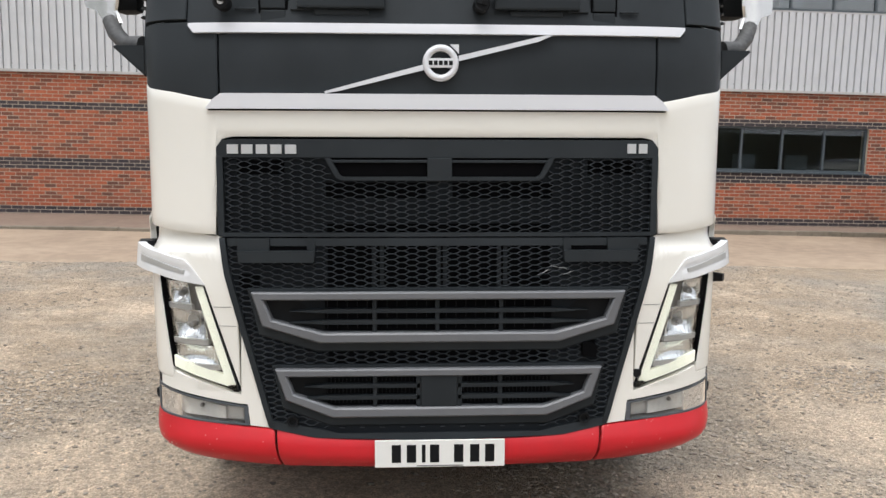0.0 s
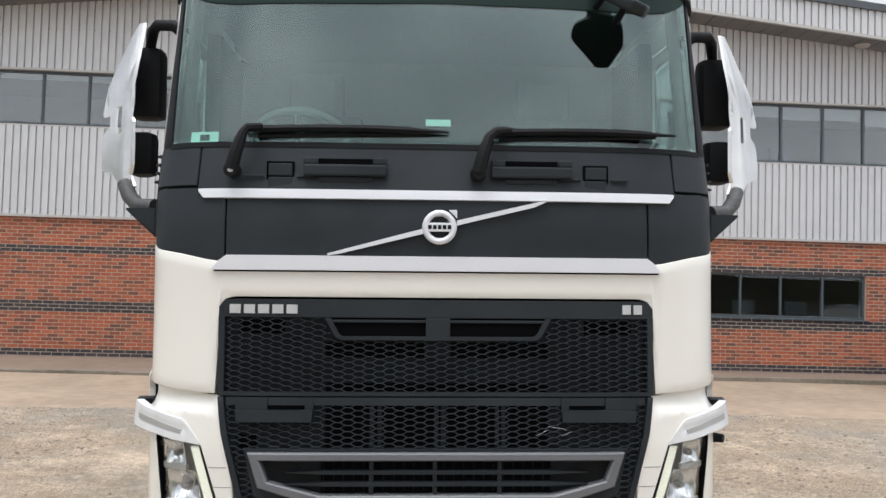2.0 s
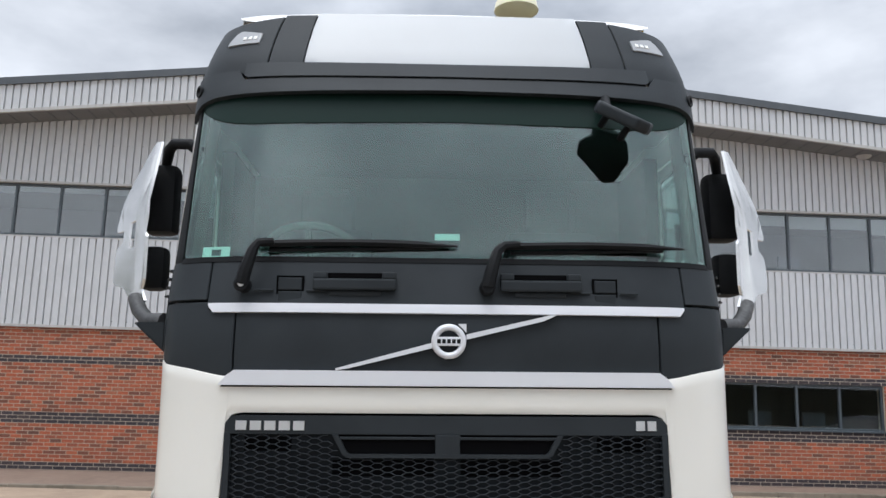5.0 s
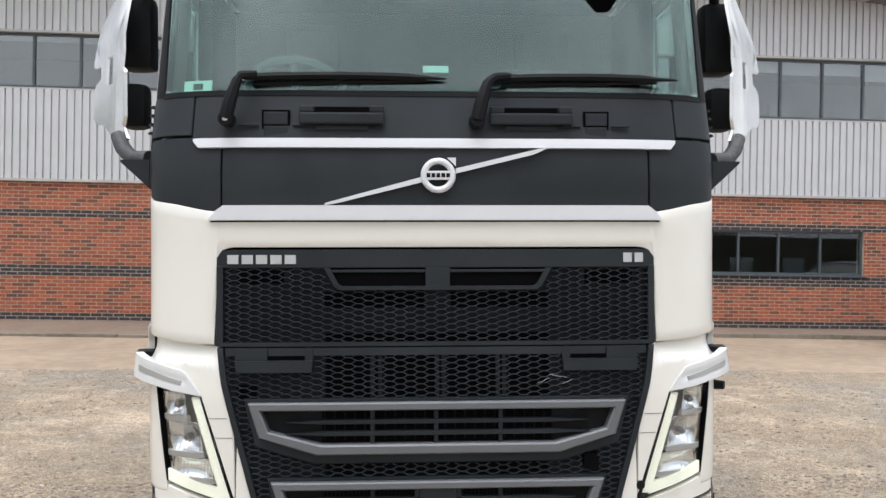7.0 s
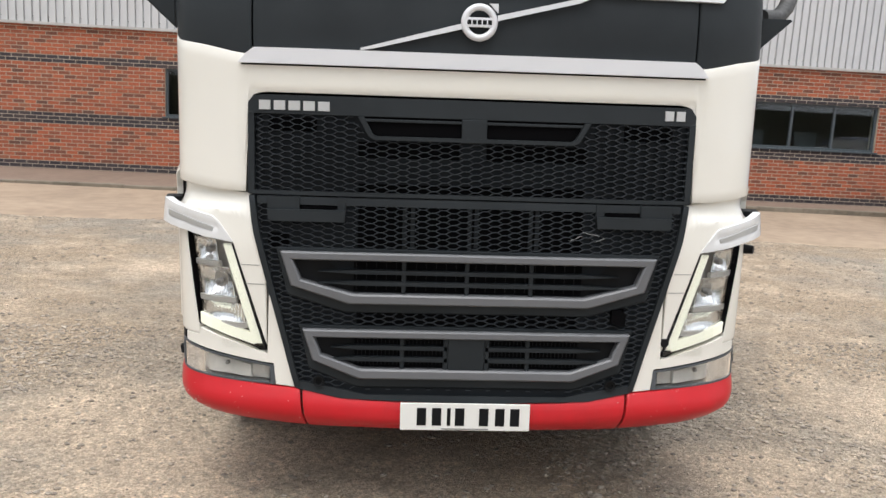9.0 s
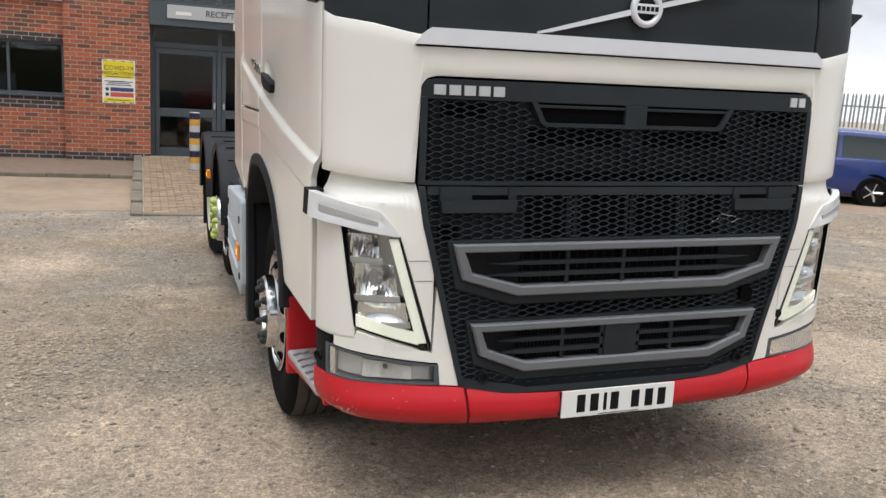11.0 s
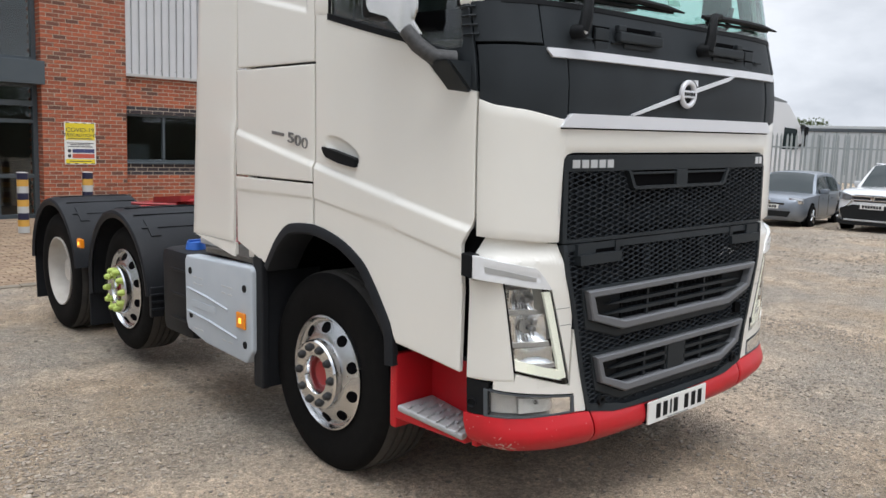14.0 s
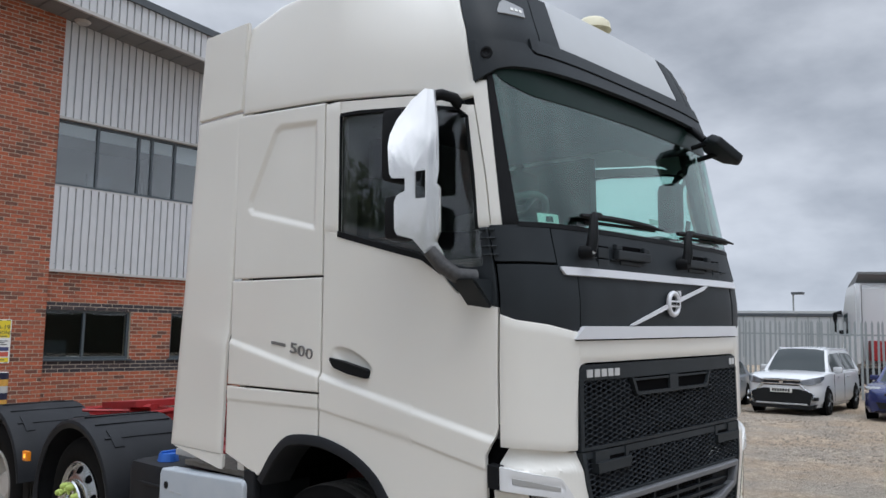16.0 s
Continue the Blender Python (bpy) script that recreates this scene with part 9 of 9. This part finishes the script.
def tree(x, y, h, r, seed):
    rr = random.Random(seed)
    root = thing("tree", "green leafy tree beyond the yard", "tree", "distant trees", at=pose(x, y, 0))
    bm = bmesh.new()
    tube(bm, [(0, 0, 0), (0.05, 0, h * 0.3), (0, 0.05, h * 0.6)], [0.22, 0.16, 0.06], 8)
    for k in range(6):
        t = k * 1.05
        tube(bm, [(0, 0, h * (0.3 + 0.04 * k)), (r * 0.5 * math.cos(t), r * 0.5 * math.sin(t), h * (0.5 + 0.05 * k))], [0.09, 0.03], 6)
    part("trunk", bm, M_BARK, root)
    v, f = [], []
    blobs = [(rr.uniform(-0.6, 0.6) * r, rr.uniform(-0.6, 0.6) * r, h * rr.uniform(0.35, 0.85), r * rr.uniform(0.3, 0.5)) for _ in range(12)]
    for _ in range(3200):
        bx, by, bz, br = rr.choice(blobs)
        d = Vector((rr.gauss(0, 1), rr.gauss(0, 1), rr.gauss(0, 1))).normalized() * br * rr.random() ** 0.4
        c = Vector((bx, by, bz)) + d
        s = rr.uniform(0.06, 0.14)
        a, b = Vector((rr.gauss(0, 1), rr.gauss(0, 1), rr.gauss(0, 1))).normalized() * s, Vector((rr.gauss(0, 1), rr.gauss(0, 1), rr.gauss(0, 1))).normalized() * s
        k = len(v)
        v += [tuple(c - a), tuple(c + b), tuple(c + a), tuple(c - b)]
        f.append((k, k + 1, k + 2, k + 3))
    pydata("crown", v, f, M_LEAF, root)


for k, (x, y, h, r) in enumerate(((46, 31.5, 4.3, 2.6), (50, 29.5, 5.2, 3.0), (44, 34.5, 3.9, 2.4), (54, 27.5, 5.0, 2.8), (42, 37, 4.2, 2.5))):
    tree(x, y, h, r, 20 + k)
# low walls that close the yard, unseen and added to darken low reflections
M_REFLECTION_WALL = material("weathered_boundary_wall", (0.11, 0.095, 0.075), 0.9, grain=(3, (0.06, 0.065, 0.04), 0.8), bump=(20, 0.01))
for nm, x0, x1, y0, y1 in (("wall_south", -34.0, 40.0, -22.3, -22.0), ("wall_west", -34.3, -34.0, -22.3, 40.0)):
    ob = mesh_object(nm, new_box(x0, x1, y0, y1, -0.3, 2.6, 0.02), M_REFLECTION_WALL)
    tagged(ob, "weathered dark boundary wall round the yard", "wall", kind="structure")
# unseen trees added for reflections: row behind the camera for office windows, rest for side glass
for k, (x, y, h, r) in enumerate((*[(-26 + 5.2 * q, -27 - 2.5 * (q % 3), 5.8 + 0.7 * ((q * 5) % 4), 3.8) for q in range(11)], (-27, -6, 8.0, 4.0), (-28, 3, 7.5, 4.2), (-28, 11, 7.0, 4.0), (-24, 17, 7.5, 4.2), (-18, 18.5, 6.6, 3.4), (-15, 21, 7.6, 3.8), (-20, 23, 8.5, 4.2), (-13.5, 26, 8.5, 4.0))):
    tree(x, y, h, r, 40 + k)
